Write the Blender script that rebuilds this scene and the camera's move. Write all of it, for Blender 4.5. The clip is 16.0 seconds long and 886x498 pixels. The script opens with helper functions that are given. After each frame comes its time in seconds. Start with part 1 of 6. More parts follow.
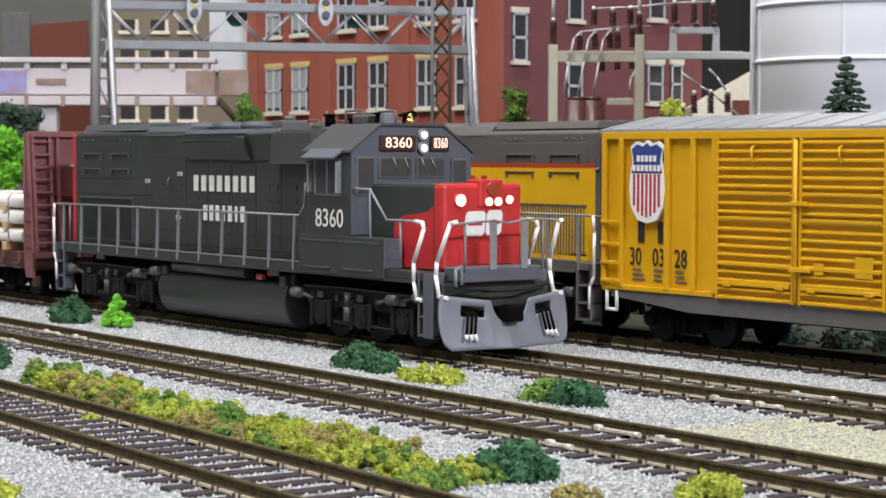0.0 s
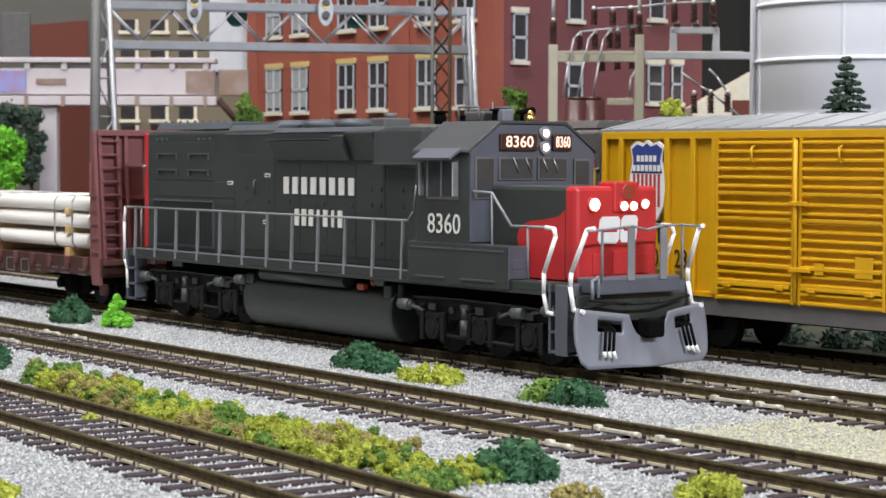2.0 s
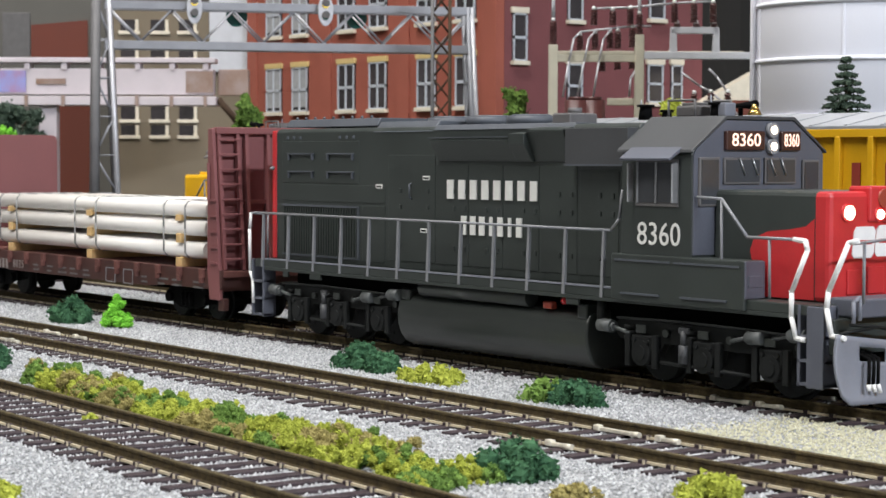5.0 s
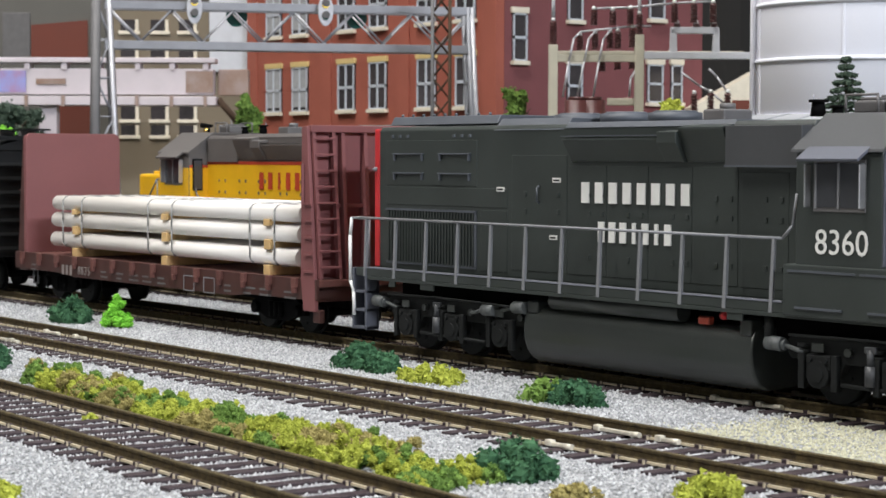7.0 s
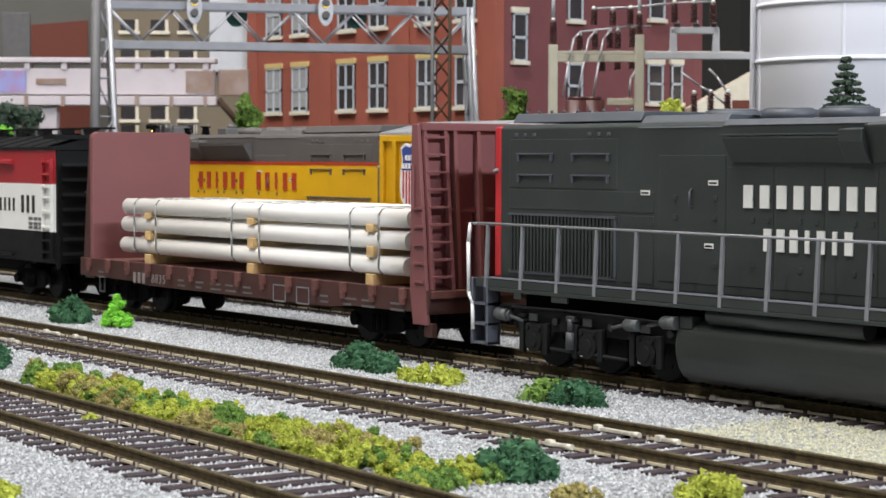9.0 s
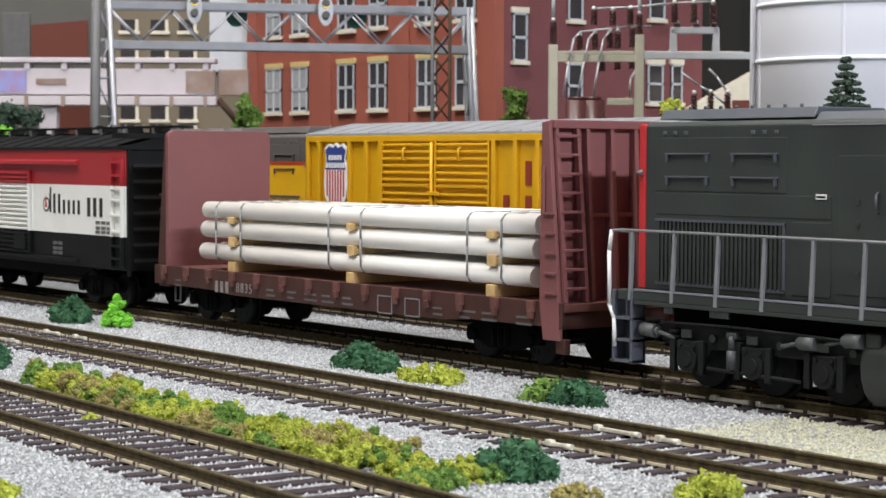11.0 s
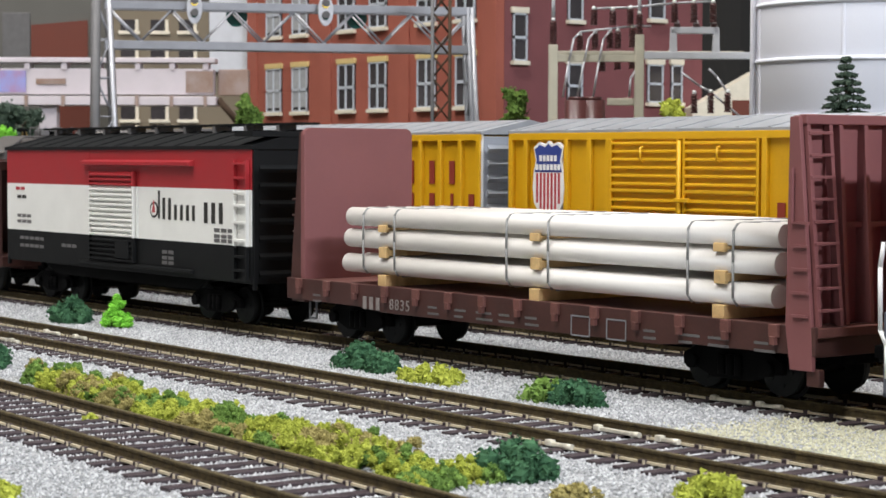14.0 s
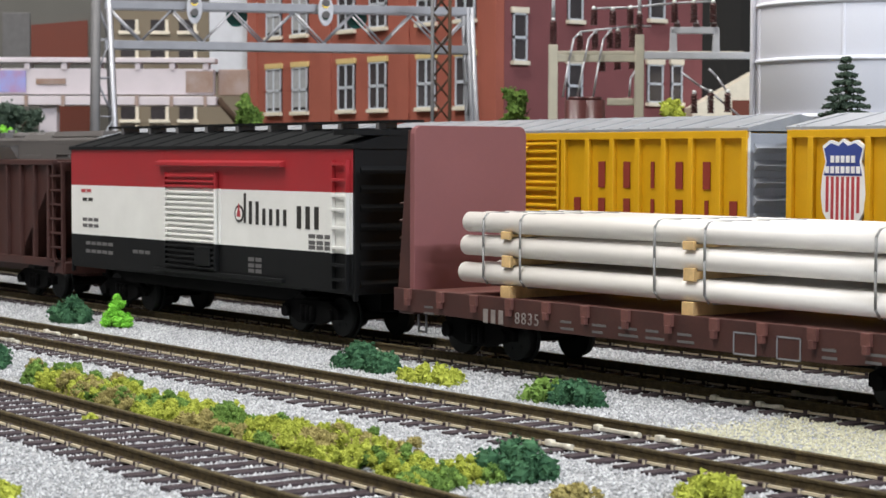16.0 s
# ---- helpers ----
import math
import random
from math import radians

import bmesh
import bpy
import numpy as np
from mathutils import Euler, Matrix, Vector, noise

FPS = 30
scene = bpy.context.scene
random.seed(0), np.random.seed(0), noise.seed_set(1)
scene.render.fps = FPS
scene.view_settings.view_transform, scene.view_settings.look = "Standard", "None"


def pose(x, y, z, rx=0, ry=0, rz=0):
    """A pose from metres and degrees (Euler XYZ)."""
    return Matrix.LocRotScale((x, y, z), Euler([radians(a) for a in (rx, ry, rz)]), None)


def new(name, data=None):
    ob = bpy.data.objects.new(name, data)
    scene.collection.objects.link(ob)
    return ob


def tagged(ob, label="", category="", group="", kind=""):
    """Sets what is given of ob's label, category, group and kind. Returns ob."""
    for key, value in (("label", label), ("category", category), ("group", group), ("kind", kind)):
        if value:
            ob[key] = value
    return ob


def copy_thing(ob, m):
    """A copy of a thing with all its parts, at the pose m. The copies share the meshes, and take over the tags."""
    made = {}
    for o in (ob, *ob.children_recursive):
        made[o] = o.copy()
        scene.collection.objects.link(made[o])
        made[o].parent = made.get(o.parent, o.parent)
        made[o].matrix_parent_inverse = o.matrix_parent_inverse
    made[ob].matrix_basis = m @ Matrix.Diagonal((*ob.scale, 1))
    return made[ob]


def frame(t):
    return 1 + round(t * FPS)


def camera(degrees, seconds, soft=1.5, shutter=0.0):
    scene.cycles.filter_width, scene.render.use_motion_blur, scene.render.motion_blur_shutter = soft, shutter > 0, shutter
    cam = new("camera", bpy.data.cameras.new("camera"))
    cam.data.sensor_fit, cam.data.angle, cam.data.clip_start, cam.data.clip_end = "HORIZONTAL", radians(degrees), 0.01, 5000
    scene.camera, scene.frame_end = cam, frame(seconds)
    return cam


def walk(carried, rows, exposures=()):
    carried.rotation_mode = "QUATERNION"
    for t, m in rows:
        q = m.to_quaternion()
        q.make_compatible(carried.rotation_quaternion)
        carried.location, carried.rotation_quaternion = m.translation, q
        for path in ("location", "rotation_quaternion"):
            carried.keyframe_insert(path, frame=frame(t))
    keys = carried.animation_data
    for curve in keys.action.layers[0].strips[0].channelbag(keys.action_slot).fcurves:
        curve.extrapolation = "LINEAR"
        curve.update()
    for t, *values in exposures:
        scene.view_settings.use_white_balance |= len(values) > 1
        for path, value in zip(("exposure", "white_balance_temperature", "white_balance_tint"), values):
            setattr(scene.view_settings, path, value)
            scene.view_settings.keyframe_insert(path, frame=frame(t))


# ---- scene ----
MM = 0.001
SP_SPEED = 23.331  # mm per second

# ---- camera ----
cam = camera(25.97, 16.0, soft=1.55)
EYE = pose(0.360, -0.27509, 0.0445) @ pose(0, 0, 0, 0, 0, 53.251) @ pose(0, 0, 0, 90 - 2.708, 0, 0) @ pose(0, 0, 0, 0, 0, 0.177)
cam.data.dof.use_dof = True
cam.data.dof.focus_distance = 0.40
cam.data.dof.aperture_fstop = 120
walk(cam, [(0.0, EYE), (16.0, EYE)], exposures=[(0.0, -0.22), (16.0, -0.22)])

# ---- light: strip lights under the ceiling of the layout room ----
world = bpy.data.worlds.new("room")
scene.world = world
world.use_nodes = True
world.node_tree.nodes["Background"].inputs[0].default_value = (0.9, 0.94, 1.0, 1)
world.node_tree.nodes["Background"].inputs[1].default_value = 0.01


def strip_light(x, y, power, turn=0.0, color=(1.0, 0.975, 0.94)):
    data = bpy.data.lights.new("strip_light", "AREA")
    data.shape, data.size, data.size_y, data.energy, data.color = "RECTANGLE", 1.2, 0.16, power, color
    ob = new("strip_light", data)
    ob.matrix_world = pose(x, y, 1.36, 0, 0, turn)
    return ob


strip_light(0.10, -0.68, 32, 90)
strip_light(-0.75, -0.58, 14.5, 90)
strip_light(-0.35, 0.40, 9, 90)
strip_light(2.75, -0.10, 205, 90, (0.87, 0.92, 1.0))


# ---- materials ----
def mat(name, color, rough=0.6, metal=0.0, vary=0.12, scale=300.0, bump=0.1, fine=2500.0, emit=0.0, tint=None, coat=0.0, island=0.0, spec=0.5):
    m = bpy.data.materials.new(name)
    m.use_nodes = True
    nt = m.node_tree
    b = nt.nodes["Principled BSDF"]
    b.inputs["Roughness"].default_value, b.inputs["Metallic"].default_value = rough, metal
    b.inputs["Coat Weight"].default_value = coat
    b.inputs["Specular IOR Level"].default_value = spec
    co = nt.nodes.new("ShaderNodeTexCoord")
    big, small = nt.nodes.new("ShaderNodeTexNoise"), nt.nodes.new("ShaderNodeTexNoise")
    for n, s in ((big, scale), (small, fine)):
        n.inputs["Scale"].default_value = s
        n.inputs["Detail"].default_value = 4
        nt.links.new(co.outputs["Object"], n.inputs["Vector"])
    mixed = nt.nodes.new("ShaderNodeMix")
    mixed.data_type = "RGBA"
    other = tint or tuple(min(1, c * (1 + vary)) for c in color)
    mixed.inputs[6].default_value = (*[c * (1 - vary) for c in color], 1)
    mixed.inputs[7].default_value = (*other, 1)
    add = nt.nodes.new("ShaderNodeMath")
    add.operation = "MULTIPLY_ADD"
    nt.links.new(small.outputs[0], add.inputs[0])
    add.inputs[1].default_value = 0.45
    nt.links.new(big.outputs[0], add.inputs[2])
    ramp = nt.nodes.new("ShaderNodeMapRange")
    ramp.inputs[1].default_value, ramp.inputs[2].default_value = 0.45, 1.0
    nt.links.new(add.outputs[0], ramp.inputs[0])
    src = ramp.outputs[0]
    if island:
        geo = nt.nodes.new("ShaderNodeNewGeometry")
        ma = nt.nodes.new("ShaderNodeMath")
        ma.operation = "MULTIPLY_ADD"
        nt.links.new(geo.outputs["Random Per Island"], ma.inputs[0])
        ma.inputs[1].default_value = island
        half = nt.nodes.new("ShaderNodeMath")
        half.operation = "MULTIPLY"
        half.inputs[1].default_value = 1 - island
        nt.links.new(src, half.inputs[0])
        nt.links.new(half.outputs[0], ma.inputs[2])
        src = ma.outputs[0]
    nt.links.new(src, mixed.inputs[0])
    nt.links.new(mixed.outputs[2], b.inputs["Base Color"])
    if bump:
        bp = nt.nodes.new("ShaderNodeBump")
        bp.inputs["Strength"].default_value, bp.inputs["Distance"].default_value = bump, 0.0004
        nt.links.new(add.outputs[0], bp.inputs["Height"])
        nt.links.new(bp.outputs[0], b.inputs["Normal"])
    rr = nt.nodes.new("ShaderNodeMapRange")
    rr.inputs[3].default_value, rr.inputs[4].default_value = max(0.02, rough - 0.08), min(1, rough + 0.1)
    nt.links.new(big.outputs[0], rr.inputs[0])
    nt.links.new(rr.outputs[0], b.inputs["Roughness"])
    if emit:
        b.inputs["Emission Color"].default_value = (*color, 1)
        b.inputs["Emission Strength"].default_value = emit
    return m


def glass(name, color, rough=0.05):
    m = bpy.data.materials.new(name)
    m.use_nodes = True
    b = m.node_tree.nodes["Principled BSDF"]
    b.inputs["Base Color"].default_value = (*color, 1)
    b.inputs["Roughness"].default_value = rough
    b.inputs["Transmission Weight"].default_value = 1.0
    b.inputs["IOR"].default_value = 1.3
    return m


M = dict(
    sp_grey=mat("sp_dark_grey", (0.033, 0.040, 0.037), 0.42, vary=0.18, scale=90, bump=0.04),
    # dark grey made paler and bluer: light on the front faces, in the colour
    sp_lit=mat("sp_lit_grey", (0.095, 0.102, 0.128), 0.5, vary=0.12, scale=120, bump=0.04),
    # the roof's bluish sheen is put into this paler grey
    sp_roof_lit=mat("sp_roof_lit_grey", (0.075, 0.083, 0.098), 0.5, vary=0.15, scale=120, bump=0.05),
    faded=mat("faded_lettering", (0.23, 0.20, 0.19), 0.7, vary=0.25, scale=900),
    pilot=mat("pilot_grey", (0.19, 0.20, 0.235), 0.42, vary=0.1, scale=140, bump=0.04),
    sp_red=mat("sp_scarlet", (0.50, 0.026, 0.03), 0.42, vary=0.12, scale=150, bump=0.03),
    # black paint darkened further: the shade under the cars is in the colour
    black=mat("underframe_shaded_black", (0.0028, 0.0028, 0.003), 0.85, vary=0.3, scale=260, bump=0.1, spec=0.1),
    # truck black lowered as well, for the shade beneath the walkways
    truck=mat("truck_shaded_black", (0.0115, 0.0125, 0.0125), 0.6, vary=0.3, scale=300, bump=0.12, spec=0.2),
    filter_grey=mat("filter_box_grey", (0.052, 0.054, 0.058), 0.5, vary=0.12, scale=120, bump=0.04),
    tank=mat("tank_grey", (0.030, 0.034, 0.032), 0.33, vary=0.2, scale=70, bump=0.04),
    cylinder=mat("cylinder_grey", (0.085, 0.092, 0.092), 0.5, vary=0.3, scale=300, bump=0.1),
    rail_grey=mat("handrail_grey", (0.22, 0.225, 0.24), 0.45, vary=0.12),
    white=mat("white_paint", (0.80, 0.80, 0.79), 0.5, vary=0.06),
    letter=mat("white_lettering", (0.74, 0.74, 0.71), 0.6, vary=0.06),
    orange_num=mat("lit_number", (1.0, 0.70, 0.56), 0.6, vary=0.02, emit=1.1),
    board=mat("number_board_black", (0.05, 0.02, 0.015), 0.3, vary=0.1),
    lamp=mat("lit_lamp", (1.0, 0.80, 0.58), 0.3, vary=0.01, emit=6.0),
    redlens=mat("red_lens", (0.30, 0.05, 0.03), 0.3, vary=0.1),
    brass=mat("brass", (0.75, 0.52, 0.16), 0.25, metal=1.0, vary=0.1),
    steel=mat("bare_steel", (0.55, 0.55, 0.56), 0.35, metal=0.9, vary=0.15),
    dark_glass=mat("window_dark", (0.055, 0.058, 0.064), 0.08, vary=0.1, bump=0.0),
    clear=glass("cab_glass", (0.9, 0.93, 0.95)),
    tuscan=mat("tuscan_brown", (0.056, 0.019, 0.015), 0.55, vary=0.28, scale=130, bump=0.06),
    # also the front bulkhead's tuscan parts, with the light on them coloured in
    maroon=mat("maroon_and_lit_tuscan", (0.205, 0.073, 0.074), 0.62, vary=0.07, scale=60, bump=0.04),
    pipe=mat("pipe_white_plastic", (0.78, 0.75, 0.71), 0.4, vary=0.05, scale=40, bump=0.02),
    wood=mat("pale_timber", (0.62, 0.42, 0.19), 0.7, vary=0.2, scale=350, bump=0.2),
    strap=mat("strap_grey", (0.24, 0.24, 0.235), 0.6),
    yellow=mat("armour_yellow", (0.67, 0.365, 0.004), 0.5, vary=0.08, scale=120, bump=0.04),
    yellow2=mat("locomotive_yellow", (0.78, 0.44, 0.012), 0.42, vary=0.07, scale=120, bump=0.03),
    up_grey=mat("harbour_grey", (0.11, 0.10, 0.095), 0.55, vary=0.12, scale=120, bump=0.05),
    silver=mat("galvanised_roof", (0.40, 0.41, 0.43), 0.38, metal=0.35, vary=0.12, scale=200, bump=0.08),
    silver_end=mat("aluminium_end", (0.42, 0.44, 0.48), 0.42, metal=0.3, vary=0.1, scale=150),
    up_red=mat("stripe_red", (0.45, 0.05, 0.02), 0.5, vary=0.06),
    maroon_letter=mat("dark_red_lettering", (0.26, 0.035, 0.02), 0.6, vary=0.06),
    blue=mat("shield_blue", (0.035, 0.06, 0.26), 0.5, vary=0.06),
    shield_red=mat("shield_red", (0.45, 0.05, 0.06), 0.5, vary=0.06),
    black_letter=mat("black_lettering", (0.025, 0.023, 0.02), 0.6, vary=0.1),
    sill_grey=mat("sill_grey", (0.12, 0.115, 0.115), 0.5, vary=0.12),
    car_red=mat("boxcar_red", (0.36, 0.022, 0.028), 0.42, vary=0.08, scale=110, bump=0.04),
    car_white=mat("boxcar_white", (0.80, 0.80, 0.765), 0.45, vary=0.05, scale=110, bump=0.03),
    car_black=mat("boxcar_black", (0.006, 0.0065, 0.007), 0.55, vary=0.25, scale=150, bump=0.05, spec=0.22),
    tie=mat("tie_brown", (0.030, 0.020, 0.024), 0.6, vary=0.3, scale=420, bump=0.3, tint=(0.058, 0.040, 0.046), spec=0.35),
    rail=mat("weathered_rail", (0.056, 0.041, 0.019), 0.9, metal=0.0, vary=0.6, scale=650, bump=0.6, spec=0.3),
    rail_top=mat("rail_head", (0.075, 0.058, 0.027), 0.8, metal=0.0, vary=0.5, scale=420, bump=0.4, spec=0.3),
    foot=mat("rail_foot_bare", (0.62, 0.54, 0.39), 0.42, metal=0.2, vary=0.15, scale=400, bump=0.05),
    joiner=mat("rail_joiner_metal", (0.66, 0.62, 0.52), 0.35, metal=0.35, vary=0.25, scale=500, bump=0.1),
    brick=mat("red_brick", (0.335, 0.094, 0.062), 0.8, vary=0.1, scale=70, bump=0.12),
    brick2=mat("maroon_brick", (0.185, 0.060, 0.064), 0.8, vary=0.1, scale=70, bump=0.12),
    lintel=mat("cream_stone", (0.62, 0.47, 0.20), 0.75, vary=0.1),
    sill=mat("pale_stone", (0.70, 0.64, 0.52), 0.75, vary=0.08),
    sash=mat("sash_grey", (0.50, 0.53, 0.58), 0.6, vary=0.06),
    pane=mat("dark_pane", (0.045, 0.04, 0.042), 0.15, vary=0.3, scale=90, bump=0.0),
    curtain=mat("pale_curtain", (0.35, 0.36, 0.37), 0.7, vary=0.2),
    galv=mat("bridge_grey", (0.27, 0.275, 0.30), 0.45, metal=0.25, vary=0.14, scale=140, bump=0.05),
    # bright glints of the bridge steel as paler grey; also pale heads and busbars
    galv_hi=mat("bridge_pale_and_lit_grey", (0.52, 0.52, 0.55), 0.4, metal=0.4, vary=0.1),
    cream=mat("substation_cream", (0.56, 0.53, 0.42), 0.6, vary=0.1, scale=150, bump=0.05),
    sub_grey=mat("substation_grey", (0.56, 0.575, 0.61), 0.55, vary=0.08, scale=150, bump=0.05),
    insul=mat("insulator_brown", (0.085, 0.030, 0.028), 0.3, vary=0.15),
    silo=mat("silo_steel", (0.78, 0.79, 0.86), 0.6, metal=0.0, vary=0.035, scale=22, bump=0.02),
    concrete=mat("grey_concrete", (0.115, 0.109, 0.097), 0.85, vary=0.1, scale=40, bump=0.1),
    beige=mat("beige_render", (0.19, 0.155, 0.108), 0.85, vary=0.1, scale=40, bump=0.1),
    redwall=mat("rust_red_wall", (0.14, 0.036, 0.022), 0.8, vary=0.1, scale=40),
    offwhite=mat("hall_white", (0.60, 0.54, 0.565), 0.6, vary=0.08, scale=60),
    dark=mat("black_cloth", (0.012, 0.011, 0.010), 0.9, vary=0.3, scale=20),
    wallpaint=mat("room_wall_paint", (0.13, 0.13, 0.13), 0.85, vary=0.04, scale=4, fine=60),
    floorpaint=mat("room_floor", (0.18, 0.17, 0.16), 0.6, vary=0.1, scale=4, fine=60),
    pine=mat("spruce_needles", (0.022, 0.050, 0.032), 0.75, vary=0.35, scale=700, island=0.6, tint=(0.06, 0.095, 0.06)),
    leaf_dark=mat("dark_green_foam", (0.022, 0.075, 0.038), 0.9, vary=0.2, scale=500, island=0.7, tint=(0.065, 0.155, 0.075), spec=0.2),
    leaf_mid=mat("mid_green_foam", (0.085, 0.165, 0.035), 0.9, vary=0.2, scale=500, island=0.7, tint=(0.19, 0.30, 0.065), spec=0.2),
    leaf_bright=mat("bright_green_foam", (0.12, 0.42, 0.02), 0.8, vary=0.15, scale=500, island=0.7, tint=(0.24, 0.62, 0.05)),
    leaf_yellow=mat("yellow_green_foam", (0.24, 0.275, 0.030), 0.9, vary=0.2, scale=500, island=0.5, tint=(0.46, 0.50, 0.085), spec=0.2),
    leaf_ochre=mat("ochre_foam", (0.20, 0.165, 0.055), 0.9, vary=0.2, scale=500, island=0.5, tint=(0.40, 0.345, 0.13), spec=0.2),
    bark=mat("bark", (0.06, 0.035, 0.02), 0.9),
    posterA=mat("poster_pink_blue", (0.60, 0.28, 0.42), 0.6, vary=0.3, scale=120, tint=(0.25, 0.35, 0.72)),
    posterB=mat("poster_faded", (0.50, 0.40, 0.37), 0.6, vary=0.25, scale=120, tint=(0.25, 0.15, 0.10)),
    green_lens=mat("green_lens", (0.02, 0.12, 0.10), 0.15, vary=0.1),
    amber_lens=mat("amber_lens", (1.0, 0.72, 0.12), 0.2, vary=0.05, emit=1.0),
)


def ballast_material():
    m = bpy.data.materials.new("white_ballast")
    m.use_nodes = True
    nt = m.node_tree
    b = nt.nodes["Principled BSDF"]
    b.inputs["Roughness"].default_value = 0.8
    co = nt.nodes.new("ShaderNodeTexCoord")
    v = nt.nodes.new("ShaderNodeTexVoronoi")
    v.inputs["Scale"].default_value = 900
    n = nt.nodes.new("ShaderNodeTexNoise")
    n.inputs["Scale"].default_value = 28
    n.inputs["Detail"].default_value = 5
    for k in (v, n):
        nt.links.new(co.outputs["Object"], k.inputs["Vector"])
    ramp = nt.nodes.new("ShaderNodeValToRGB")
    e = ramp.color_ramp.elements
    e[0].position, e[0].color = 0.0, (0.25, 0.257, 0.268, 1)
    e[1].position, e[1].color = 1.0, (0.47, 0.48, 0.496, 1)
    e.new(0.35).color = (0.35, 0.357, 0.368, 1)
    sep = nt.nodes.new("ShaderNodeSeparateColor")
    nt.links.new(v.outputs["Color"], sep.inputs[0])
    nt.links.new(sep.outputs[0], ramp.inputs[0])
    mix = nt.nodes.new("ShaderNodeMix")
    mix.data_type, mix.blend_type = "RGBA", "MULTIPLY"
    mix.inputs[0].default_value = 0.35
    nt.links.new(ramp.outputs[0], mix.inputs[6])
    nt.links.new(n.outputs[0], mix.inputs[7])
    nt.links.new(mix.outputs[2], b.inputs["Base Color"])
    bp = nt.nodes.new("ShaderNodeBump")
    bp.inputs["Strength"].default_value, bp.inputs["Distance"].default_value = 0.8, 0.0005
    bp.invert = True
    nt.links.new(v.outputs["Distance"], bp.inputs["Height"])
    nt.links.new(bp.outputs[0], b.inputs["Normal"])
    return m


M["ballast"] = ballast_material()
# bridge grey darkened: shade on the left tower's legs, put into the colour
M["bridge_dark"] = mat("bridge_shaded_grey", (0.125, 0.122, 0.125), 0.6, metal=0.1, vary=0.15, scale=140, bump=0.05)
# worn deck, with the light on its top edge, in one paler brown
M["deck"] = mat("worn_lit_deck_brown", (0.13, 0.048, 0.039), 0.65, vary=0.3, scale=160, bump=0.15)
M["timber_frame"] = mat("table_timber", (0.34, 0.22, 0.12), 0.7, vary=0.2, scale=12, fine=200, bump=0.1)
M["earth"] = mat("dark_scenic_earth", (0.030, 0.026, 0.018), 0.9, vary=0.4, scale=60, bump=0.5, tint=(0.055, 0.06, 0.03))
M["stone"] = mat("ballast_stone", (0.25, 0.255, 0.266), 0.75, vary=0.25, scale=400, bump=0.1, island=0.85, tint=(0.63, 0.64, 0.645))
M["stone_cream"] = mat("cream_stone_chip", (0.43, 0.415, 0.29), 0.8, vary=0.2, scale=400, bump=0.1, island=0.7, tint=(0.65, 0.63, 0.465))


# ---- mesh helpers, all in millimetres ----
def box(bm, x0, x1, y0, y1, z0, z1, bev=0.0):
    vs = [bm.verts.new(p) for p in ((x0, y0, z0), (x1, y0, z0), (x1, y1, z0), (x0, y1, z0), (x0, y0, z1), (x1, y0, z1), (x1, y1, z1), (x0, y1, z1))]
    fs = [bm.faces.new([vs[i] for i in f]) for f in ((3, 2, 1, 0), (4, 5, 6, 7), (0, 1, 5, 4), (1, 2, 6, 5), (2, 3, 7, 6), (3, 0, 4, 7))]
    if bev:
        es = list({e for f in fs for e in f.edges})
        bmesh.ops.bevel(bm, geom=es, offset=bev, segments=2, affect="EDGES", profile=0.5)
    return bm


def prism(bm, poly, axis, lo, hi, bev=0.0):
    """poly: pairs in the plane across the axis: (y, z) for x, (x, z) for y, (x, y) for z."""
    def put(a, b, c):
        return {"x": (c, a, b), "y": (a, c, b), "z": (a, b, c)}[axis]
    n = len(poly)
    v0 = [bm.verts.new(put(a, b, lo)) for a, b in poly]
    v1 = [bm.verts.new(put(a, b, hi)) for a, b in poly]
    fs = [bm.faces.new(v0), bm.faces.new(v1[::-1])]
    fs += [bm.faces.new((v0[i], v1[i], v1[(i + 1) % n], v0[(i + 1) % n])) for i in range(n)]
    bmesh.ops.recalc_face_normals(bm, faces=fs)
    if bev:
        bmesh.ops.bevel(bm, geom=list({e for f in fs for e in f.edges}), offset=bev, segments=2, affect="EDGES", profile=0.5)
    return bm


def cyl(bm, p, q, r, seg=10, r2=None):
    p, q = Vector(p), Vector(q)
    d = (q - p).normalized()
    a = d.orthogonal().normalized()
    b = d.cross(a)
    r2 = r if r2 is None else r2
    ring = [[bm.verts.new(c + (a * math.cos(t) + b * math.sin(t)) * rad) for t in [2 * math.pi * i / seg for i in range(seg)]] for c, rad in ((p, r), (q, r2))]
    for i in range(seg):
        j = (i + 1) % seg
        bm.faces.new((ring[0][i], ring[0][j], ring[1][j], ring[1][i])).smooth = True
    bm.faces.new(ring[0][::-1])
    bm.faces.new(ring[1])
    return bm


def tube(bm, pts, r, seg=8):
    for p, q in zip(pts, pts[1:]):
        e = (Vector(q) - Vector(p)).normalized() * r * 0.4
        cyl(bm, Vector(p) - e, Vector(q) + e, r, seg)
    return bm


def bar(bm, p, q, w):
    """A square bar between two points."""
    return cyl(bm, p, q, w * 0.7, 4)


def B():
    return bmesh.new()


def finish(name, bm, material):
    me = bpy.data.meshes.new(name)
    bm.to_mesh(me)
    bm.free()
    me.transform(Matrix.Diagonal((MM, MM, MM, 1)))
    me.materials.append(material)
    return me


def part(name, bm, material, parent, label=""):
    ob = new(name, finish(name, bm, material))
    ob.parent = parent
    if label:
        tagged(ob, label)
    return ob


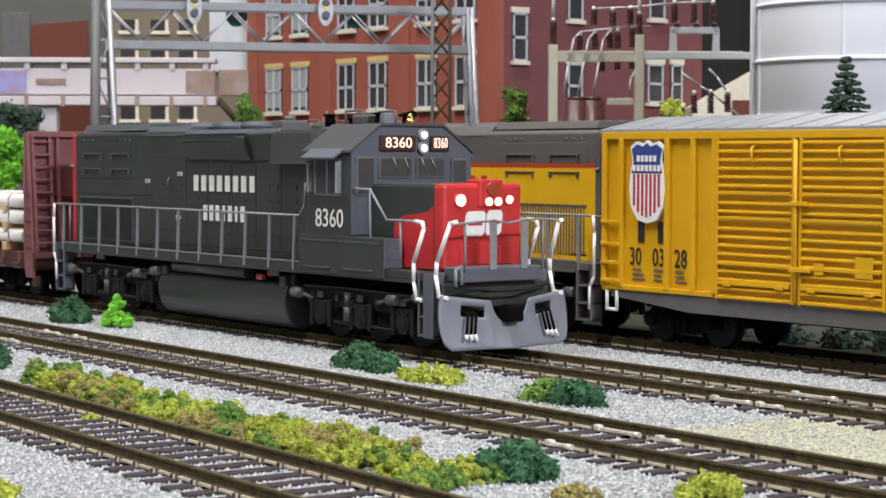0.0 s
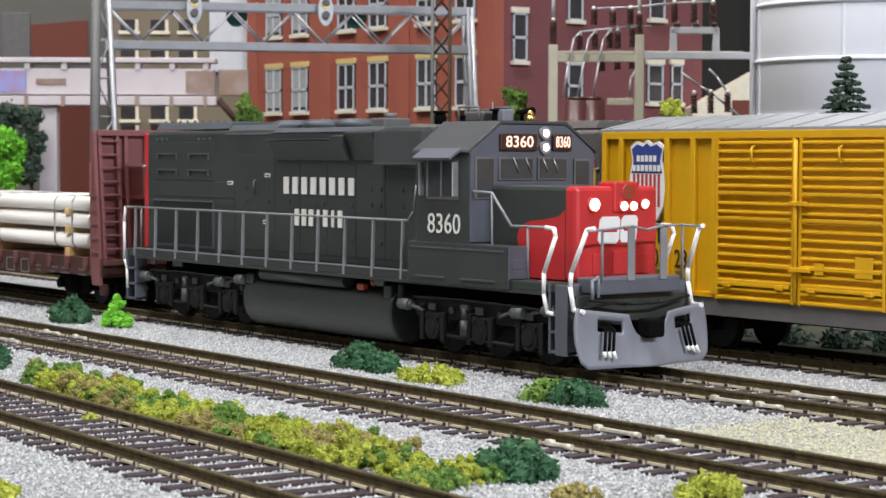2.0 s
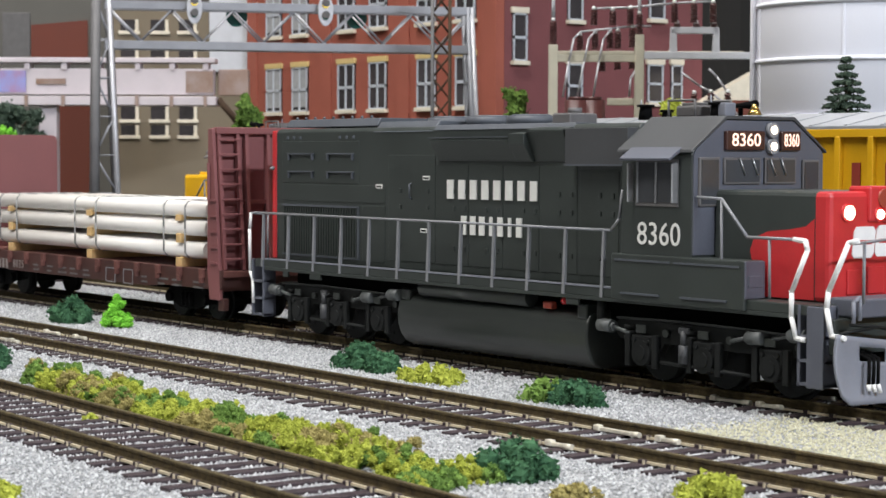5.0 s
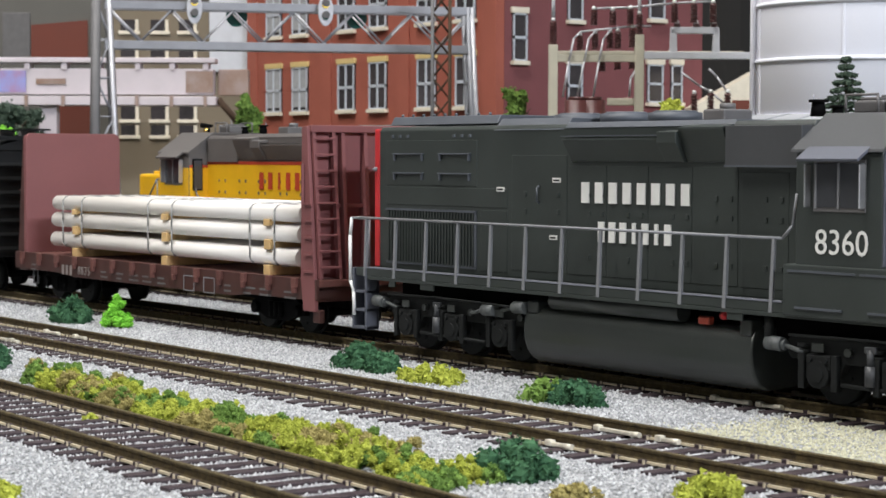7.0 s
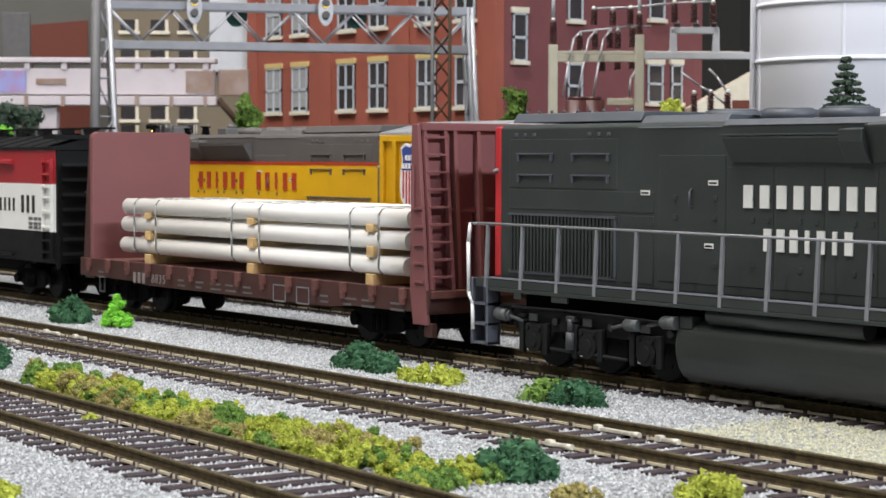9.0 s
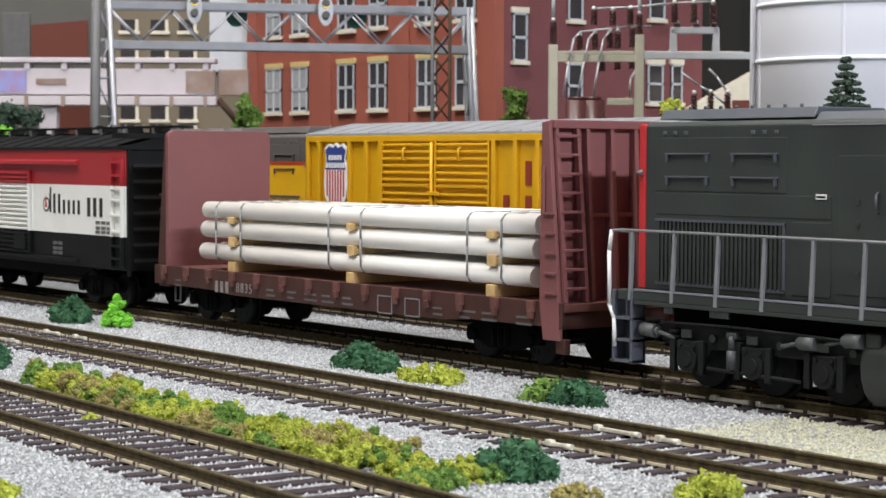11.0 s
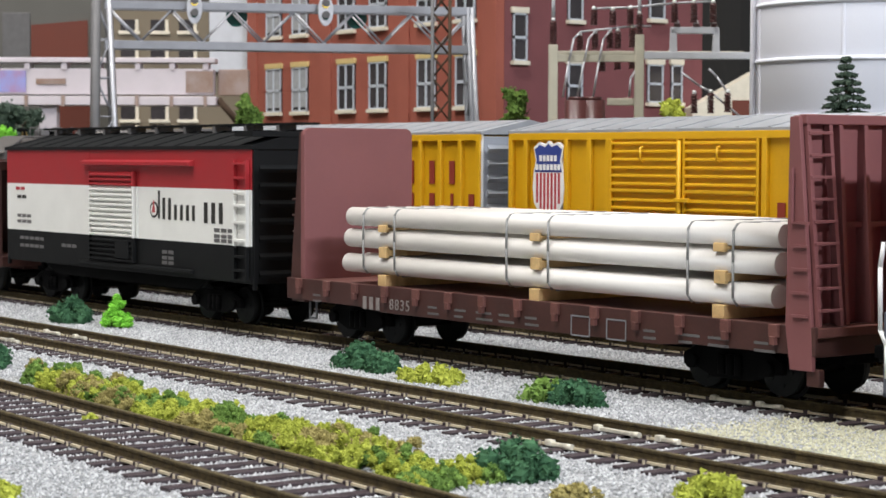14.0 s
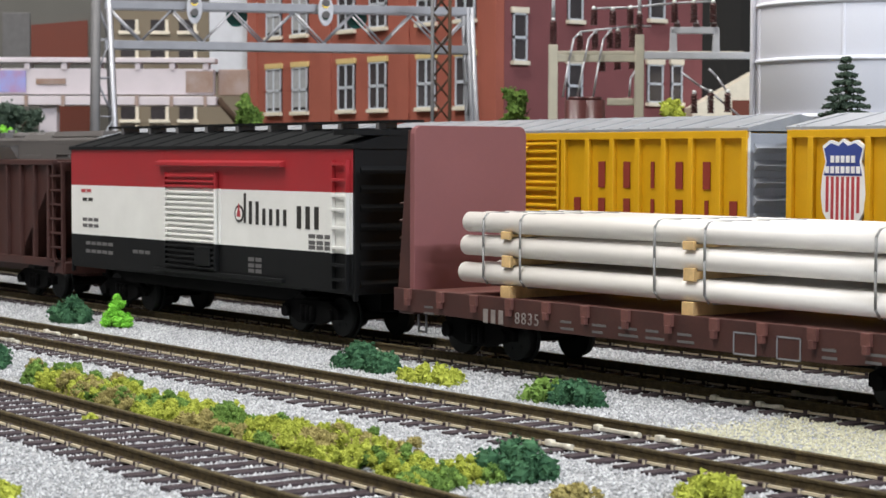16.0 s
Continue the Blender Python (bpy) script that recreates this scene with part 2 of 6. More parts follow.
def thing(name, label, category, x=0, y=0, z=0, group="", kind=""):
    ob = new(name)
    ob.empty_display_size = 0.005
    ob.location = (x * MM, y * MM, z * MM)
    return tagged(ob, label, category, group, kind)


def words(text, size, spacing=1.0):
    """The outline of a text as a flat bmesh in millimetres, in x and y, centred."""
    cu = bpy.data.curves.new("text", "FONT")
    cu.body, cu.size, cu.extrude, cu.space_character = text, size, 0.06, spacing
    cu.align_x, cu.align_y = "CENTER", "CENTER"
    cu.resolution_u = 3
    ob = bpy.data.objects.new("text", cu)
    scene.collection.objects.link(ob)
    me = bpy.data.meshes.new_from_object(ob.evaluated_get(bpy.context.evaluated_depsgraph_get()))
    bm = B()
    bm.from_mesh(me)
    bpy.data.objects.remove(ob)
    bpy.data.curves.remove(cu)
    bpy.data.meshes.remove(me)
    return bm


def on_side(bm, u, y, z, sx=1.0, facing=-1):
    """Turn a flat bmesh upright onto a side that faces -y (or +y)."""
    turn = pose(u, y, z, 90, 0, 0 if facing < 0 else 180) @ Matrix.Diagonal((sx, 1, 1, 1))
    bm.transform(turn)
    return bm


def on_front(bm, u, y, z, sx=1.0):
    bm.transform(pose(u, y, z, 90, 0, 90) @ Matrix.Diagonal((sx, 1, 1, 1)))
    return bm


# ---- room and layout table ----
def room():
    tagged(new("floor", finish("floor", box(B(), -2200, 3500, -1500, 1200, -1110, -1100), M["floorpaint"])), "grey painted floor of the layout room", "floor", kind="structure")
    for nm, dims in (("wall_north", (-2200, 3500, 1200, 1300, -1100, 1400)), ("wall_south", (-2200, 3500, -1600, -1500, -1100, 1400)),
                     ("wall_west", (-2300, -2200, -1600, 1300, -1100, 1400)), ("wall_east", (3500, 3600, -1600, 1300, -1100, 1400))):
        tagged(new(nm, finish(nm, box(B(), *dims), M["wallpaint"])), "plain painted wall of the layout room", "wall", kind="structure")
    tagged(new("ceiling", finish("ceiling", box(B(), -2300, 3600, -1600, 1300, 1400, 1500), M["wallpaint"])), "plain ceiling of the layout room", "ceiling", kind="structure")
    tb = thing("layout_table", "timber table that carries the model layout", "table", 0, 0, -1100)
    part("table_top", box(B(), -1895, 595, -325, 895, 1060, 1094, 2), M["timber_frame"], tb)
    for x in (-1840, -650, 540):
        for y in (-280, 850):
            part("leg", box(B(), x - 35, x + 35, y - 35, y + 35, 0, 1060, 3), M["timber_frame"], tb)


room()
GROUND_Z = -3.05


def ground():
    bm = B()
    rnd = random.Random(3)
    nx, ny = 150, 60
    xs = [-1900 + 2500 * i / nx for i in range(nx + 1)]
    ys = [-330 + 1230 * j / ny for j in range(ny + 1)]
    grid = [[bm.verts.new((x, y, GROUND_Z + rnd.uniform(-0.1, 0.1) + 0.12 * math.sin(x * 0.021) * math.sin(y * 0.05))) for y in ys] for x in xs]
    for i in range(nx):
        for j in range(ny):
            bm.faces.new((grid[i][j], grid[i + 1][j], grid[i + 1][j + 1], grid[i][j + 1])).smooth = True
    tagged(new("ground", finish("ground", bm, M["ballast"])), "white-grey granite ballast covering the layout", "ground", kind="structure")


ground()


def scenic_earth():
    """Dark earth behind the rear track, a low uneven sheet on the table."""
    bm = B()
    rnd = random.Random(9)
    nx, ny = 120, 40
    xs = [-1850 + 2400 * i / nx for i in range(nx + 1)]
    ys = [79 + 800 * (j / ny) ** 1.6 for j in range(ny + 1)]
    g = [[bm.verts.new((x, y + (rnd.uniform(-2, 2) if j == 0 else 0), GROUND_Z + (0.1 if j == 0 else rnd.uniform(0.6, 2.2)))) for j, y in enumerate(ys)] for x in xs]
    for i in range(nx):
        for j in range(ny):
            bm.faces.new((g[i][j], g[i + 1][j], g[i + 1][j + 1], g[i][j + 1])).smooth = True
    tagged(new("scenic_earth", finish("scenic_earth", bm, M["earth"])), "dark brown scenic earth behind the rear track", "ground", kind="structure")


scenic_earth()

PITCH = 6.392
GAUGE = 9.0  # half of the distance between the rails' centres


def rail_mesh(x0, x1, y, z0=0.0):
    """Web and base of one rail, without the running surface."""
    bm = B()
    prof = [(-0.95, -2.5), (0.95, -2.5), (0.95, -2.2), (0.28, -1.9), (0.25, -1.05), (0.44, -0.85), (0.44, -0.5), (-0.44, -0.5), (-0.44, -0.85), (-0.25, -1.05), (-0.28, -1.9), (-0.95, -2.2)]
    prism(bm, [(y + a, z0 + b) for a, b in prof], "x", x0, x1)
    return bm


def tie_mesh():
    """A sleeper with its moulded plates and spikes."""
    bm = B()
    box(bm, -1.4, 1.4, -15.1, 15.1, -4.6, -2.5, 0.12)
    for s in (-1, 1):
        for o in (-1, 1):
            yy = s * GAUGE + o * 1.05
            box(bm, -0.75, 0.75, yy - 0.42, yy + 0.42, -2.55, -1.95)
    plain = len(bm.faces)
    for s in (-1, 1):
        for o in (-1, 1):
            yy = s * GAUGE + o * 1.62
            box(bm, 0.6, 0.9, yy - 0.15, yy + 0.15, -2.55, -1.85)
    bm.faces.ensure_lookup_table()
    for f in bm.faces[plain:]:
        f.material_index = 1
    me = finish("tie", bm, M["tie"])
    me.materials.append(M["foot"])
    return me


TIE = tie_mesh()


def track(name, y, turn, first, lo, hi, near_lo, near_hi, label):
    """A straight track: its axis passes (0, y), turned by turn radians; ties between lo and hi."""
    tr = tagged(thing(name, label, "railroad track", 0, y, 0), kind="structure")
    tr.rotation_euler = (0, 0, turn)
    for s in (-1, 1):
        rl = part("rail", rail_mesh(lo, hi, s * GAUGE), M["rail"], tr, "brown weathered metal rail")
        bm = B()
        prism(bm, [(s * GAUGE - 0.43, -0.5), (s * GAUGE + 0.43, -0.5), (s * GAUGE + 0.34, -0.36), (s * GAUGE - 0.34, -0.36)], "x", lo, hi)
        part("rail_head", bm, M["rail_top"], rl)
        bm = B()
        for o in (-1, 1):
            yy = s * GAUGE + o * 1.0
            box(bm, lo, hi, yy - 0.22, yy + 0.22, -2.5, -2.1)
        part("rail_foot", bm, M["foot"], rl, "bare bright metal rail foot")
    rest = B()
    k = math.ceil((lo - first) / PITCH)
    rnd = random.Random(len(name))
    while first + k * PITCH < hi:
        x = first + k * PITCH
        k += 1
        if near_lo < x < near_hi:
            o = new("tie", TIE)
            o.parent = tr
            o.location = ((x + rnd.uniform(-0.12, 0.12)) * MM, rnd.uniform(-0.2, 0.2) * MM, 0)
            o.rotation_euler = (0, 0, rnd.uniform(-0.006, 0.006))
        else:
            box(rest, x - 1.1, x + 1.1, -13.6, 13.6, -4.6, -2.5)
    tagged(part("tie_row", rest, M["tie"], tr), kind="stuff")
    return tr


dx = 360.0
# the axes are given at the x of the eye; carry them to x = 0
TRACKS = {}
TRACKS["d"] = track("track_front", -137.9 + 360 * 0.037, -0.037, -305.128 + dx, -700, 420, -60, 330, "brown model railroad track on white ballast, foremost siding")
TRACKS["c"] = track("track_middle", -65.4 + 360 * 0.008, -0.008, -339.025 + dx, -1300, 420, -330, 260, "brown model railroad track on white ballast beside grass strip")
TRACKS["b"] = track("track_main", 0.7, 0.0, -300.521 + dx, -1700, 420, -520, 200, "brown model railroad main track carrying the freight train")
TRACKS["a"] = track("track_rear", 58.2, 0.0, 5.0, -1700, 420, -240, 200, "brown model railroad track carrying the yellow train")


# ---- rolling stock ----
WHEELS = []  # (wheelset, x, z, radius, train)


def wheelset(parent, x, r, train):
    bm = B()
    for s in (-1, 1):
        cyl(bm, (0, s * 7.4, 0), (0, s * 9.6, 0), r, 22)
        cyl(bm, (0, s * 7.0, 0), (0, s * 7.4, 0), r + 0.7, 22)
        for k in range(5):
            a = k * 2 * math.pi / 5
            box(bm, r * 0.55 * math.cos(a) - 0.35, r * 0.55 * math.cos(a) + 0.35, s * 9.6 - 0.2, s * 9.6 + 0.2, r * 0.55 * math.sin(a) - 0.35, r * 0.55 * math.sin(a) + 0.35)
    cyl(bm, (0, -9.8, 0), (0, 9.8, 0), 1.1, 8)
    ob = part("wheelset", bm, M["steel"] if train == "x" else M["truck"], parent)
    ob.location = (x * MM, 0, r * MM)
    WHEELS.append((ob, x, r, train))
    return ob


def coupler(parent, x, side):
    bm = B()
    box(bm, min(x, x + side * 6), max(x, x + side * 6), -1.2, 1.2, 8.0, 10.4, 0.2)
    box(bm, min(x + side * 5, x + side * 9), max(x + side * 5, x + side * 9), -2.2, 2.2, 7.2, 11.2, 0.6)
    part("coupler", bm, M["black"], parent)


def six_wheel_truck(parent, x, train):
    """A three-axle locomotive truck: side frames, axle boxes and brake cylinders."""
    for s in (-1, 1):
        bm = B()
        pts = [(x - 27, 10.5), (x - 25, 12.3), (x + 25, 12.3), (x + 27, 10.5), (x + 25, 8.2), (x + 22, 8.2), (x + 20, 5.0), (x + 14, 5.0), (x + 12, 8.0), (x + 4, 8.0), (x + 3, 4.6), (x - 3, 4.6), (x - 4, 8.0), (x - 12, 8.0), (x - 14, 5.0), (x - 20, 5.0), (x - 22, 8.2), (x - 25, 8.2)]
        prism(bm, pts, "y", s * 12.4, s * 14.2, 0.15)
        part("side_frame", bm, M["truck"], parent)
        for ax in (-17.5, 0, 17.5):
            bm = B()
            cyl(bm, (x + ax, s * 13.5, 5.9), (x + ax, s * 15.6, 5.9), 2.6, 12)
            cyl(bm, (x + ax, s * 15.4, 5.9), (x + ax, s * 15.9, 5.9), 1.5, 10)
            box(bm, x + ax - 2.9, x + ax + 2.9, s * 14.5 - 0.8, s * 14.5 + 0.8, 6.6, 9.4, 0.3)
            for k in range(3):
                cyl(bm, (x + ax - 4.2, s * 14.3, 8.3 + k * 1.1), (x + ax - 4.2, s * 14.3, 9.0 + k * 1.1), 1.3, 10)
            part("axle_box", bm, M["truck"], parent)
            bm = B()
            for e in (-1, 1):
                box(bm, x + ax + e * 3.9 - 0.7, x + ax + e * 3.9 + 0.7, s * 15.0 - 0.6, s * 15.0 + 0.6, 3.0, 9.6, 0.2)
                cyl(bm, (x + ax + e * 1.9, s * 15.2, 8.4), (x + ax + e * 1.9, s * 15.8, 8.4), 0.5, 8)
            part("brake_hanger", bm, M["truck"], parent)
            bm = B()
            box(bm, x + ax - 1.4, x + ax + 1.4, s * 15.4 - 0.15, s * 15.4 + 0.15, 9.9, 11.5, 0.15)
            cyl(bm, (x + ax + 6.5, s * 14.0, 10.2), (x + ax + 6.5, s * 15.0, 10.2), 0.8, 10)
            part("damper_bracket", bm, M["tank"], parent)
        for ax, zc, e in ((-27.5, 10.6, 1), (13.8, 11.2, -1), (24.5, 12.4, -1)):
            bm = B()
            cyl(bm, (x + ax - e * 2.2, s * 15.4, zc + 0.15), (x + ax + e * 1.6, s * 15.4, zc), 1.35, 14)
            cyl(bm, (x + ax + e * 1.6, s * 15.4, zc), (x + ax + e * 2.3, s * 15.4, zc), 0.95, 12)
            cyl(bm, (x + ax + e * 2.2, s * 15.4, zc - 0.1), (x + ax + e * 6.5, s * 15.2, zc - 1.0), 0.42, 8)
            part("brake_cylinder", bm, M["cylinder"], parent, "small grey brake cylinder")
        bm = B()
        cyl(bm, (x - 5, s * 15.7, 4.8), (x - 5, s * 15.7, 8.4), 1.0, 10)
        cyl(bm, (x - 5, s * 15.7, 8.4), (x - 5, s * 15.7, 11.2), 0.65, 10)
        box(bm, x - 6.3, x - 3.7, s * 15.5 - 0.5, s * 15.5 + 0.5, 10.6, 11.8, 0.2)
        part("damper", bm, M["filter_grey"], parent, "grey upright damper")
        bm = B()
        tube(bm, [(x - 24, s * 15.8, 12.6), (x - 5, s * 15.9, 12.9), (x + 12, s * 15.9, 12.7), (x + 24, s * 15.8, 12.4)], 0.28, 6)
        tube(bm, [(x - 12, s * 15, 4.4), (x + 12, s * 15, 4.0)], 0.4, 6)
        part("brake_pipe", bm, M["truck"], parent)
    for ax in (-17.5, 0, 17.5):
        wheelset(parent, x + ax, 5.6, train)


def four_wheel_truck(parent, x, train, material):
    for s in (-1, 1):
        bm = B()
        prism(bm, [(x - 13, 6.8), (x - 9, 8.6), (x + 9, 8.6), (x + 13, 6.8), (x + 13, 4.4), (x + 9.5, 4.2), (x + 5, 2.6), (x - 5, 2.6), (x - 9.5, 4.2), (x - 13, 4.4)], "y", s * 11.2, s * 12.8, 0.2)
        for ax in (-10, 10):
            cyl(bm, (x + ax, s * 12.4, 5.4), (x + ax, s * 14.0, 5.4), 1.5, 10)
        for k in (-2.2, 0, 2.2):
            cyl(bm, (x + k, s * 13.1, 3.4), (x + k, s * 13.1, 7.4), 0.85, 8)
        part("side_frame", bm, material, parent)
    bm = B()
    box(bm, x - 3, x + 3, -12, 12, 5.5, 9.5, 0.3)
    part("bolster", bm, material, parent)
    for ax in (-10, 10):
        wheelset(parent, x + ax, 4.9, train)


def glyph_bars(bm, u0, u1, z0, z1, y, count, fill=0.72, skip=()):
    """Plain upright bars, one in place of each character."""
    w = (u1 - u0) / count
    for i in range(count):
        if i not in skip:
            c = u0 + (i + 0.5) * w
            box(bm, c - w * fill / 2, c + w * fill / 2, y - 0.06, y + 0.06, z0, z1, 0.05)
    return bm


def plain_bar(bm, cx, z0, z1, w, y, s=0.1):
    """A plain upright bar in place of one character."""
    return box(bm, cx - w / 2, cx + w / 2, y - s, y + s, z0, z1)


def numbers(text, size, u, y, z, material, parent, name="number", sx=1.0, facing=-1, front=False):
    bm = words(text, size)
    on_front(bm, u, y, z, sx) if front else on_side(bm, u, y, z, sx, facing)
    return part(name, bm, material, parent)


def locomotive(name, label, c, train, numbered):
    """A six-axle hood diesel that faces +x. c: its paints. Lengths along x from the front steps."""
    lo = thing(name, label, "locomotive")
    # frame and walkways
    bm = B()
    box(bm, -184, 9, -16.8, 16.8, 16.4, 18.4, 0.25)
    part("walkway", bm, c["frame"], lo)
    for s in (-1, 1):
        bm = B()
        box(bm, -179, 4, s * 16.7 - 0.25, s * 16.7 + 0.25, 15.7, 16.45, 0.08)
        for x, w in ((-170.5, 2.4), (-158, 5), (-60, 4)):
            box(bm, x, x + w, s * 16.5 - 0.25, s * 16.5 + 0.25, 14.4, 15.8)
        part("side_sill", bm, c["frame"], lo)
        # thin edge strip, paler than the side sill
        bm = B()
        box(bm, -179, -46, s * 16.75 - 0.15, s * 16.75 + 0.15, 18.35, 18.75, 0.05)
        part("walkway_lip", bm, M["pilot"], lo, "pale walkway edge")
    bm = B()
    tube(bm, [(-186, -16.8, 30.1), (-186, -6, 29.4), (-186, 6, 29.4), (-186, 16.8, 30.1)], 0.28, 6)
    for y in (-11.6, 11.6):
        tube(bm, [(-186, y, 30), (-186, y, 18.4)], 0.32, 6)
    part("rear_rail", bm, M["rail_grey"], lo)
    for s in (-1, 1):
        bm = B()
        cyl(bm, (-182.2, s * 12.1, 41.8), (-182.2, s * 13.2, 41.8), 0.65, 10, 0.25)
        part("marker_light", bm, M["rail_grey"], lo)
    bm = B()
    box(bm, -176, 4, -9, 9, 9.5, 16.4, 0.4)
    part("underframe", bm, M["black"], lo)
    # long hood
    bm = B()
    prism(bm, [(-12, 18.4), (-12, 50.9), (-11.3, 51.8), (11.3, 51.8), (12, 50.9), (12, 18.4)], "x", -181, -43, 0.25)
    part("long_hood", bm, c["hood"], lo)
    if c.get("band"):
        for s in (-1, 1):
            bm = B()
            box(bm, -181.2, -43, s * 12.1 - 0.15, s * 12.1 + 0.15, 18.5, 42.2)
            part("side_band", bm, c["band"], lo, "yellow painted hood side")
            bm = B()
            box(bm, -181.3, -43, s * 12.2 - 0.12, s * 12.2 + 0.12, 42.2, 43.2)
            part("stripe", bm, M["up_red"], lo, "thin red stripe")
    bm = B()
    box(bm, -183, -181, -12.2, 12.2, 18.4, 51.4, 0.4)
    part("rear_panel", bm, c["rear"], lo)
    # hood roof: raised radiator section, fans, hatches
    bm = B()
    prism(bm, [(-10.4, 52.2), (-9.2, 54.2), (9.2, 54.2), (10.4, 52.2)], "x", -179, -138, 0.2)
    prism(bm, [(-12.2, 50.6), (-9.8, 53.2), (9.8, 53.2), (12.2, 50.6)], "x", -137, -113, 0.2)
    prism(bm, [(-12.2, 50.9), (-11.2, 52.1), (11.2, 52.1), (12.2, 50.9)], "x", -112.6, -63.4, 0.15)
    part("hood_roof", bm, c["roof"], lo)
    for x in (-122, -107, -92):
        bm = B()
        cyl(bm, (x, 0, 52.0), (x, 0, 54.0), 5.6, 24)
        cyl(bm, (x, 0, 54.0), (x, 0, 54.4), 5.0, 24, 4.2)
        part("roof_fan", bm, c["roof"], lo)
    bm = B()
    box(bm, -80, -74, -4, 4, 52.0, 54.4, 0.4)
    cyl(bm, (-77, 0, 54.3), (-77, 0, 55.6), 1.6, 12)
    part("exhaust_pipe", bm, M["sill_grey"], lo)
    for x in [-176 + 4.2 * k for k in range(9)]:
        bm = B()
        cyl(bm, (x, -8.8, 54.1), (x, -8.8, 54.8), 0.35, 6)
        part("lift_ring", bm, c["roof"], lo)
    for s in (-1, 1):
        # dynamic brake intake: a sloping cowl along the top of the side
        bm = B()
        prism(bm, [(s * 11.9, 49.0), (s * 15.3, 48.7), (s * 15.3, 48.3), (s * 12.5, 43.9), (s * 11.9, 43.8)], "x", -110, -81, 0.08)
        part("intake_cowl", bm, c["hood"], lo)
        bm = B()
        prism(bm, [(s * 12.0, 50.2), (s * 15.6, 49.8), (s * 15.6, 47.6), (s * 13.0, 43.8), (s * 12.0, 43.8)], "x", -81, -75.6, 0.15)
        part("cowl_cap", bm, c["hood"], lo)
        bm = B()
        prism(bm, [(s * 11.9, 51.2), (s * 15.0, 50.6), (s * 15.0, 50.2), (s * 12.4, 43.9), (s * 11.9, 43.8)], "x", -75.6, -63.4, 0.08)
        part("flared_panel", bm, c["hood"], lo)
        bm = B()
        box(bm, -110.4, -81, s * 14.0 - 1.4, s * 14.0 + 1.4, 49.05, 49.25)
        part("cowl_lip", bm, c["roof"], lo)
        # radiator box behind the cab
        bm = B()
        deep = 0.2 if c.get("cab_band") else 1.5
        mid = 12.4 if deep < 1 else 13.4
        box(bm, -62.8, -43.4, s * mid - deep, s * mid + deep, 43.2, 50.8, 0.15)
        part("air_filter_box", bm, c.get("filter", c["hood"]), lo)
        bm = B()
        box(bm, -63.0, -43.4, s * (mid + deep) - 0.15, s * (mid + deep) + 0.2, 43.0, 43.4)
        part("box_lip", bm, c["roof"], lo)
        # rear radiator grille with upright slats
        bm = B()
        box(bm, -178, -143, s * 12.2 - 0.25, s * 12.2 + 0.25, 32.2, 32.7)
        box(bm, -143.8, -143, s * 12.1 - 0.15, s * 12.1 + 0.15, 20, 32.4)
        box(bm, -178, -143, s * 12.1 - 0.15, s * 12.1 + 0.15, 19.6, 20.2)
        part("grille_frame", bm, c["grille"], lo)
        for k in range(30):
            bm = B()
            x = -177.2 + k * 1.13
            box(bm, x, x + 0.5, s * 12.15 - 0.2, s * 12.15 + 0.2, 20, 32.2)
            part("grille_slat", bm, c.get("slat", c["grille"]), lo)
        # ledges and handles at the rear
        for x0, x1, z in ((-175, -163, 45.3), (-157, -145, 45.3), (-175, -163, 40.8), (-157, -145, 40.8)):
            bm = B()
            box(bm, x0, x1, s * 12.3 - 0.4, s * 12.3 + 0.4, z, z + 0.35, 0.08)
            box(bm, x0 + 0.3, x0 + 0.8, s * 12.3 - 0.4, s * 12.3 + 0.4, z - 1.4, z)
            box(bm, x1 - 0.8, x1 - 0.3, s * 12.3 - 0.4, s * 12.3 + 0.4, z - 1.4, z)
            part("grab_rail", bm, c["grille"], lo)
        for x in (-176, -173, -170, -152, -149, -146):
            bm = B()
            box(bm, x, x + 0.9, s * 12.1 - 0.2, s * 12.1 + 0.2, 49.2, 49.9, 0.1)
            part("bolt_head", bm, c["grille"], lo)
        # panels, doors and latches
        for x0, x1, z0, z1 in ((-178, -143, 38.2, 48.6), (-178, -132, 33.6, 37.8), (-141.5, -132, 19.4, 33), (-130.5, -112, 20.2, 45.2), (-111.5, -99.5, 20.2, 43), (-99, -87, 20.2, 43), (-86.5, -74.5, 20.2, 43), (-74, -62, 20.2, 43), (-61, -49, 20.2, 42)):
            bm = B()
            box(bm, x0, x1, s * 12.0 - 0.14, s * 12.0 + 0.14, z0, z1, 0.1)
            part("hood_door", bm, c.get("band") and z1 < 43.2 and c["band"] or c["hood"], lo)
        for x in (-126, -115, -105, -101, -93, -89, -80, -76, -68, -64, -55, -51):
            for z in (23.5, 32.6, 36.4):
                bm = B()
                box(bm, x, x + 0.8, s * 12.2 - 0.2, s * 12.2 + 0.2, z, z + 1.0, 0.1)
                part("latch", bm, c["hood"], lo)
        bm = B()
        tube(bm, [(-121, s * 12.3, 38.6), (-121, s * 12.9, 38.2), (-121, s * 12.9, 35.4), (-121, s * 12.3, 35.0)], 0.22, 6)
        part("door_handle", bm, c["grille"], lo)
        for x, z, w in ((-116.5, 39.4, 2.6), (-135.6, 37.2, 2.6), (-117.4, 27.2, 2.4)):
            bm = B()
            box(bm, x, x + w, s * 12.2 - 0.1, s * 12.2 + 0.1, z, z + 1.0)
            part("stencil_plate", bm, M["letter"], lo, "small white plate with unreadable stencil")
            bm = B()
            box(bm, x + 0.3, x + w - 0.3, s * 12.32 - 0.04, s * 12.32 + 0.04, z + 0.3, z + 0.65)
            tagged(part("stencil_line", bm, M["black"], lo), kind="stuff")
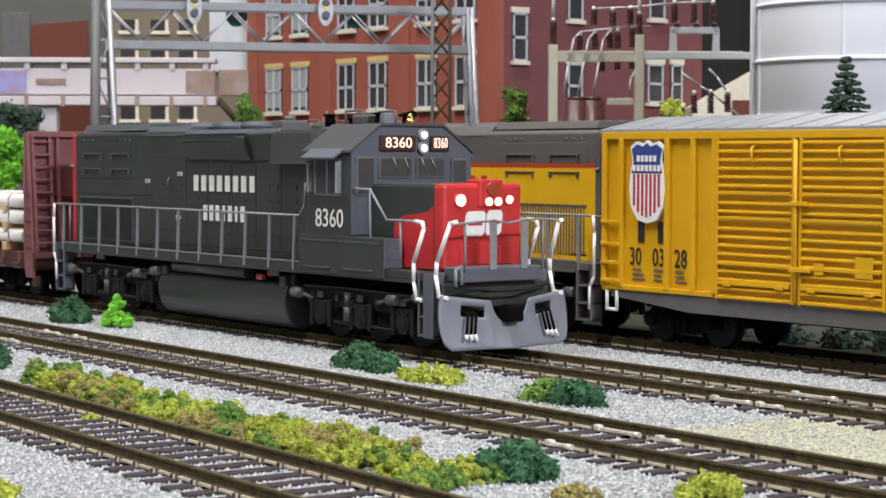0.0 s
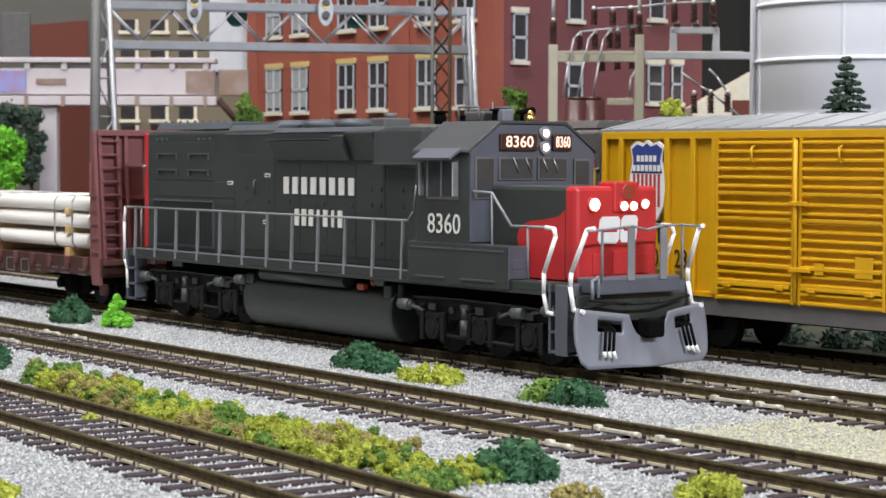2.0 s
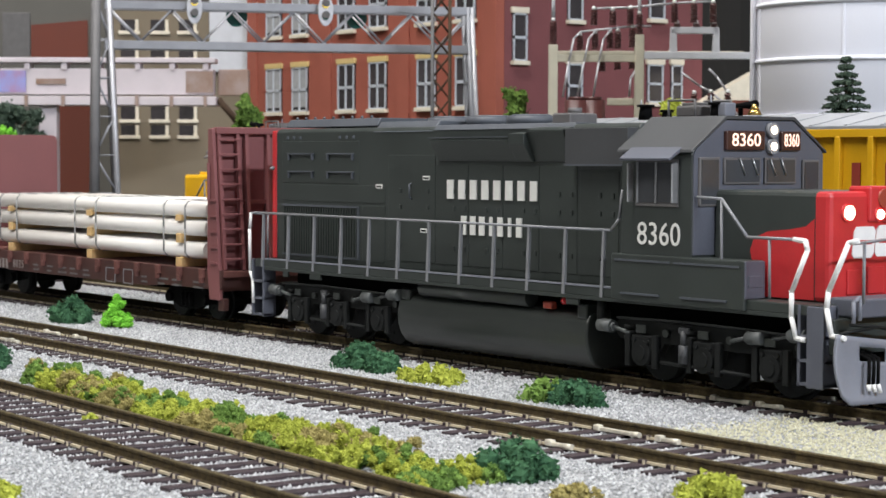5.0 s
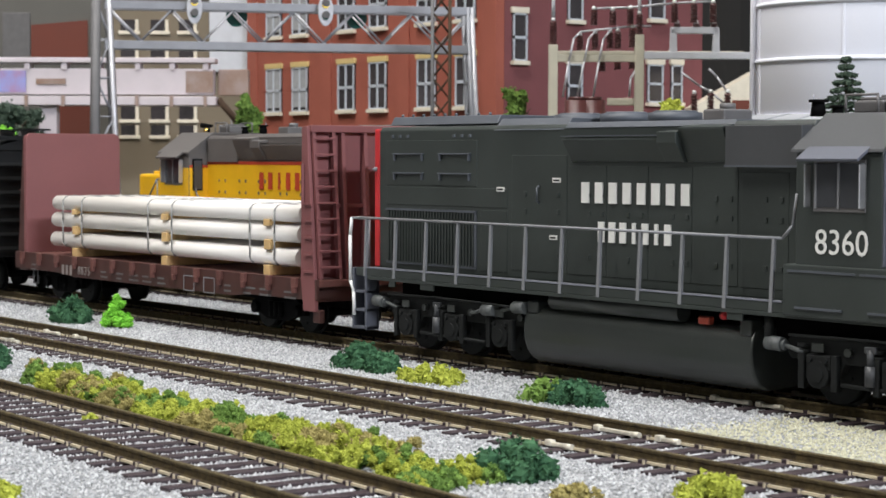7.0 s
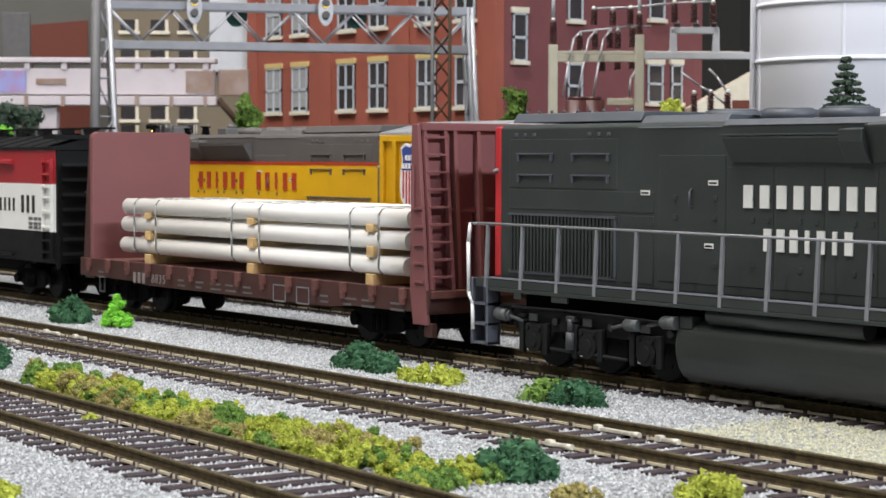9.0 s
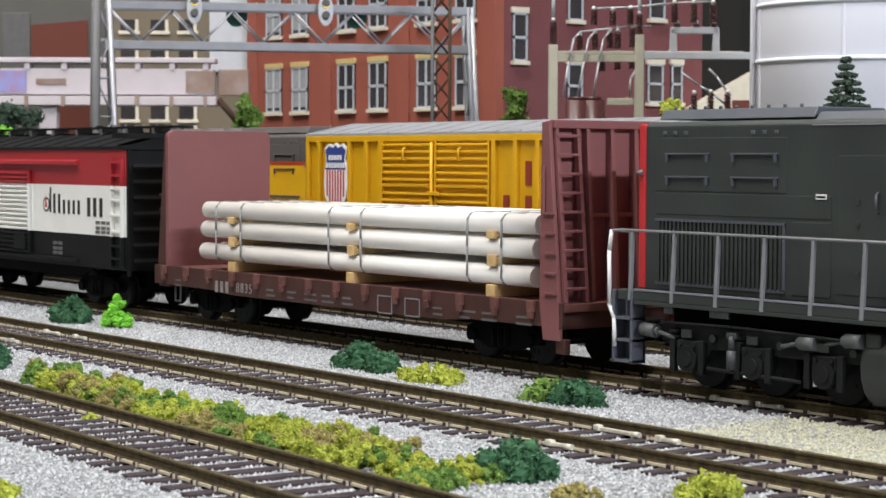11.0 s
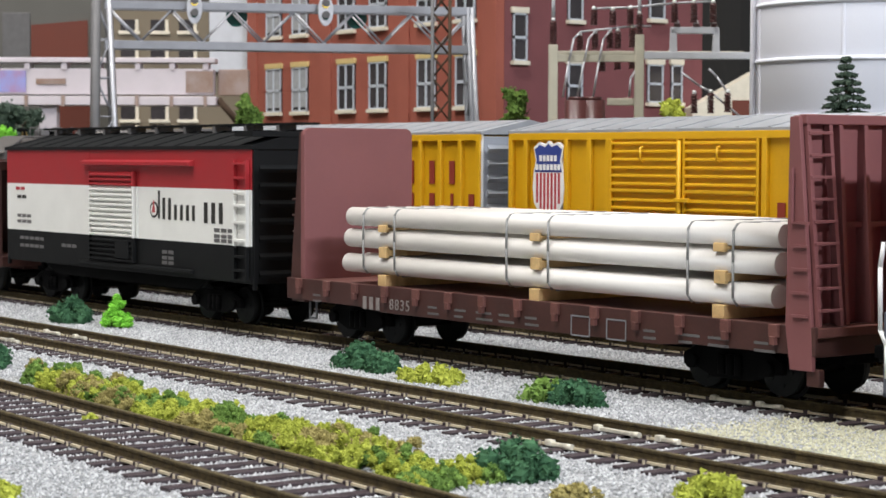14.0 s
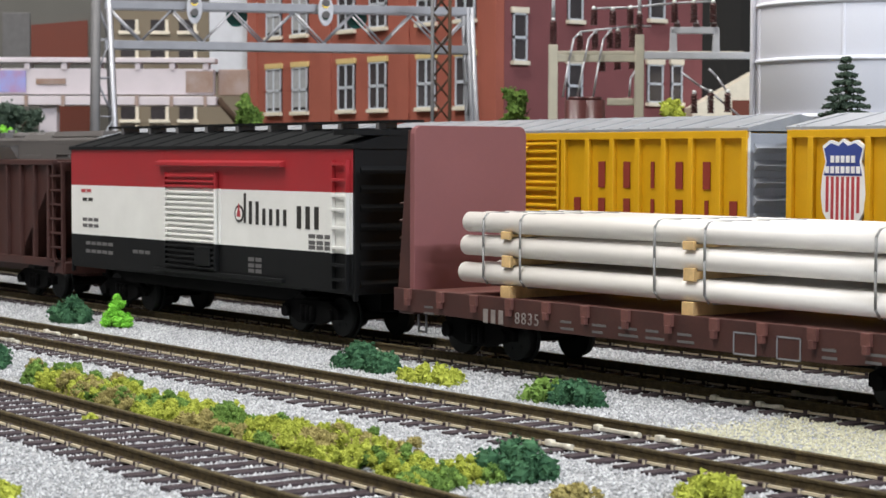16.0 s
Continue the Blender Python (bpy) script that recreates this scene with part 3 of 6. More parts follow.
        # name on the hood, in plain blocks
        if numbered:
            for k, (u0, u1, z0, z1, n) in enumerate(((-107.8, -73.8, 35.3, 39.6, 8), (-102.3, -79.2, 27.3, 31.5, 7))):
                for i in range(n):
                    w = (u1 - u0) / n
                    cx = u0 + (i + 0.5) * w
                    bm = B()
                    plain_bar(bm, cx, z0, z1, w * (0.56 if (k, i) not in ((1, 3), (1, 5)) else 0.3), s * 12.4, 0.15)
                    part("name_bar", bm, M["letter"], lo, "white painted name bars")
        else:
            for i in range(12):
                if i != 5:
                    cx = -136 + i * 5.3
                    bm = B()
                    plain_bar(bm, cx, 34.4, 39.8, 2.2 if i not in (2, 9) else 1.0, s * 12.5, 0.15)
                    part("name_bar", bm, M["up_red"], lo, "red painted name bars")
    # cab
    bm = B()
    prism(bm, [(-17.2, 18.4), (-17.2, 45.4), (-16.6, 46.4), (-8.6, 52.2), (10.4, 52.2), (18.6, 46.4), (19.2, 45.4), (19.2, 18.4)], "x", -42.6, -22.6, 0.3)
    cab = part("cab", bm, c["cab_side"], lo)
    # thin plate in the lit grey over the cab front
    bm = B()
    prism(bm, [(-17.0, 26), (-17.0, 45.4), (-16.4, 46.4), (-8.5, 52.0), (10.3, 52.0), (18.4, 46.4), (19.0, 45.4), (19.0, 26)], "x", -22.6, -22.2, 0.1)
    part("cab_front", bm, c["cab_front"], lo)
    if c.get("cab_band"):
        for s in (-1, 1):
            off = 0.0 if s < 0 else 1.9
            bm = B()
            box(bm, -42.4, -22.4, s * 17.2 + off - 0.15, s * 17.2 + off + 0.15, 18.6, 41.0)
            part("side_band", bm, c["cab_band"], lo, "yellow painted cab side")
        bm = B()
        box(bm, -42.9, -42.55, -17.0, 19.0, 18.6, 41.0)
        part("rear_band", bm, c["cab_band"], lo, "yellow painted cab rear")
        bm = B()
        box(bm, -42.95, -42.5, -17.0, 19.0, 41.05, 41.9)
        part("rear_stripe", bm, M["up_red"], lo, "red dividing stripe")
        for s in (-1, 1):
            bm = B()
            box(bm, -43.2, -42.5, s * 15.2 + 0.9 - 1.9, s * 15.2 + 0.9 + 1.9, 33.4, 44.0, 0.2)
            w = part("rear_window", bm, M["black"], lo)
            bm = B()
            box(bm, -43.35, -43.1, s * 15.2 + 0.9 - 1.5, s * 15.2 + 0.9 + 1.5, 33.9, 43.5)
            part("pane", bm, M["dark_glass"], w)
    bm = B()
    prism(bm, [(-17.9, 45.7), (-17.7, 46.3), (-8.6, 52.9), (10.4, 52.9), (19.7, 46.3), (19.9, 45.7), (10.2, 52.2), (-8.4, 52.2)], "x", -43.4, -22.0, 0.1)
    part("cab_roof", bm, c.get("filter", c["cab_front"]), lo)
    for s in (-1, 1):
        off = 0.0 if s < 0 else 1.9
        # lower cab skirt and step box
        bm = B()
        box(bm, -45.2, -8.2, s * 14.9 - 2.7, s * 14.9 + 2.7, 16.2, 25.6, 0.3)
        part("battery_box", bm, c["hood"], lo)
        # thin added plate, its paler colour stands for light on the box front
        bm = B()
        box(bm, -8.25, -7.9, s * 14.9 - 2.6, s * 14.9 + 2.6, 18.5, 25.5, 0.1)
        box(bm, -7.95, -7.7, s * 14.9 - 1.9, s * 14.9 + 1.9, 20.6, 22.8, 0.1)
        part("box_front", bm, c["cab_front"], lo)
        bm = B()
        for x0, x1 in ((-44, -28), (-27, -9.5)):
            box(bm, x0, x1, s * 17.65 - 0.12, s * 17.65 + 0.12, 24.2, 24.6)
            box(bm, x0 + 2, x1 - 3, s * 17.7 - 0.25, s * 17.7 + 0.25, 17.6, 18.0)
        part("box_trim", bm, c["grille"], lo)
        # side window: panes, frame, awning, wind deflectors
        bm = B()
        box(bm, -38.2, -26.2, s * 17.2 + off - 0.25, s * 17.2 + off + 0.25, 35.2, 44.4, 0.1)
        w = part("cab_window", bm, M["sill_grey"], lo)
        for x0, x1 in ((-37.4, -32.6), (-31.8, -27.0)):
            bm = B()
            box(bm, x0, x1, s * 17.5 + off - 0.12, s * 17.5 + off + 0.12, 36, 43.8)
            part("pane", bm, M["dark_glass"], w)
        bm = B()
        prism(bm, [(s * 17.0 + off, 46.2), (s * 17.2 + off, 46.8), (s * 20.6 + off, 44.6), (s * 20.4 + off, 44.1)], "x", -39.6, -25.4, 0.08)
        part("awning", bm, c["cab_front"], lo, "grey sunshade over the cab window")
        for x in (-37.7, -32.4, -27.0):
            bm = B()
            box(bm, x, x + 0.5, s * 17.6 + off - 0.2, s * 17.6 + off + 0.2, 35.8, 43.9, 0.1)
            part("window_post", bm, M["rail_grey"], w)
        for x in (-39.0, -26.4):
            bm = B()
            box(bm, x, x + 0.3, s * 18.3 + off - 0.8, s * 18.3 + off + 0.8, 36.0, 43.6, 0.1)
            part("wind_deflector", bm, M["steel"], w, "bright narrow wind deflector")
    # windscreen panes and number boards
    for y0, y1, z0, z1 in ((-16.0, -10.6, 35.4, 44.8), (-9.4, 0.6, 39.6, 44.8), (1.8, 10.6, 39.6, 44.8), (12.6, 17.4, 35.8, 44.4)):
        bm = B()
        box(bm, -22.3, -21.7, y0, y1, z0, z1, 0.15)
        w = part("windscreen_frame", bm, M["sill_grey"], lo)
        bm = B()
        box(bm, -21.8, -21.55, y0 + 0.45, y1 - 0.45, z0 + 0.45, z1 - 0.45)
        part("pane", bm, M["dark_glass"], w)
    for y in (-5.5, -2.0, 3.0, 6.0):
        bm = B()
        tube(bm, [(-21.4, y, 44.6), (-21.3, y + 1.4, 41.4)], 0.18, 5)
        part("wiper", bm, M["steel"], lo)
    for y0, y1 in ((-9.2, 1.4), (6.0, 11.6)):
        bm = B()
        box(bm, -22.4, -21.3, y0, y1, 46.2, 50.0, 0.3)
        nb = part("number_board", bm, M["board"], lo, "lit black number board")
        if numbered:
            numbers("8360", 3.6, -21.22, (y0 + y1) / 2, 48.1, M["orange_num"], nb, sx=1.12 if y1 < 2 else 0.6, front=True)
    for z in (50.2, 47.0):
        bm = B()
        cyl(bm, (-22.4, 3.7, z), (-21.2, 3.7, z), 1.5, 16)
        h = part("headlight", bm, M["rail_grey"], lo)
        bm = B()
        cyl(bm, (-21.3, 3.7, z), (-21.0, 3.7, z), 0.8, 16)
        part("lens", bm, M["lamp"] if numbered else M["dark_glass"], h)
    # roof gear: air conditioner, horn cluster, bell, aerial
    bm = B()
    box(bm, -40, -33, -5, 2, 52.9, 55.2, 0.4)
    box(bm, -39, -34, -4.4, 1.4, 55.2, 55.8, 0.2)
    part("air_conditioner", bm, M["sill_grey"], lo)
    bm = B()
    tube(bm, [(-40.5, -6.5, 53), (-40.5, -6.5, 56.2), (-33, -6.5, 56.2), (-33, -6.5, 53)], 0.25, 6)
    tube(bm, [(-40.5, 3.5, 53), (-40.5, 3.5, 56.2), (-33, 3.5, 56.2), (-33, 3.5, 53)], 0.25, 6)
    part("roof_rail", bm, M["sill_grey"], lo)
    for x, y, r, h in ((-46.5, -7.2, 1.5, 2.4), (-29.5, -3.6, 1.6, 2.6), (-50, 2, 1.2, 1.6)):
        bm = B()
        cyl(bm, (x, y, 52.4), (x, y, 52.6 + h), r, 12, r * 0.8)
        cyl(bm, (x, y, 52.6 + h), (x, y, 53.1 + h), r * 1.2, 12)
        part("roof_vent", bm, M["black"], lo)
    bm = B()
    tube(bm, [(-47, -8, 53), (-47, -8, 56.4)], 0.16, 5)
    tube(bm, [(-31, -4, 53), (-31, -4, 57.2)], 0.16, 5)
    box(bm, -28.6, -26.4, -4.6, -1.6, 52.9, 55.6, 0.3)
    part("aerial", bm, M["pilot"], lo)
    bm = B()
    for y, x1 in ((4.6, -27), (5.8, -28.5), (7.0, -30)):
        cyl(bm, (-33, y, 55.2), (x1, y, 55.4), 0.4, 8, 0.9)
    cyl(bm, (-32.5, 5.8, 52.9), (-32.5, 5.8, 55.2), 0.5, 8)
    part("horn", bm, M["black"], lo)
    bm = B()
    cyl(bm, (-25.5, 2.6, 53.2), (-25.5, 2.6, 54.2), 1.5, 14, 1.0)
    cyl(bm, (-25.5, 2.6, 54.2), (-25.5, 2.6, 55.4), 1.0, 14, 0.4)
    part("bell", bm, M["brass"], lo, "small brass bell")
    # nose
    bm = B()
    box(bm, -22.4, 4.6, -11.6, 11.6, 18.4, 38.6, 0.9)
    part("short_hood", bm, c.get("short", c["hood"]), lo)
    bm = B()
    box(bm, 3.0, 7.2, -11.65, 11.65, 18.4, 38.65, 1.0)
    nose = part("nose", bm, c["nose"], lo)
    if numbered:
        for s in (-1, 1):
            bm = B()
            prism(bm, [(3.6, 18.8), (3.6, 33.6), (1.5, 32.2), (-2, 31.6), (-8, 31.0), (-11.5, 29.6), (-12.4, 27.4), (-11.6, 24), (-11.6, 18.8)], "y", s * 11.6 - 0.12, s * 11.6 + 0.12)
            part("nose_flash", bm, M["sp_red"], lo, "scarlet swoop along the nose side")
    bm = B()
    box(bm, 2.6, 7.9, -1.6, 5.4, 33.0, 39.6, 0.5)
    part("lamp_housing", bm, c["nose"], lo)
    bm = B()
    cyl(bm, (7.2, 2.2, 37.4), (8.4, 2.2, 37.4), 1.7, 16)
    part("warning_light", bm, M["redlens"], lo, "unlit red warning light")
    for y, z, r in ((-7.0, 34.8, 1.3), (0.9, 34.4, 0.9), (3.6, 34.4, 0.9), (7.4, 34.8, 0.9)):
        bm = B()
        cyl(bm, (6.6, y, z), (8.2 if 0 < y < 5 else 7.7, y, z), r + 0.4, 18)
        h = part("ditch_light", bm, c["nose"], lo)
        bm = B()
        cyl(bm, (7.6, y, z), (8.5 if 0 < y < 5 else 8.0, y, z), r, 18)
        part("lens", bm, M["lamp"] if numbered else M["dark_glass"], h)
    if numbered:
        for y0, y1, z0, z1 in ((-5.2, 0.2, 26.4, 32.2), (1.0, 5.2, 26.6, 32.4)):
            bm = B()
            prism(bm, [(y0 - 0.5, z0 + 0.8), (y0 + 0.1, z0), (y1 - 0.8, z0), (y1, z0 + 0.8), (y1 + 0.5, z1 - 0.8), (y1 - 0.1, z1), (y0 + 0.8, z1), (y0, z1 - 0.8)], "x", 7.1, 7.4)
            em = part("nose_emblem", bm, M["white"], nose, "white painted emblem shape")
            bm = B()
            box(bm, 7.35, 7.46, y0 + 0.6, y1 - 0.6, z0 + 2.5, z0 + 3.3)
            part("emblem_slot", bm, M["sp_red"], em)
        for y0, y1, z0, z1 in ((-7, -3, 19.8, 24.4), (-1.5, 3, 19.8, 24.8), (4.5, 9, 19.8, 24.2)):
            bm = B()
            box(bm, 7.1, 7.6, y0, y1, z0, z1, 0.2)
            part("nose_hatch", bm, c["nose"], nose)
    # lettered number on the cab side
    if numbered:
        numbers("8360", 6.4, -31.6, -17.35, 29.6, M["letter"], cab, sx=0.98)
        numbers("8360", 6.4, -31.6, 17.35, 29.6, M["letter"], cab, sx=0.98, facing=1)
    # handrails: stanchions, long rails, white end rails
    for s in (-1, 1):
        for k in range(12):
            x = -180.2 + k * 11.95
            bm = B()
            prism(bm, [(x - 0.5, 16.4), (x + 0.35, 16.4), (x + 0.9, 30.0), (x + 0.25, 30.0)], "y", s * 16.7 - 0.3, s * 16.7 + 0.3)
            part("stanchion", bm, M["rail_grey"], lo)
        bm = B()
        tube(bm, [(-185.6, s * 16.7, 30.1), (-183, s * 16.7, 30.3), (-46.2, s * 16.7, 30.1), (-43.5, s * 16.9, 32.5), (-42.2, s * 17.3, 38.2)], 0.3, 6)
        part("handrail", bm, M["rail_grey"], lo)
        bm = B()
        tube(bm, [(-185.8, s * 16.8, 30.1), (-186.4, s * 16.9, 26), (-186.2, s * 16.9, 15), (-184.8, s * 16.9, 12.6), (-184.6, s * 16.9, 7)], 0.42, 6)
        part("end_handrail", bm, M["white"], lo, "white painted end handrail")
        bm = B()
        tube(bm, [(-21.5, s * 16.6, 37.2), (-15.4, s * 16.4, 37.0), (-8.6, s * 16.4, 30.0), (3.6, s * 16.5, 30.0)], 0.32, 6)
        tube(bm, [(-15.4, s * 16.4, 37.0), (-15.4, s * 16.2, 19)], 0.28, 6)
        tube(bm, [(-3.0, s * 16.4, 30.0), (-3.0, s * 16.2, 19)], 0.28, 6)
        part("front_handrail", bm, M["rail_grey"], lo)
        bm = B()
        tube(bm, [(3.4, s * 16.6, 30.0), (6.2, s * 16.8, 29.8), (6.8, s * 16.9, 28.2), (3.2, s * 17.0, 20.5), (3.2, s * 17.0, 16), (4.4, s * 17.0, 12.2), (6.4, s * 17.0, 12.0)], 0.48, 8)
        part("step_handrail", bm, M["white"], lo, "white painted step handrail")
        bm = B()
        tube(bm, [(17.2, s * 15.4, 30.2), (15.6, s * 15.9, 29.8), (11.6, s * 16.6, 21), (11.4, s * 16.8, 18), (12.6, s * 16.8, 13.2), (15.6, s * 16.8, 13.0)], 0.5, 8)
        part("pilot_handrail", bm, M["white"], lo, "white painted pilot handrail")
        # front and rear step wells
        for x0, x1 in ((4.6, 11.0), (-185.4, -179.4)):
            bm = B()
            box(bm, x0, x0 + 0.7, s * 15.2 - 1.8, s * 15.2 + 1.8, 3.6, 18.3, 0.15)
            box(bm, x1 - 0.7, x1, s * 15.2 - 1.8, s * 15.2 + 1.8, 3.6, 18.3, 0.15)
            box(bm, x0, x1, s * 13.6 - 0.3, s * 13.6 + 0.3, 3.6, 18.3)
            for z in (3.8, 8.0, 12.4):
                box(bm, x0, x1, s * 15.2 - 1.8, s * 15.2 + 1.8, z, z + 0.5)
            part("step_well", bm, c["step"], lo)
            if x0 > 0:
                bm = B()
                box(bm, x0 + 2.4, x1, s * 16.9 - 0.3, s * 16.9 + 0.3, 3.4, 18.2, 0.2)
                part("step_panel", bm, c["step"], lo)
        # equipment along the frame
        bm = B()
        cyl(bm, (-113, s * 14.4, 14.6), (-74, s * 14.4, 14.6), 1.9, 14)
        part("air_reservoir", bm, M["tank"], lo)
        bm = B()
        box(bm, -69, -66, s * 14.8 - 0.8, s * 14.8 + 0.8, 12.8, 14.4, 0.3)
        part("valve", bm, M["redlens"], lo, "small orange-red valve")
        bm = B()
        cyl(bm, (-62.8, s * 14.8, 14.8), (-60.8, s * 15.8, 15.2), 0.9, 10)
        part("filler_cap", bm, M["sp_red"], lo, "small red filler cap")
        bm = B()
        cyl(bm, (-50.5, s * 15.2, 10), (-50.5, s * 15.2, 16), 1.0, 10)
        part("sand_pipe", bm, M["truck"], lo)
    # front platform, pilot, plough, hoses
    bm = B()
    box(bm, 7.4, 14.8, -11.6, 11.6, 16.2, 19.6, 0.4)
    part("front_platform", bm, M["sp_lit"] if numbered else c["frame"], lo)
    bm = B()
    box(bm, 8.2, 12.0, -15.6, 15.6, 9.5, 16.0, 0.3)
    part("pilot", bm, M["sp_grey"] if numbered else c["frame"], lo)
    if numbered:
        bm = B()
        nx, nz = 72, 14
        vs = {}
        for i in range(nx + 1):
            y = -18.4 + 36.8 * i / nx
            a = abs(y) / 18.4
            top = 13.7 - 2.2 * (1 - a)
            if abs(y - 0.6) < 5.6:
                top -= 4.6 * (1 - (abs(y - 0.6) / 5.6) ** 4)
            bot = 1.2 + 1.6 * max(0, a - 0.86) / 0.14
            for j in range(nz + 1):
                w = j / nz
                z = bot + (top - bot) * w
                bow = 1.0 * max(0, a - 0.9) / 0.1 * (2 * w - 1) ** 2
                vs[i, j] = bm.verts.new((15.0 + 2.2 * (1 - a) + 1.5 * (1 - w) ** 2, y * (1 + 0.02 * (1 - (2 * w - 1) ** 2)) - math.copysign(bow * 0.5, y), z))
        for i in range(nx):
            y = -18.4 + 36.8 * (i + 0.5) / nx
            for j in range(nz):
                if (-12.6 < y < -6.8 or 8.2 < y < 13.4) and 9 <= j <= 11:
                    continue
                bm.faces.new((vs[i, j], vs[i + 1, j], vs[i + 1, j + 1], vs[i, j + 1])).smooth = True
        loose = [v for v in bm.verts if not v.link_faces]
        bmesh.ops.delete(bm, geom=loose, context="VERTS")
        pl = part("snow_plough", bm, M["pilot"], lo, "grey flared snow plough")
        so = pl.modifiers.new("thick", "SOLIDIFY")
        so.thickness, so.offset = 0.0005, -1
        bm = B()
        tube(bm, [(14.5, -14, 15.2), (16.0, -4, 14.2), (16.2, 4, 14.2), (14.5, 14, 15.2)], 0.32, 6)
        tube(bm, [(14.0, -16, 13.6), (15.4, -8, 14.6), (15.4, -5, 14.0)], 0.3, 6)
        part("cut_lever", bm, M["truck"], lo)
        bm = B()
        tube(bm, [(15.2, -14.0, 15.6), (15.2, -14.0, 19.2), (15.2, -12.4, 20), (15.2, -12.4, 16)], 0.4, 6)
        part("brake_stand", bm, M["pilot"], lo)
        for s in (-1, 1):
            for k, dy in enumerate((-1.6, -0.4, 0.8)):
                bm = B()
                y = s * 10.8 + dy
                tube(bm, [(14.6, y, 10.2), (17.4, y + 0.2, 9.2), (18.0, y + 0.9 * s + 0.3, 4.6)], 0.33, 6)
                h = part("air_hose", bm, M["black"], lo, "black air hose with bright end")
                bm = B()
                cyl(bm, (18.0, y + 0.9 * s + 0.3, 4.8), (18.2, y + 1.1 * s + 0.4 + 0.3 * k, 3.7 - 0.25 * k), 0.42, 8)
                part("hose_end", bm, M["white"], h)
        coupler(lo, 11, 1)
        bm = B()
        tube(bm, [(15.2, -11.4, 19), (15.2, -11.4, 29.6)], 0.3, 6)
        tube(bm, [(15.2, 11.4, 19), (15.2, 11.4, 30.2)], 0.3, 6)
        part("corner_post", bm, M["rail_grey"], lo)
        for y in (-3.2, 6.0):
            bm = B()
            box(bm, 14.9, 15.3, y - 1.0, y + 1.0, 19, 30, 0.15)
            part("platform_post", bm, M["rail_grey"], lo)
        bm = B()
        tube(bm, [(15.6, -15.6, 29.6), (15.4, -11.4, 29.8), (15.2, -5, 30.2), (15.2, -3, 30.4), (15.2, 1, 29.6), (15.2, 6, 30.4), (15.3, 11.4, 30.4), (16.8, 15.4, 30.2)], 0.28, 6)
        part("platform_rail", bm, M["rail_grey"], lo)
    coupler(lo, -184, -1)
    # fuel tank with curved belly
    bm = B()
    half = [(11.5, 0.9), (13.4, 1.9), (14.8, 3.7), (15.6, 6.0), (15.8, 8.4), (15.5, 10.6), (14.6, 12.2), (13.2, 13.0)]
    prof = [(-y, z) for y, z in half[::-1]] + half
    prism(bm, prof, "x", -121.8, -54.6, 0.5)
    part("fuel_tank", bm, M["tank"], lo, "dark grey rounded fuel tank")
    bm = B()
    box(bm, -121, -117.5, -15.4, -12, 11.6, 14.2, 0.4)
    part("tank_bracket", bm, M["tank"], lo)
    bm = B()
    box(bm, -58, -55, -15.4, -12, 11.4, 14.6, 0.4)
    part("tank_bracket", bm, M["tank"], lo)
    six_wheel_truck(lo, -148, train)
    six_wheel_truck(lo, -21, train)
    return lo


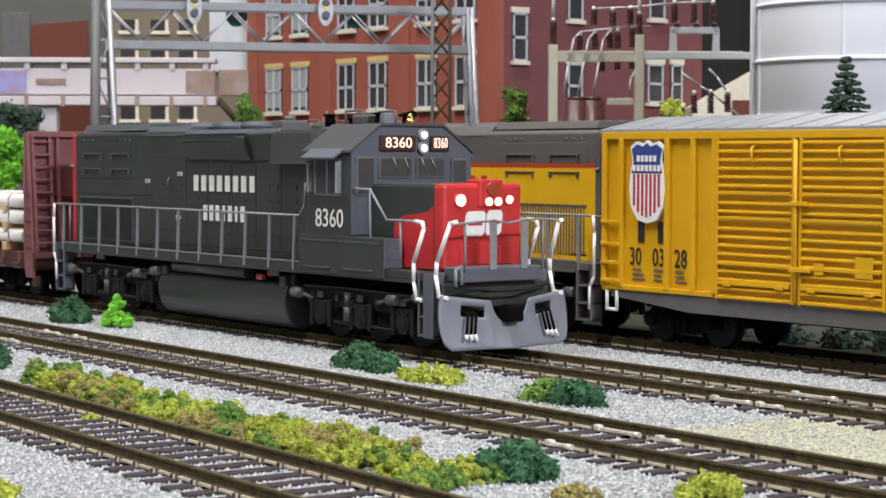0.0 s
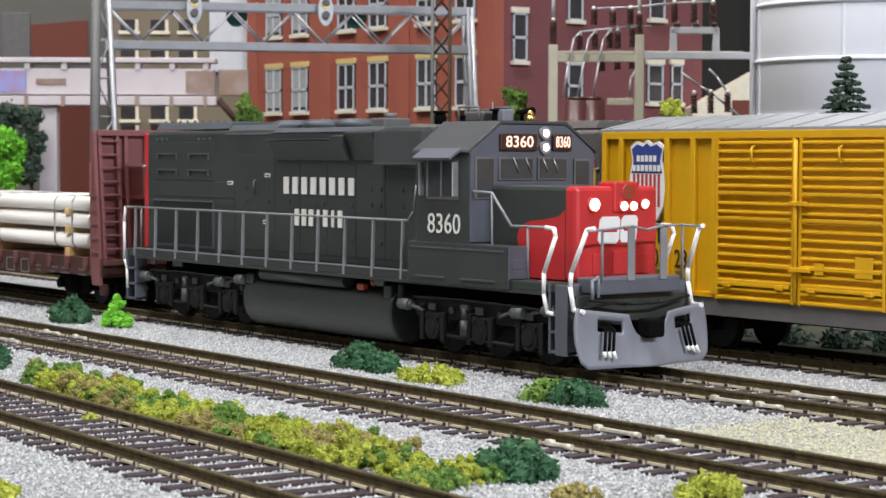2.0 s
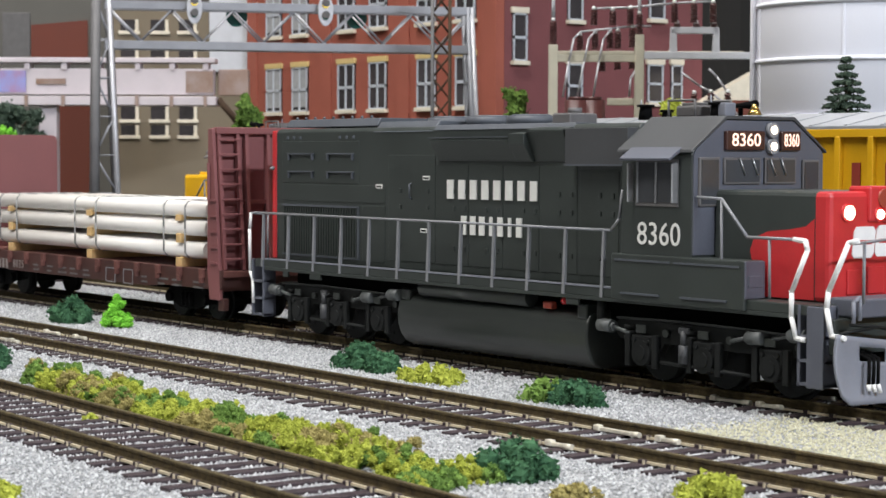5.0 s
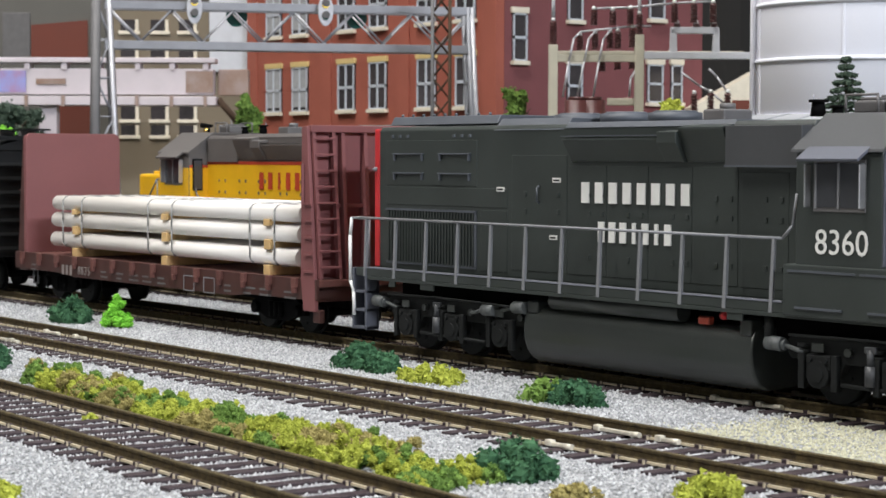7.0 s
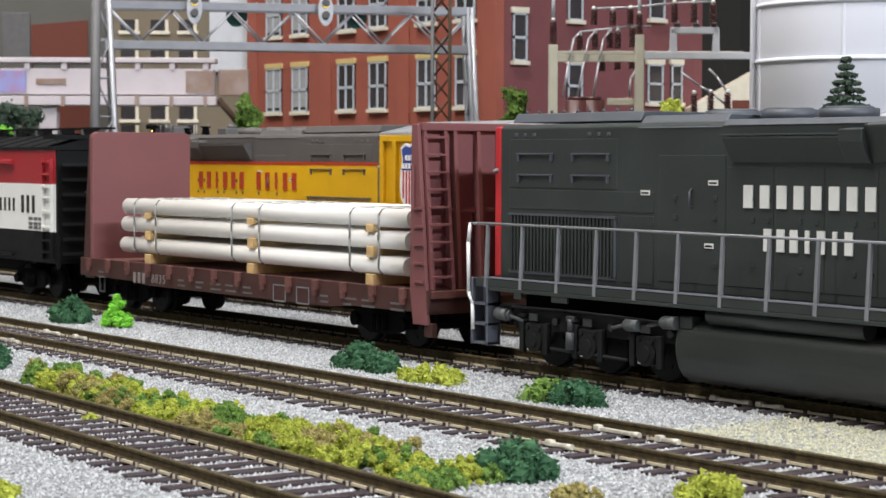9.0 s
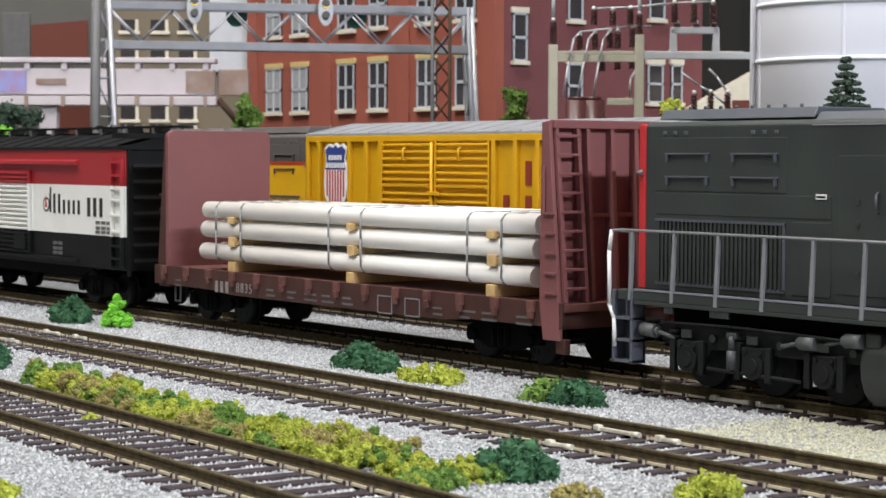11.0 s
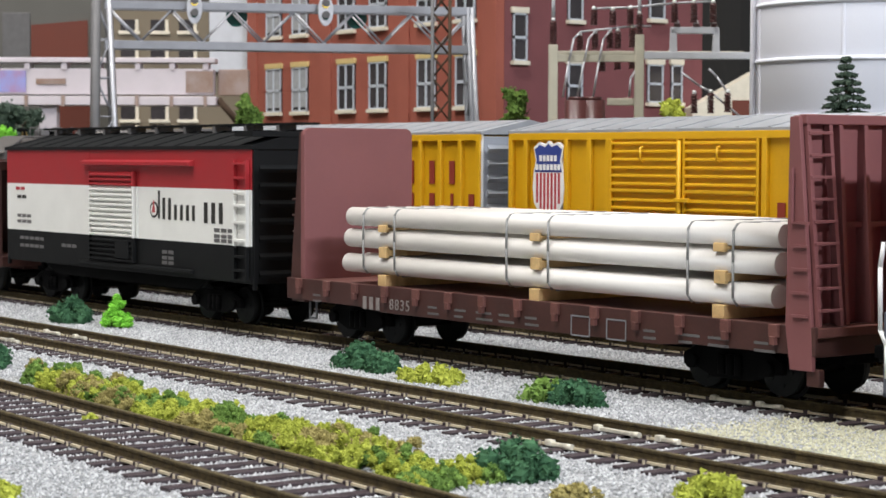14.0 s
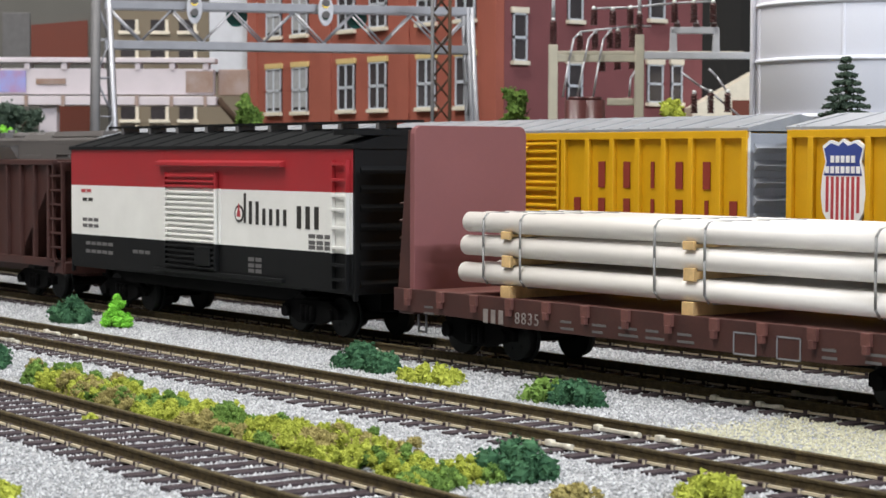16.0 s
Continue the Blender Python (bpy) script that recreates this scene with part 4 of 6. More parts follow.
def flatcar():
    fc = thing("bulkhead_flatcar", "tuscan brown bulkhead flatcar loaded with white pipes", "flatcar")
    x0, x1 = -378, -201
    bm = B()
    box(bm, x0, x1, -16.4, 16.4, 12.4, 14.2, 0.2)
    part("deck", bm, M["deck"], fc)
    for s in (-1, 1):
        bm = B()
        prism(bm, [(x0, 14.4), (x1, 14.4), (x1, 9.2), (-232, 9.0), (-242, 8.2), (-336, 8.2), (-346, 9.0), (x0, 9.2)], "y", s * 16.2, s * 17.0, 0.1)
        part("side_sill", bm, M["tuscan"], fc)
        k = 0
        x = x0 + 5
        while x < x1 - 4:
            bm = B()
            box(bm, x, x + 2.2, s * 17.3 - 0.5, s * 17.3 + 0.5, 12.0, 14.4, 0.12)
            box(bm, x + 0.5, x + 1.7, s * 17.5 - 0.5, s * 17.5 + 0.5, 10.6, 12.2, 0.1)
            part("stake_pocket", bm, M["deck"], fc)
            x += 12.4
        for xx in (-268, -257):
            bm = B()
            for a, b, cc, d in ((xx, xx + 6, 8.0, 8.3), (xx, xx + 6, 12.0, 12.3), (xx, xx + 0.3, 8.0, 12.3), (xx + 5.7, xx + 6, 8.0, 12.3)):
                box(bm, a, b, s * 17.05 - 0.06, s * 17.05 + 0.06, cc, d)
            part("stencil_frame", bm, M["rail_grey"], fc, "thin grey stencil square")
        bm = B()
        rnd = random.Random(4)
        for a in (-366, -318, -308, -300, -292, -283, -246, -236, -228, -216):
            for zz in (9.0, 10.4):
                box(bm, a, a + rnd.uniform(3, 6), s * 17.02 - 0.05, s * 17.02 + 0.05, zz, zz + 0.5)
        tagged(part("stencil_line", bm, M["sill_grey"], fc, "faded unreadable stencil bars"), kind="stuff")
        bm = B()
        glyph_bars(bm, -344.6, -336.5, 8.6, 11.6, s * 17.06, 3, 0.6)
        part("mark_bar", bm, M["faded"], fc)
        for k, digit in enumerate("8835"):
            numbers(digit, 3.6, -329 - s * (k - 1.5) * 2.15, s * 17.08, 10.2, M["faded"], fc, sx=1.0, facing=-1 if s < 0 else 1)
    bm = B()
    box(bm, x0 + 4, x1 - 4, -5, 5, 6.5, 12.4, 0.3)
    for x in range(-360, -215, 22):
        box(bm, x, x + 3, -15.5, 15.5, 8.6, 12.4)
    part("centre_sill", bm, M["black"], fc)
    # rear bulkhead: smooth inner plate with rounded corners
    bm = B()
    prism(bm, [(-16.5, 14.2), (-16.5, 50.2), (-16.0, 51.4), (-14.8, 52.0), (14.8, 52.0), (16.0, 51.4), (16.5, 50.2), (16.5, 14.2)], "x", -372.4, -370.6, 0.15)
    part("rear_bulkhead", bm, M["maroon"], fc, "smooth pale maroon bulkhead plate")
    for y in (-15.5, -5.2, 5.2, 15.5):
        bm = B()
        prism(bm, [(-372.4, 51), (-373.6, 51), (-377.6, 14.2), (-372.4, 14.2)], "y", y - 0.6, y + 0.6, 0.1)
        part("bulkhead_rib", bm, M["tuscan"], fc)
    for a, b, z in ((x0, -372, 8.4), (x1 - 5.4, x1 - 2.2, 8.6)):
        bm = B()
        box(bm, a, b, -15.6, 15.6, z, 14.4, 0.2)
        part("end_sill", bm, M["tuscan"], fc)
    for z in (18, 22, 26, 30, 34):
        bm = B()
        tube(bm, [(-377.4, -15.6, z), (-377.4, -10, z)], 0.25, 6)
        part("rung", bm, M["tuscan"], fc)
    # front bulkhead: framed plate, side gussets, ladder
    bm = B()
    box(bm, -207.4, -206.2, -16.4, 16.4, 14.2, 52.4, 0.15)
    part("front_bulkhead", bm, M["maroon"], fc, "maroon bulkhead with frame and ladder in lit colour")
    # gussets, ladder and frame: tuscan brightened in colour for light from ahead
    for s in (-1, 1):
        bm = B()
        prism(bm, [(-207.6, 52.2), (-205.4, 52.2), (-202.0, 14.4), (-201.6, 6.4), (-207.0, 6.4), (-208.2, 14.4)], "y", s * 16.6 - 0.5, s * 16.6 + 0.5, 0.12)
        part("gusset", bm, M["maroon"], fc)
        bm = B()
        for y in (s * 15.4, s * 9.6):
            prism(bm, [(-206, 51), (-204.6, 51), (-201.2, 14.4), (-202.6, 14.4)], "y", y - 0.45, y + 0.45)
        part("ladder_stile", bm, M["maroon"], fc)
        for k in range(9):
            z = 17 + k * 4.0
            xx = -201.4 - (z - 14.4) * 3.4 / 36.6
            bm = B()
            box(bm, xx - 0.3, xx + 0.5, min(s * 9.4, s * 15.6), max(s * 9.4, s * 15.6), z, z + 0.55, 0.08)
            part("rung", bm, M["maroon"], fc)
        for k in range(5):
            z = 16 + k * 4.2
            bm = B()
            box(bm, -206.4, -202.6, s * 17.3 - 0.3, s * 17.3 + 0.3, z, z + 0.5)
            part("side_rung", bm, M["maroon"], fc)
        bm = B()
        box(bm, -206.8, -206.2, s * 17.6 - 0.3, s * 17.6 + 0.3, 33, 43)
        part("side_grab", bm, M["maroon"], fc)
    bm = B()
    box(bm, -206.3, -204.4, -16.2, 16.2, 50.8, 52.6, 0.2)
    for y in (-6.8, 0, 6.8):
        prism(bm, [(-206.3, 51), (-204.6, 51), (-202.4, 14.4), (-206.3, 14.4)], "y", y - 0.5, y + 0.5)
    box(bm, -206.3, -204.8, -16.2, 16.2, 32, 33)
    part("bulkhead_frame", bm, M["maroon"], fc)
    for s in (-1, 1):
        bm = B()
        box(bm, -203.6, -200.6, s * 15.6 - 0.8, s * 15.6 + 0.8, 3.6, 6.8, 0.2)
        part("sill_step", bm, M["tuscan"], fc)
    bm = B()
    tube(bm, [(-375, -12, 8.6), (-375, -12, 4.2), (-372, -12, 4.2), (-372, -12, 8.6)], 0.3, 6)
    part("sill_stirrup", bm, M["rail_grey"], fc)
    coupler(fc, x1, 1)
    coupler(fc, x0, -1)
    four_wheel_truck(fc, -352, "sp", M["black"])
    four_wheel_truck(fc, -226, "sp", M["black"])
    return fc


def pipe_load():
    """White pipes in three layers on timber blocks, tied with straps."""
    out = []
    R = 2.25
    ys = [-13.2 + 5.28 * k for k in range(6)]
    lev = (19.1, 25.15, 30.35)
    for li, z in enumerate(lev):
        for k, y in enumerate(ys):
            bm = B()
            sh = (0.6 * math.sin(k * 2.1 + li), 0)[k == 0] + (-355.4 + li * 0.8)
            seg = 20
            cyl(bm, (sh, y, z), (sh + 142.0, y, z), R, seg)
            p = tagged(new("pipe", finish("pipe", bm, M["pipe"])), "long white plastic pipe stacked on timber blocks", "pipe", "pipes on the flatcar")
            out.append(p)
    for x in (-338.5, -282.0, -227.0):
        for z0, z1, dxx in ((14.2, 16.85, 0.0), (21.35, 22.9, 0.6), (27.4, 28.1, 0.3)):
            bm = B()
            box(bm, x - 1.6 + dxx, x + 1.6 + dxx, -15.5, 15.5, z0, z1, 0.15)
            if z1 > 18:
                for e in (-1, 1):
                    box(bm, x - 1.5 + dxx, x + 1.5 + dxx, e * 15.3 - 0.5, e * 15.3 + 0.5, z0 - 0.45, z1 + 0.55, 0.15)
            out.append(tagged(new("timber_block", finish("timber_block", bm, M["wood"])), "pale timber spacer block under white pipes", "timber block", "blocks under the pipes"))
    for x in (-346, -333.2, -291.2, -277.2, -235.2, -223.0):
        bm = B()
        y0, y1 = ys[0], ys[-1]
        path = [(x, y0 - 1.2, 16.9), (x, y0 - R - 0.1, 18.4), (x, y0 - R - 0.2, 25), (x, y0 - R - 0.1, 31.0), (x, y0 - 1.4, 32.2), (x, y0, 32.45), (x, y1, 32.45), (x, y1 + R + 0.1, 31), (x, y1 + R + 0.1, 18.4), (x, y1, 16.7), (x, y0, 16.7)]
        tube(bm, path, 0.26, 6)
        out.append(tagged(new("strap", finish("strap", bm, M["strap"])), "thin grey strap tied round white pipes", "strap", "straps round the pipes"))
    return out


def louvre_door(parent, u0, u1, z0, z1, y, s, paint, rows, name="door"):
    bm = B()
    box(bm, u0, u1, y - 0.25, y + 0.25, z0, z1, 0.1)
    d = part(name, bm, paint, parent)
    for k in range(rows):
        z = z0 + 0.8 + (z1 - z0 - 1.6) * k / (rows - 1)
        bm = B()
        prism(bm, [(y, z - 0.65), (y + s * 1.15, z - 0.45), (y + s * 1.15, z - 0.05), (y, z + 0.45)], "x", u0 + 0.8, u1 - 0.8)
        part("rib", bm, paint, d)
    for u in (u0, u1 - 0.8):
        bm = B()
        box(bm, u, u + 0.8, y + s * 0.5 - 0.55, y + s * 0.5 + 0.55, z0, z1, 0.1)
        part("door_stile", bm, paint, d)
    return d


def wax_boxcar():
    bc = thing("boxcar", "red, white and black forty-foot steel boxcar with louvred door", "boxcar")
    x0, x1 = -548, -395.6
    bm = B()
    box(bm, x0, x1, -16.2, 16.2, 11.5, 47.0, 0.2)
    part("body", bm, M["car_black"], bc)
    for s in (-1, 1):
        for nm, m_, z0, z1 in (("lower_band", "car_black", 12, 21.35), ("middle_band", "car_white", 21.35, 36.1), ("upper_band", "car_red", 36.1, 46.9)):
            for a, b in ((x0 + 0.3, -489), (-457, x1 - 0.3)):
                bm = B()
                box(bm, a, b, s * 16.4 - 0.3, s * 16.4 + 0.3, z0, z1)
                part(nm, bm, M[m_], bc)
            bm = B()
            box(bm, -489, -457, s * 16.3 - 0.3, s * 16.3 + 0.3, z0, z1)
            part(nm, bm, M[m_], bc)
        # the door, its three colour fields, its slats
        for nm, m_, z0, z1, rows in (("door_lower", "car_black", 14.2, 21.35, 5), ("door_middle", "car_white", 21.35, 36.1, 10), ("door_upper", "car_red", 36.1, 40.4, 3)):
            louvre_door(bc, -487.4, -459.2, z0, z1, s * 17.0, s, M[m_], rows, nm)
        bm = B()
        box(bm, -458.9, -458.2, s * 16.9 - 0.3, s * 16.9 + 0.3, 21.4, 36.1, 0.1)
        part("door_post", bm, M["car_white"], bc)
        bm = B()
        box(bm, -469.5, -461.5, s * 18.1 - 0.35, s * 18.1 + 0.35, 15.4, 20.6, 0.15)
        part("placard_board", bm, M["car_black"], bc)
        bm = B()
        prism(bm, [(s * 16.4, 43.8), (s * 18.4, 43.2), (s * 18.4, 42.2), (s * 16.4, 42.0)], "x", -492, -426, 0.1)
        part("door_track", bm, M["car_red"], bc, "red door hood rail")
        bm = B()
        box(bm, -494, -426, s * 17.0 - 0.7, s * 17.0 + 0.7, 12.8, 13.8, 0.15)
        part("door_sill", bm, M["car_black"], bc)
        # ladder over the colour fields
        for zz, m_ in ((14.6, "car_black"), (18.2, "car_black"), (22.4, "car_white"), (27.2, "car_white"), (31.6, "car_white"), (35.0, "car_white"), (38.8, "car_red"), (42.6, "car_red")):
            bm = B()
            box(bm, -403.6, -397.4, s * 17.5 - 0.4, s * 17.5 + 0.4, zz, zz + 0.7, 0.1)
            part("rung", bm, M[m_], bc)
        for z0, z1, m_ in ((12.6, 21.3, "car_black"), (21.3, 36.1, "car_white"), (36.1, 44, "car_red")):
            bm = B()
            for u in (-403.8, -397.6):
                box(bm, u, u + 0.8, s * 17.3 - 0.5, s * 17.3 + 0.5, z0, z1)
            part("ladder_stile", bm, M[m_], bc)
        # lettering in plain bars
        marks = [(-446.4, -445.0, 27.4, 35.2)]
        for k in range(6):
            a = -443.9 + k * 3.35
            marks.append((a, a + 2.0, 27.2, 33.2 if k in (0, 1) else 31.4))
        for k in range(3):
            a = -420.8 + k * 4.0
            marks.append((a, a + 2.7, 26.8, 32.4))
        for a, b, z0, z1 in marks:
            bm = B()
            plain_bar(bm, (a + b) / 2, z0, z1, (b - a) * 0.72, s * 16.78, 0.05)
            part("name_bar", bm, M["black_letter"], bc, "black painted name bar")
        bm = B()
        cyl(bm, (-448.6, s * 16.7, 29.8), (-448.6, s * 16.84, 29.8), 2.3, 18)
        em = part("emblem", bm, M["black_letter"], bc)
        bm = B()
        cyl(bm, (-448.6, s * 16.8, 29.8), (-448.6, s * 16.9, 29.8), 1.7, 18)
        part("emblem_field", bm, M["car_white"], em)
        bm = B()
        prism(bm, [(-449.6, 29.0), (-447.6, 29.0), (-448.6, 32.6)], "y", s * 16.9 - 0.05, s * 16.9 + 0.06)
        part("emblem_drop", bm, M["shield_red"], em)
        for u0, z, m_, n in ((-415, 24.6, "sill_grey", 3), (-415, 23.0, "sill_grey", 3), (-415, 21.8, "sill_grey", 3), (-444, 17.6, "sill_grey", 2), (-444, 16.0, "sill_grey", 2), (-444, 14.6, "sill_grey", 2), (-541, 34.0, "shield_red", 2), (-540, 31.4, "black_letter", 2), (-540, 25.4, "sill_grey", 3), (-540, 23.6, "sill_grey", 3), (-538, 18.4, "sill_grey", 5), (-538, 16.0, "sill_grey", 5), (-508, 17.0, "sill_grey", 3)):
            bm = B()
            for k in range(n):
                box(bm, u0 + k * 3.6, u0 + k * 3.6 + 2.9, s * 16.75 - 0.05, s * 16.75 + 0.05, z, z + 1.0)
            tagged(part("stencil_line", bm, M[m_], bc, "small unreadable stencil bars"), kind="stuff")
    # roof with raised panels, running board
    bm = B()
    prism(bm, [(-17.2, 46.6), (-17.2, 47.6), (0, 52.0), (17.2, 47.6), (17.2, 46.6)], "x", x0 - 0.6, x1 + 0.6, 0.1)
    part("roof", bm, M["car_black"], bc)
    for k in range(13):
        x = x0 + 4 + k * 12
        bm = B()
        for s in (-1, 1):
            prism(bm, [(s * 17, 47.5), (s * 17, 47.9), (s * 1, 52.0), (s * 1, 51.6)], "x", x - 0.5, x + 0.5)
        part("roof_rib", bm, M["car_black"], bc)
    bm = B()
    for y in (-2.8, -0.9, 1.0):
        box(bm, x0 - 2.5, x1 + 2.5, y, y + 1.7, 53.2, 53.8)
    part("running_board", bm, M["car_black"], bc)
    for k in range(9):
        bm = B()
        box(bm, x0 + 6 + k * 17, x0 + 7.4 + k * 17, -2.8, 2.7, 51.4, 53.2)
        part("board_bracket", bm, M["sill_grey"], bc)
    bm = B()
    prism(bm, [(x1 - 8, 50), (x1 + 1, 50), (x1 + 1, 51.4), (x1 - 8, 51.4)], "y", -17, -3)
    part("end_platform", bm, M["car_black"], bc)
    for e, xx in ((1, x1), (-1, x0)):
        for k in range(7):
            z = 14 + k * 4.6
            bm = B()
            prism(bm, [(xx - e * 0.2, z - 1.4), (xx + e * 0.55, z), (xx - e * 0.2, z + 1.4)], "y", -14.5, 14.5)
            part("end_rib", bm, M["car_black"], bc)
        for y in (-15.9, 15.9):
            bm = B()
            box(bm, xx - 0.4, xx + 0.6, y - 0.5, y + 0.5, 10, 46.8)
            part("corner_post", bm, M["car_black"], bc)
    bm = B()
    box(bm, x0 + 5, x1 - 5, -5, 5, 6.5, 11.6, 0.3)
    for s in (-1, 1):
        prism(bm, [(-525, 12), (-420, 12), (-428, 8.4), (-515, 8.4)], "y", s * 14.5 - 0.5, s * 14.5 + 0.5)
    part("underframe", bm, M["black"], bc)
    coupler(bc, x1, 1)
    coupler(bc, x0, -1)
    four_wheel_truck(bc, -522, "sp", M["black"])
    four_wheel_truck(bc, -421, "sp", M["black"])
    return bc


def hopper():
    hp = thing("hopper_car", "tuscan brown ribbed open hopper car", "hopper car")
    x0, x1 = -700, -562
    bm = B()
    prism(bm, [(x0, 43), (x1, 43), (x1, 40), (x1 - 26, 12), (x0 + 26, 12), (x0, 40)], "y", -15.6, 15.6, 0.2)
    part("body", bm, M["tuscan"], hp)
    for s in (-1, 1):
        bm = B()
        box(bm, x0, x1 + 2, s * 16.2 - 0.9, s * 16.2 + 0.9, 42, 43.6, 0.2)
        box(bm, x0, x1 + 2, s * 16.0 - 0.7, s * 16.0 + 0.7, 10.5, 13, 0.2)
        part("side_rail", bm, M["tuscan"], hp)
        for k in range(14):
            x = x1 - 3 - k * 10.2
            bm = B()
            box(bm, x, x + 1.3, s * 16.2 - 0.7, s * 16.2 + 0.7, 13, 42, 0.1)
            part("side_rib", bm, M["tuscan"], hp)
        for k in range(7):
            z = 12 + k * 4.4
            bm = B()
            box(bm, x1 - 1, x1 + 7, s * 16.4 - 0.3, s * 16.4 + 0.3, z, z + 0.6)
            part("rung", bm, M["tuscan"], hp)
        for x in (x1, x1 + 6.4):
            bm = B()
            box(bm, x, x + 1, s * 16.0 - 0.5, s * 16.0 + 0.5, 8.5, 43)
            part("corner_post", bm, M["tuscan"], hp)
    bm = B()
    box(bm, x1 - 4, x1 + 8, -16, 16, 8.6, 12, 0.2)
    box(bm, x0, x1, -5, 5, 7, 12, 0.2)
    part("underframe", bm, M["tuscan"], hp)
    coupler(hp, x1 + 8, 1)
    four_wheel_truck(hp, -582, "sp", M["black"])
    four_wheel_truck(hp, -682, "sp", M["black"])
    return hp


def yellow_boxcar():
    """A double-door yellow boxcar whose left end is at x = 0, length 156."""
    bc = thing("boxcar", "armour-yellow double-door boxcar with silver roof", "boxcar", group="yellow boxcars")
    Lc = 156
    bm = B()
    box(bm, 0.6, Lc - 0.6, -15.9, 15.9, 11.6, 50.6, 0.2)
    part("body", bm, M["yellow"], bc)
    for s in (-1, 1):
        bm = B()
        box(bm, 0, Lc, s * 16.6 - 0.5, s * 16.6 + 0.5, 49.2, 51.0, 0.12)
        box(bm, 0, 39, s * 16.4 - 0.5, s * 16.4 + 0.5, 12.4, 13.6, 0.12)
        box(bm, 90, Lc, s * 16.4 - 0.5, s * 16.4 + 0.5, 12.4, 13.6, 0.12)
        part("side_rail", bm, M["yellow"], bc)
        for k, x in enumerate((0.0, 6.2, 22.4, 31.2, 38.2, 91.0, 100.2, 109.4, 118.6, 127.8, 137.0, 146.2, 154.4)):
            bm = B()
            box(bm, x, x + 1.5, s * 16.5 - 0.7, s * 16.5 + 0.7, 13.2, 49.4, 0.15)
            part("side_rib", bm, M["yellow"], bc)
        bm = B()
        prism(bm, [(3, 12.4), (Lc - 3, 12.4), (Lc - 3, 10.6), (Lc - 16, 9.2), (Lc - 30, 8.2), (30, 8.2), (16, 9.6), (3, 10.6)], "y", s * 15.9 - 0.5, s * 15.9 + 0.5, 0.1)
        part("side_sill", bm, M["sill_grey"], bc, "grey side sill")
        for u0, u1 in ((39.8, 64.2), (65.6, 90.2)):
            d = louvre_door(bc, u0, u1, 12.2, 49.2, s * 16.2, s, M["yellow"], 19, "sliding_door")
            for zz in (20.5, 31.0, 36.8, 16.0):
                bm = B()
                box(bm, u0 + 1, u1 - 1, s * 17.2 - 0.35, s * 17.2 + 0.35, zz - 0.4, zz + 0.4, 0.1)
                part("door_rail", bm, M["yellow"], d)
            um = (u0 + u1) / 2
            bm = B()
            tube(bm, [(um, s * 17.2, 47.4), (um, s * 18.2, 47.0), (um, s * 18.2, 44.2), (um, s * 17.2, 43.8)], 0.28, 6)
            part("door_handle", bm, M["yellow"], d)
            for du in (3.0, (u1 - u0) - 5):
                bm = B()
                box(bm, u0 + du, u0 + du + 2.2, s * 17.5 - 0.5, s * 17.5 + 0.5, 15.2, 16.4, 0.2)
                part("door_roller", bm, M["yellow"], d)
        bm = B()
        tube(bm, [(64.9, s * 17.6, 13), (64.9, s * 17.6, 48.6)], 0.5, 8)
        box(bm, 63.6, 68.4, s * 17.8 - 0.5, s * 17.8 + 0.5, 34.2, 35.2, 0.15)
        box(bm, 63.6, 69.6, s * 17.8 - 0.5, s * 17.8 + 0.5, 19.6, 20.6, 0.15)
        part("lock_bar", bm, M["yellow"], bc)
        for u, z, w, h in ((70.5, 19.2, 2.6, 2.6), (82, 19.0, 5.0, 4.6)):
            bm = B()
            box(bm, u, u + w, s * 17.35 - 0.15, s * 17.35 + 0.15, z, z + h, 0.08)
            part("placard_board", bm, M["yellow"], bc)
        # ladder at the left corner, stirrup
        for zz in (14.2, 18.6, 23.2, 28.6):
            bm = B()
            box(bm, 0.2, 6.6, s * 17.2 - 0.4, s * 17.2 + 0.4, zz, zz + 0.8, 0.12)
            part("rung", bm, M["yellow"], bc)
        bm = B()
        tube(bm, [(1.6, s * 16.4, 12), (1.6, s * 16.4, 7.4), (5.2, s * 16.4, 7.4), (5.2, s * 16.4, 12)], 0.45, 6)
        part("stirrup", bm, M["white"], bc, "pale sill stirrup")
        # shield emblem: blue head over red and white stripes
        cx, cz = 16.6, 40.6
        def shape(k, top):
            lower = [(-6.6 * k, 0.4), (-7.0 * k, -3.6), (-6.4 * k, -7.4), (-3.8 * k, -10.2 * k), (0, -11.0 * k), (3.8 * k, -10.2 * k), (6.4 * k, -7.4), (7.0 * k, -3.6), (6.6 * k, 0.4)]
            upper = [(-6.6 * k, 0.4), (-5.6 * k, 3.4), (-6.6 * k, 6.4 * k), (-4.2 * k, 7.6 * k), (-1.6 * k, 7.0 * k), (0, 7.9 * k), (1.6 * k, 7.0 * k), (4.2 * k, 7.6 * k), (6.6 * k, 6.4 * k), (5.6 * k, 3.4), (6.6 * k, 0.4)]
            return [(cx + a * 0.84, cz + b) for a, b in (upper if top else lower)]
        bm = B()
        prism(bm, shape(1.06, True)[:-1] + shape(1.06, False)[::-1][:-1], "y", s * 16.85 - 0.5, s * 16.85 + 0.5)
        sh = part("shield", bm, M["white"], bc, "white-edged shield emblem")
        bm = B()
        prism(bm, shape(0.97, True), "y", s * 17.35 - 0.06, s * 17.35 + 0.1)
        part("shield_head", bm, M["blue"], sh, "blue shield head")
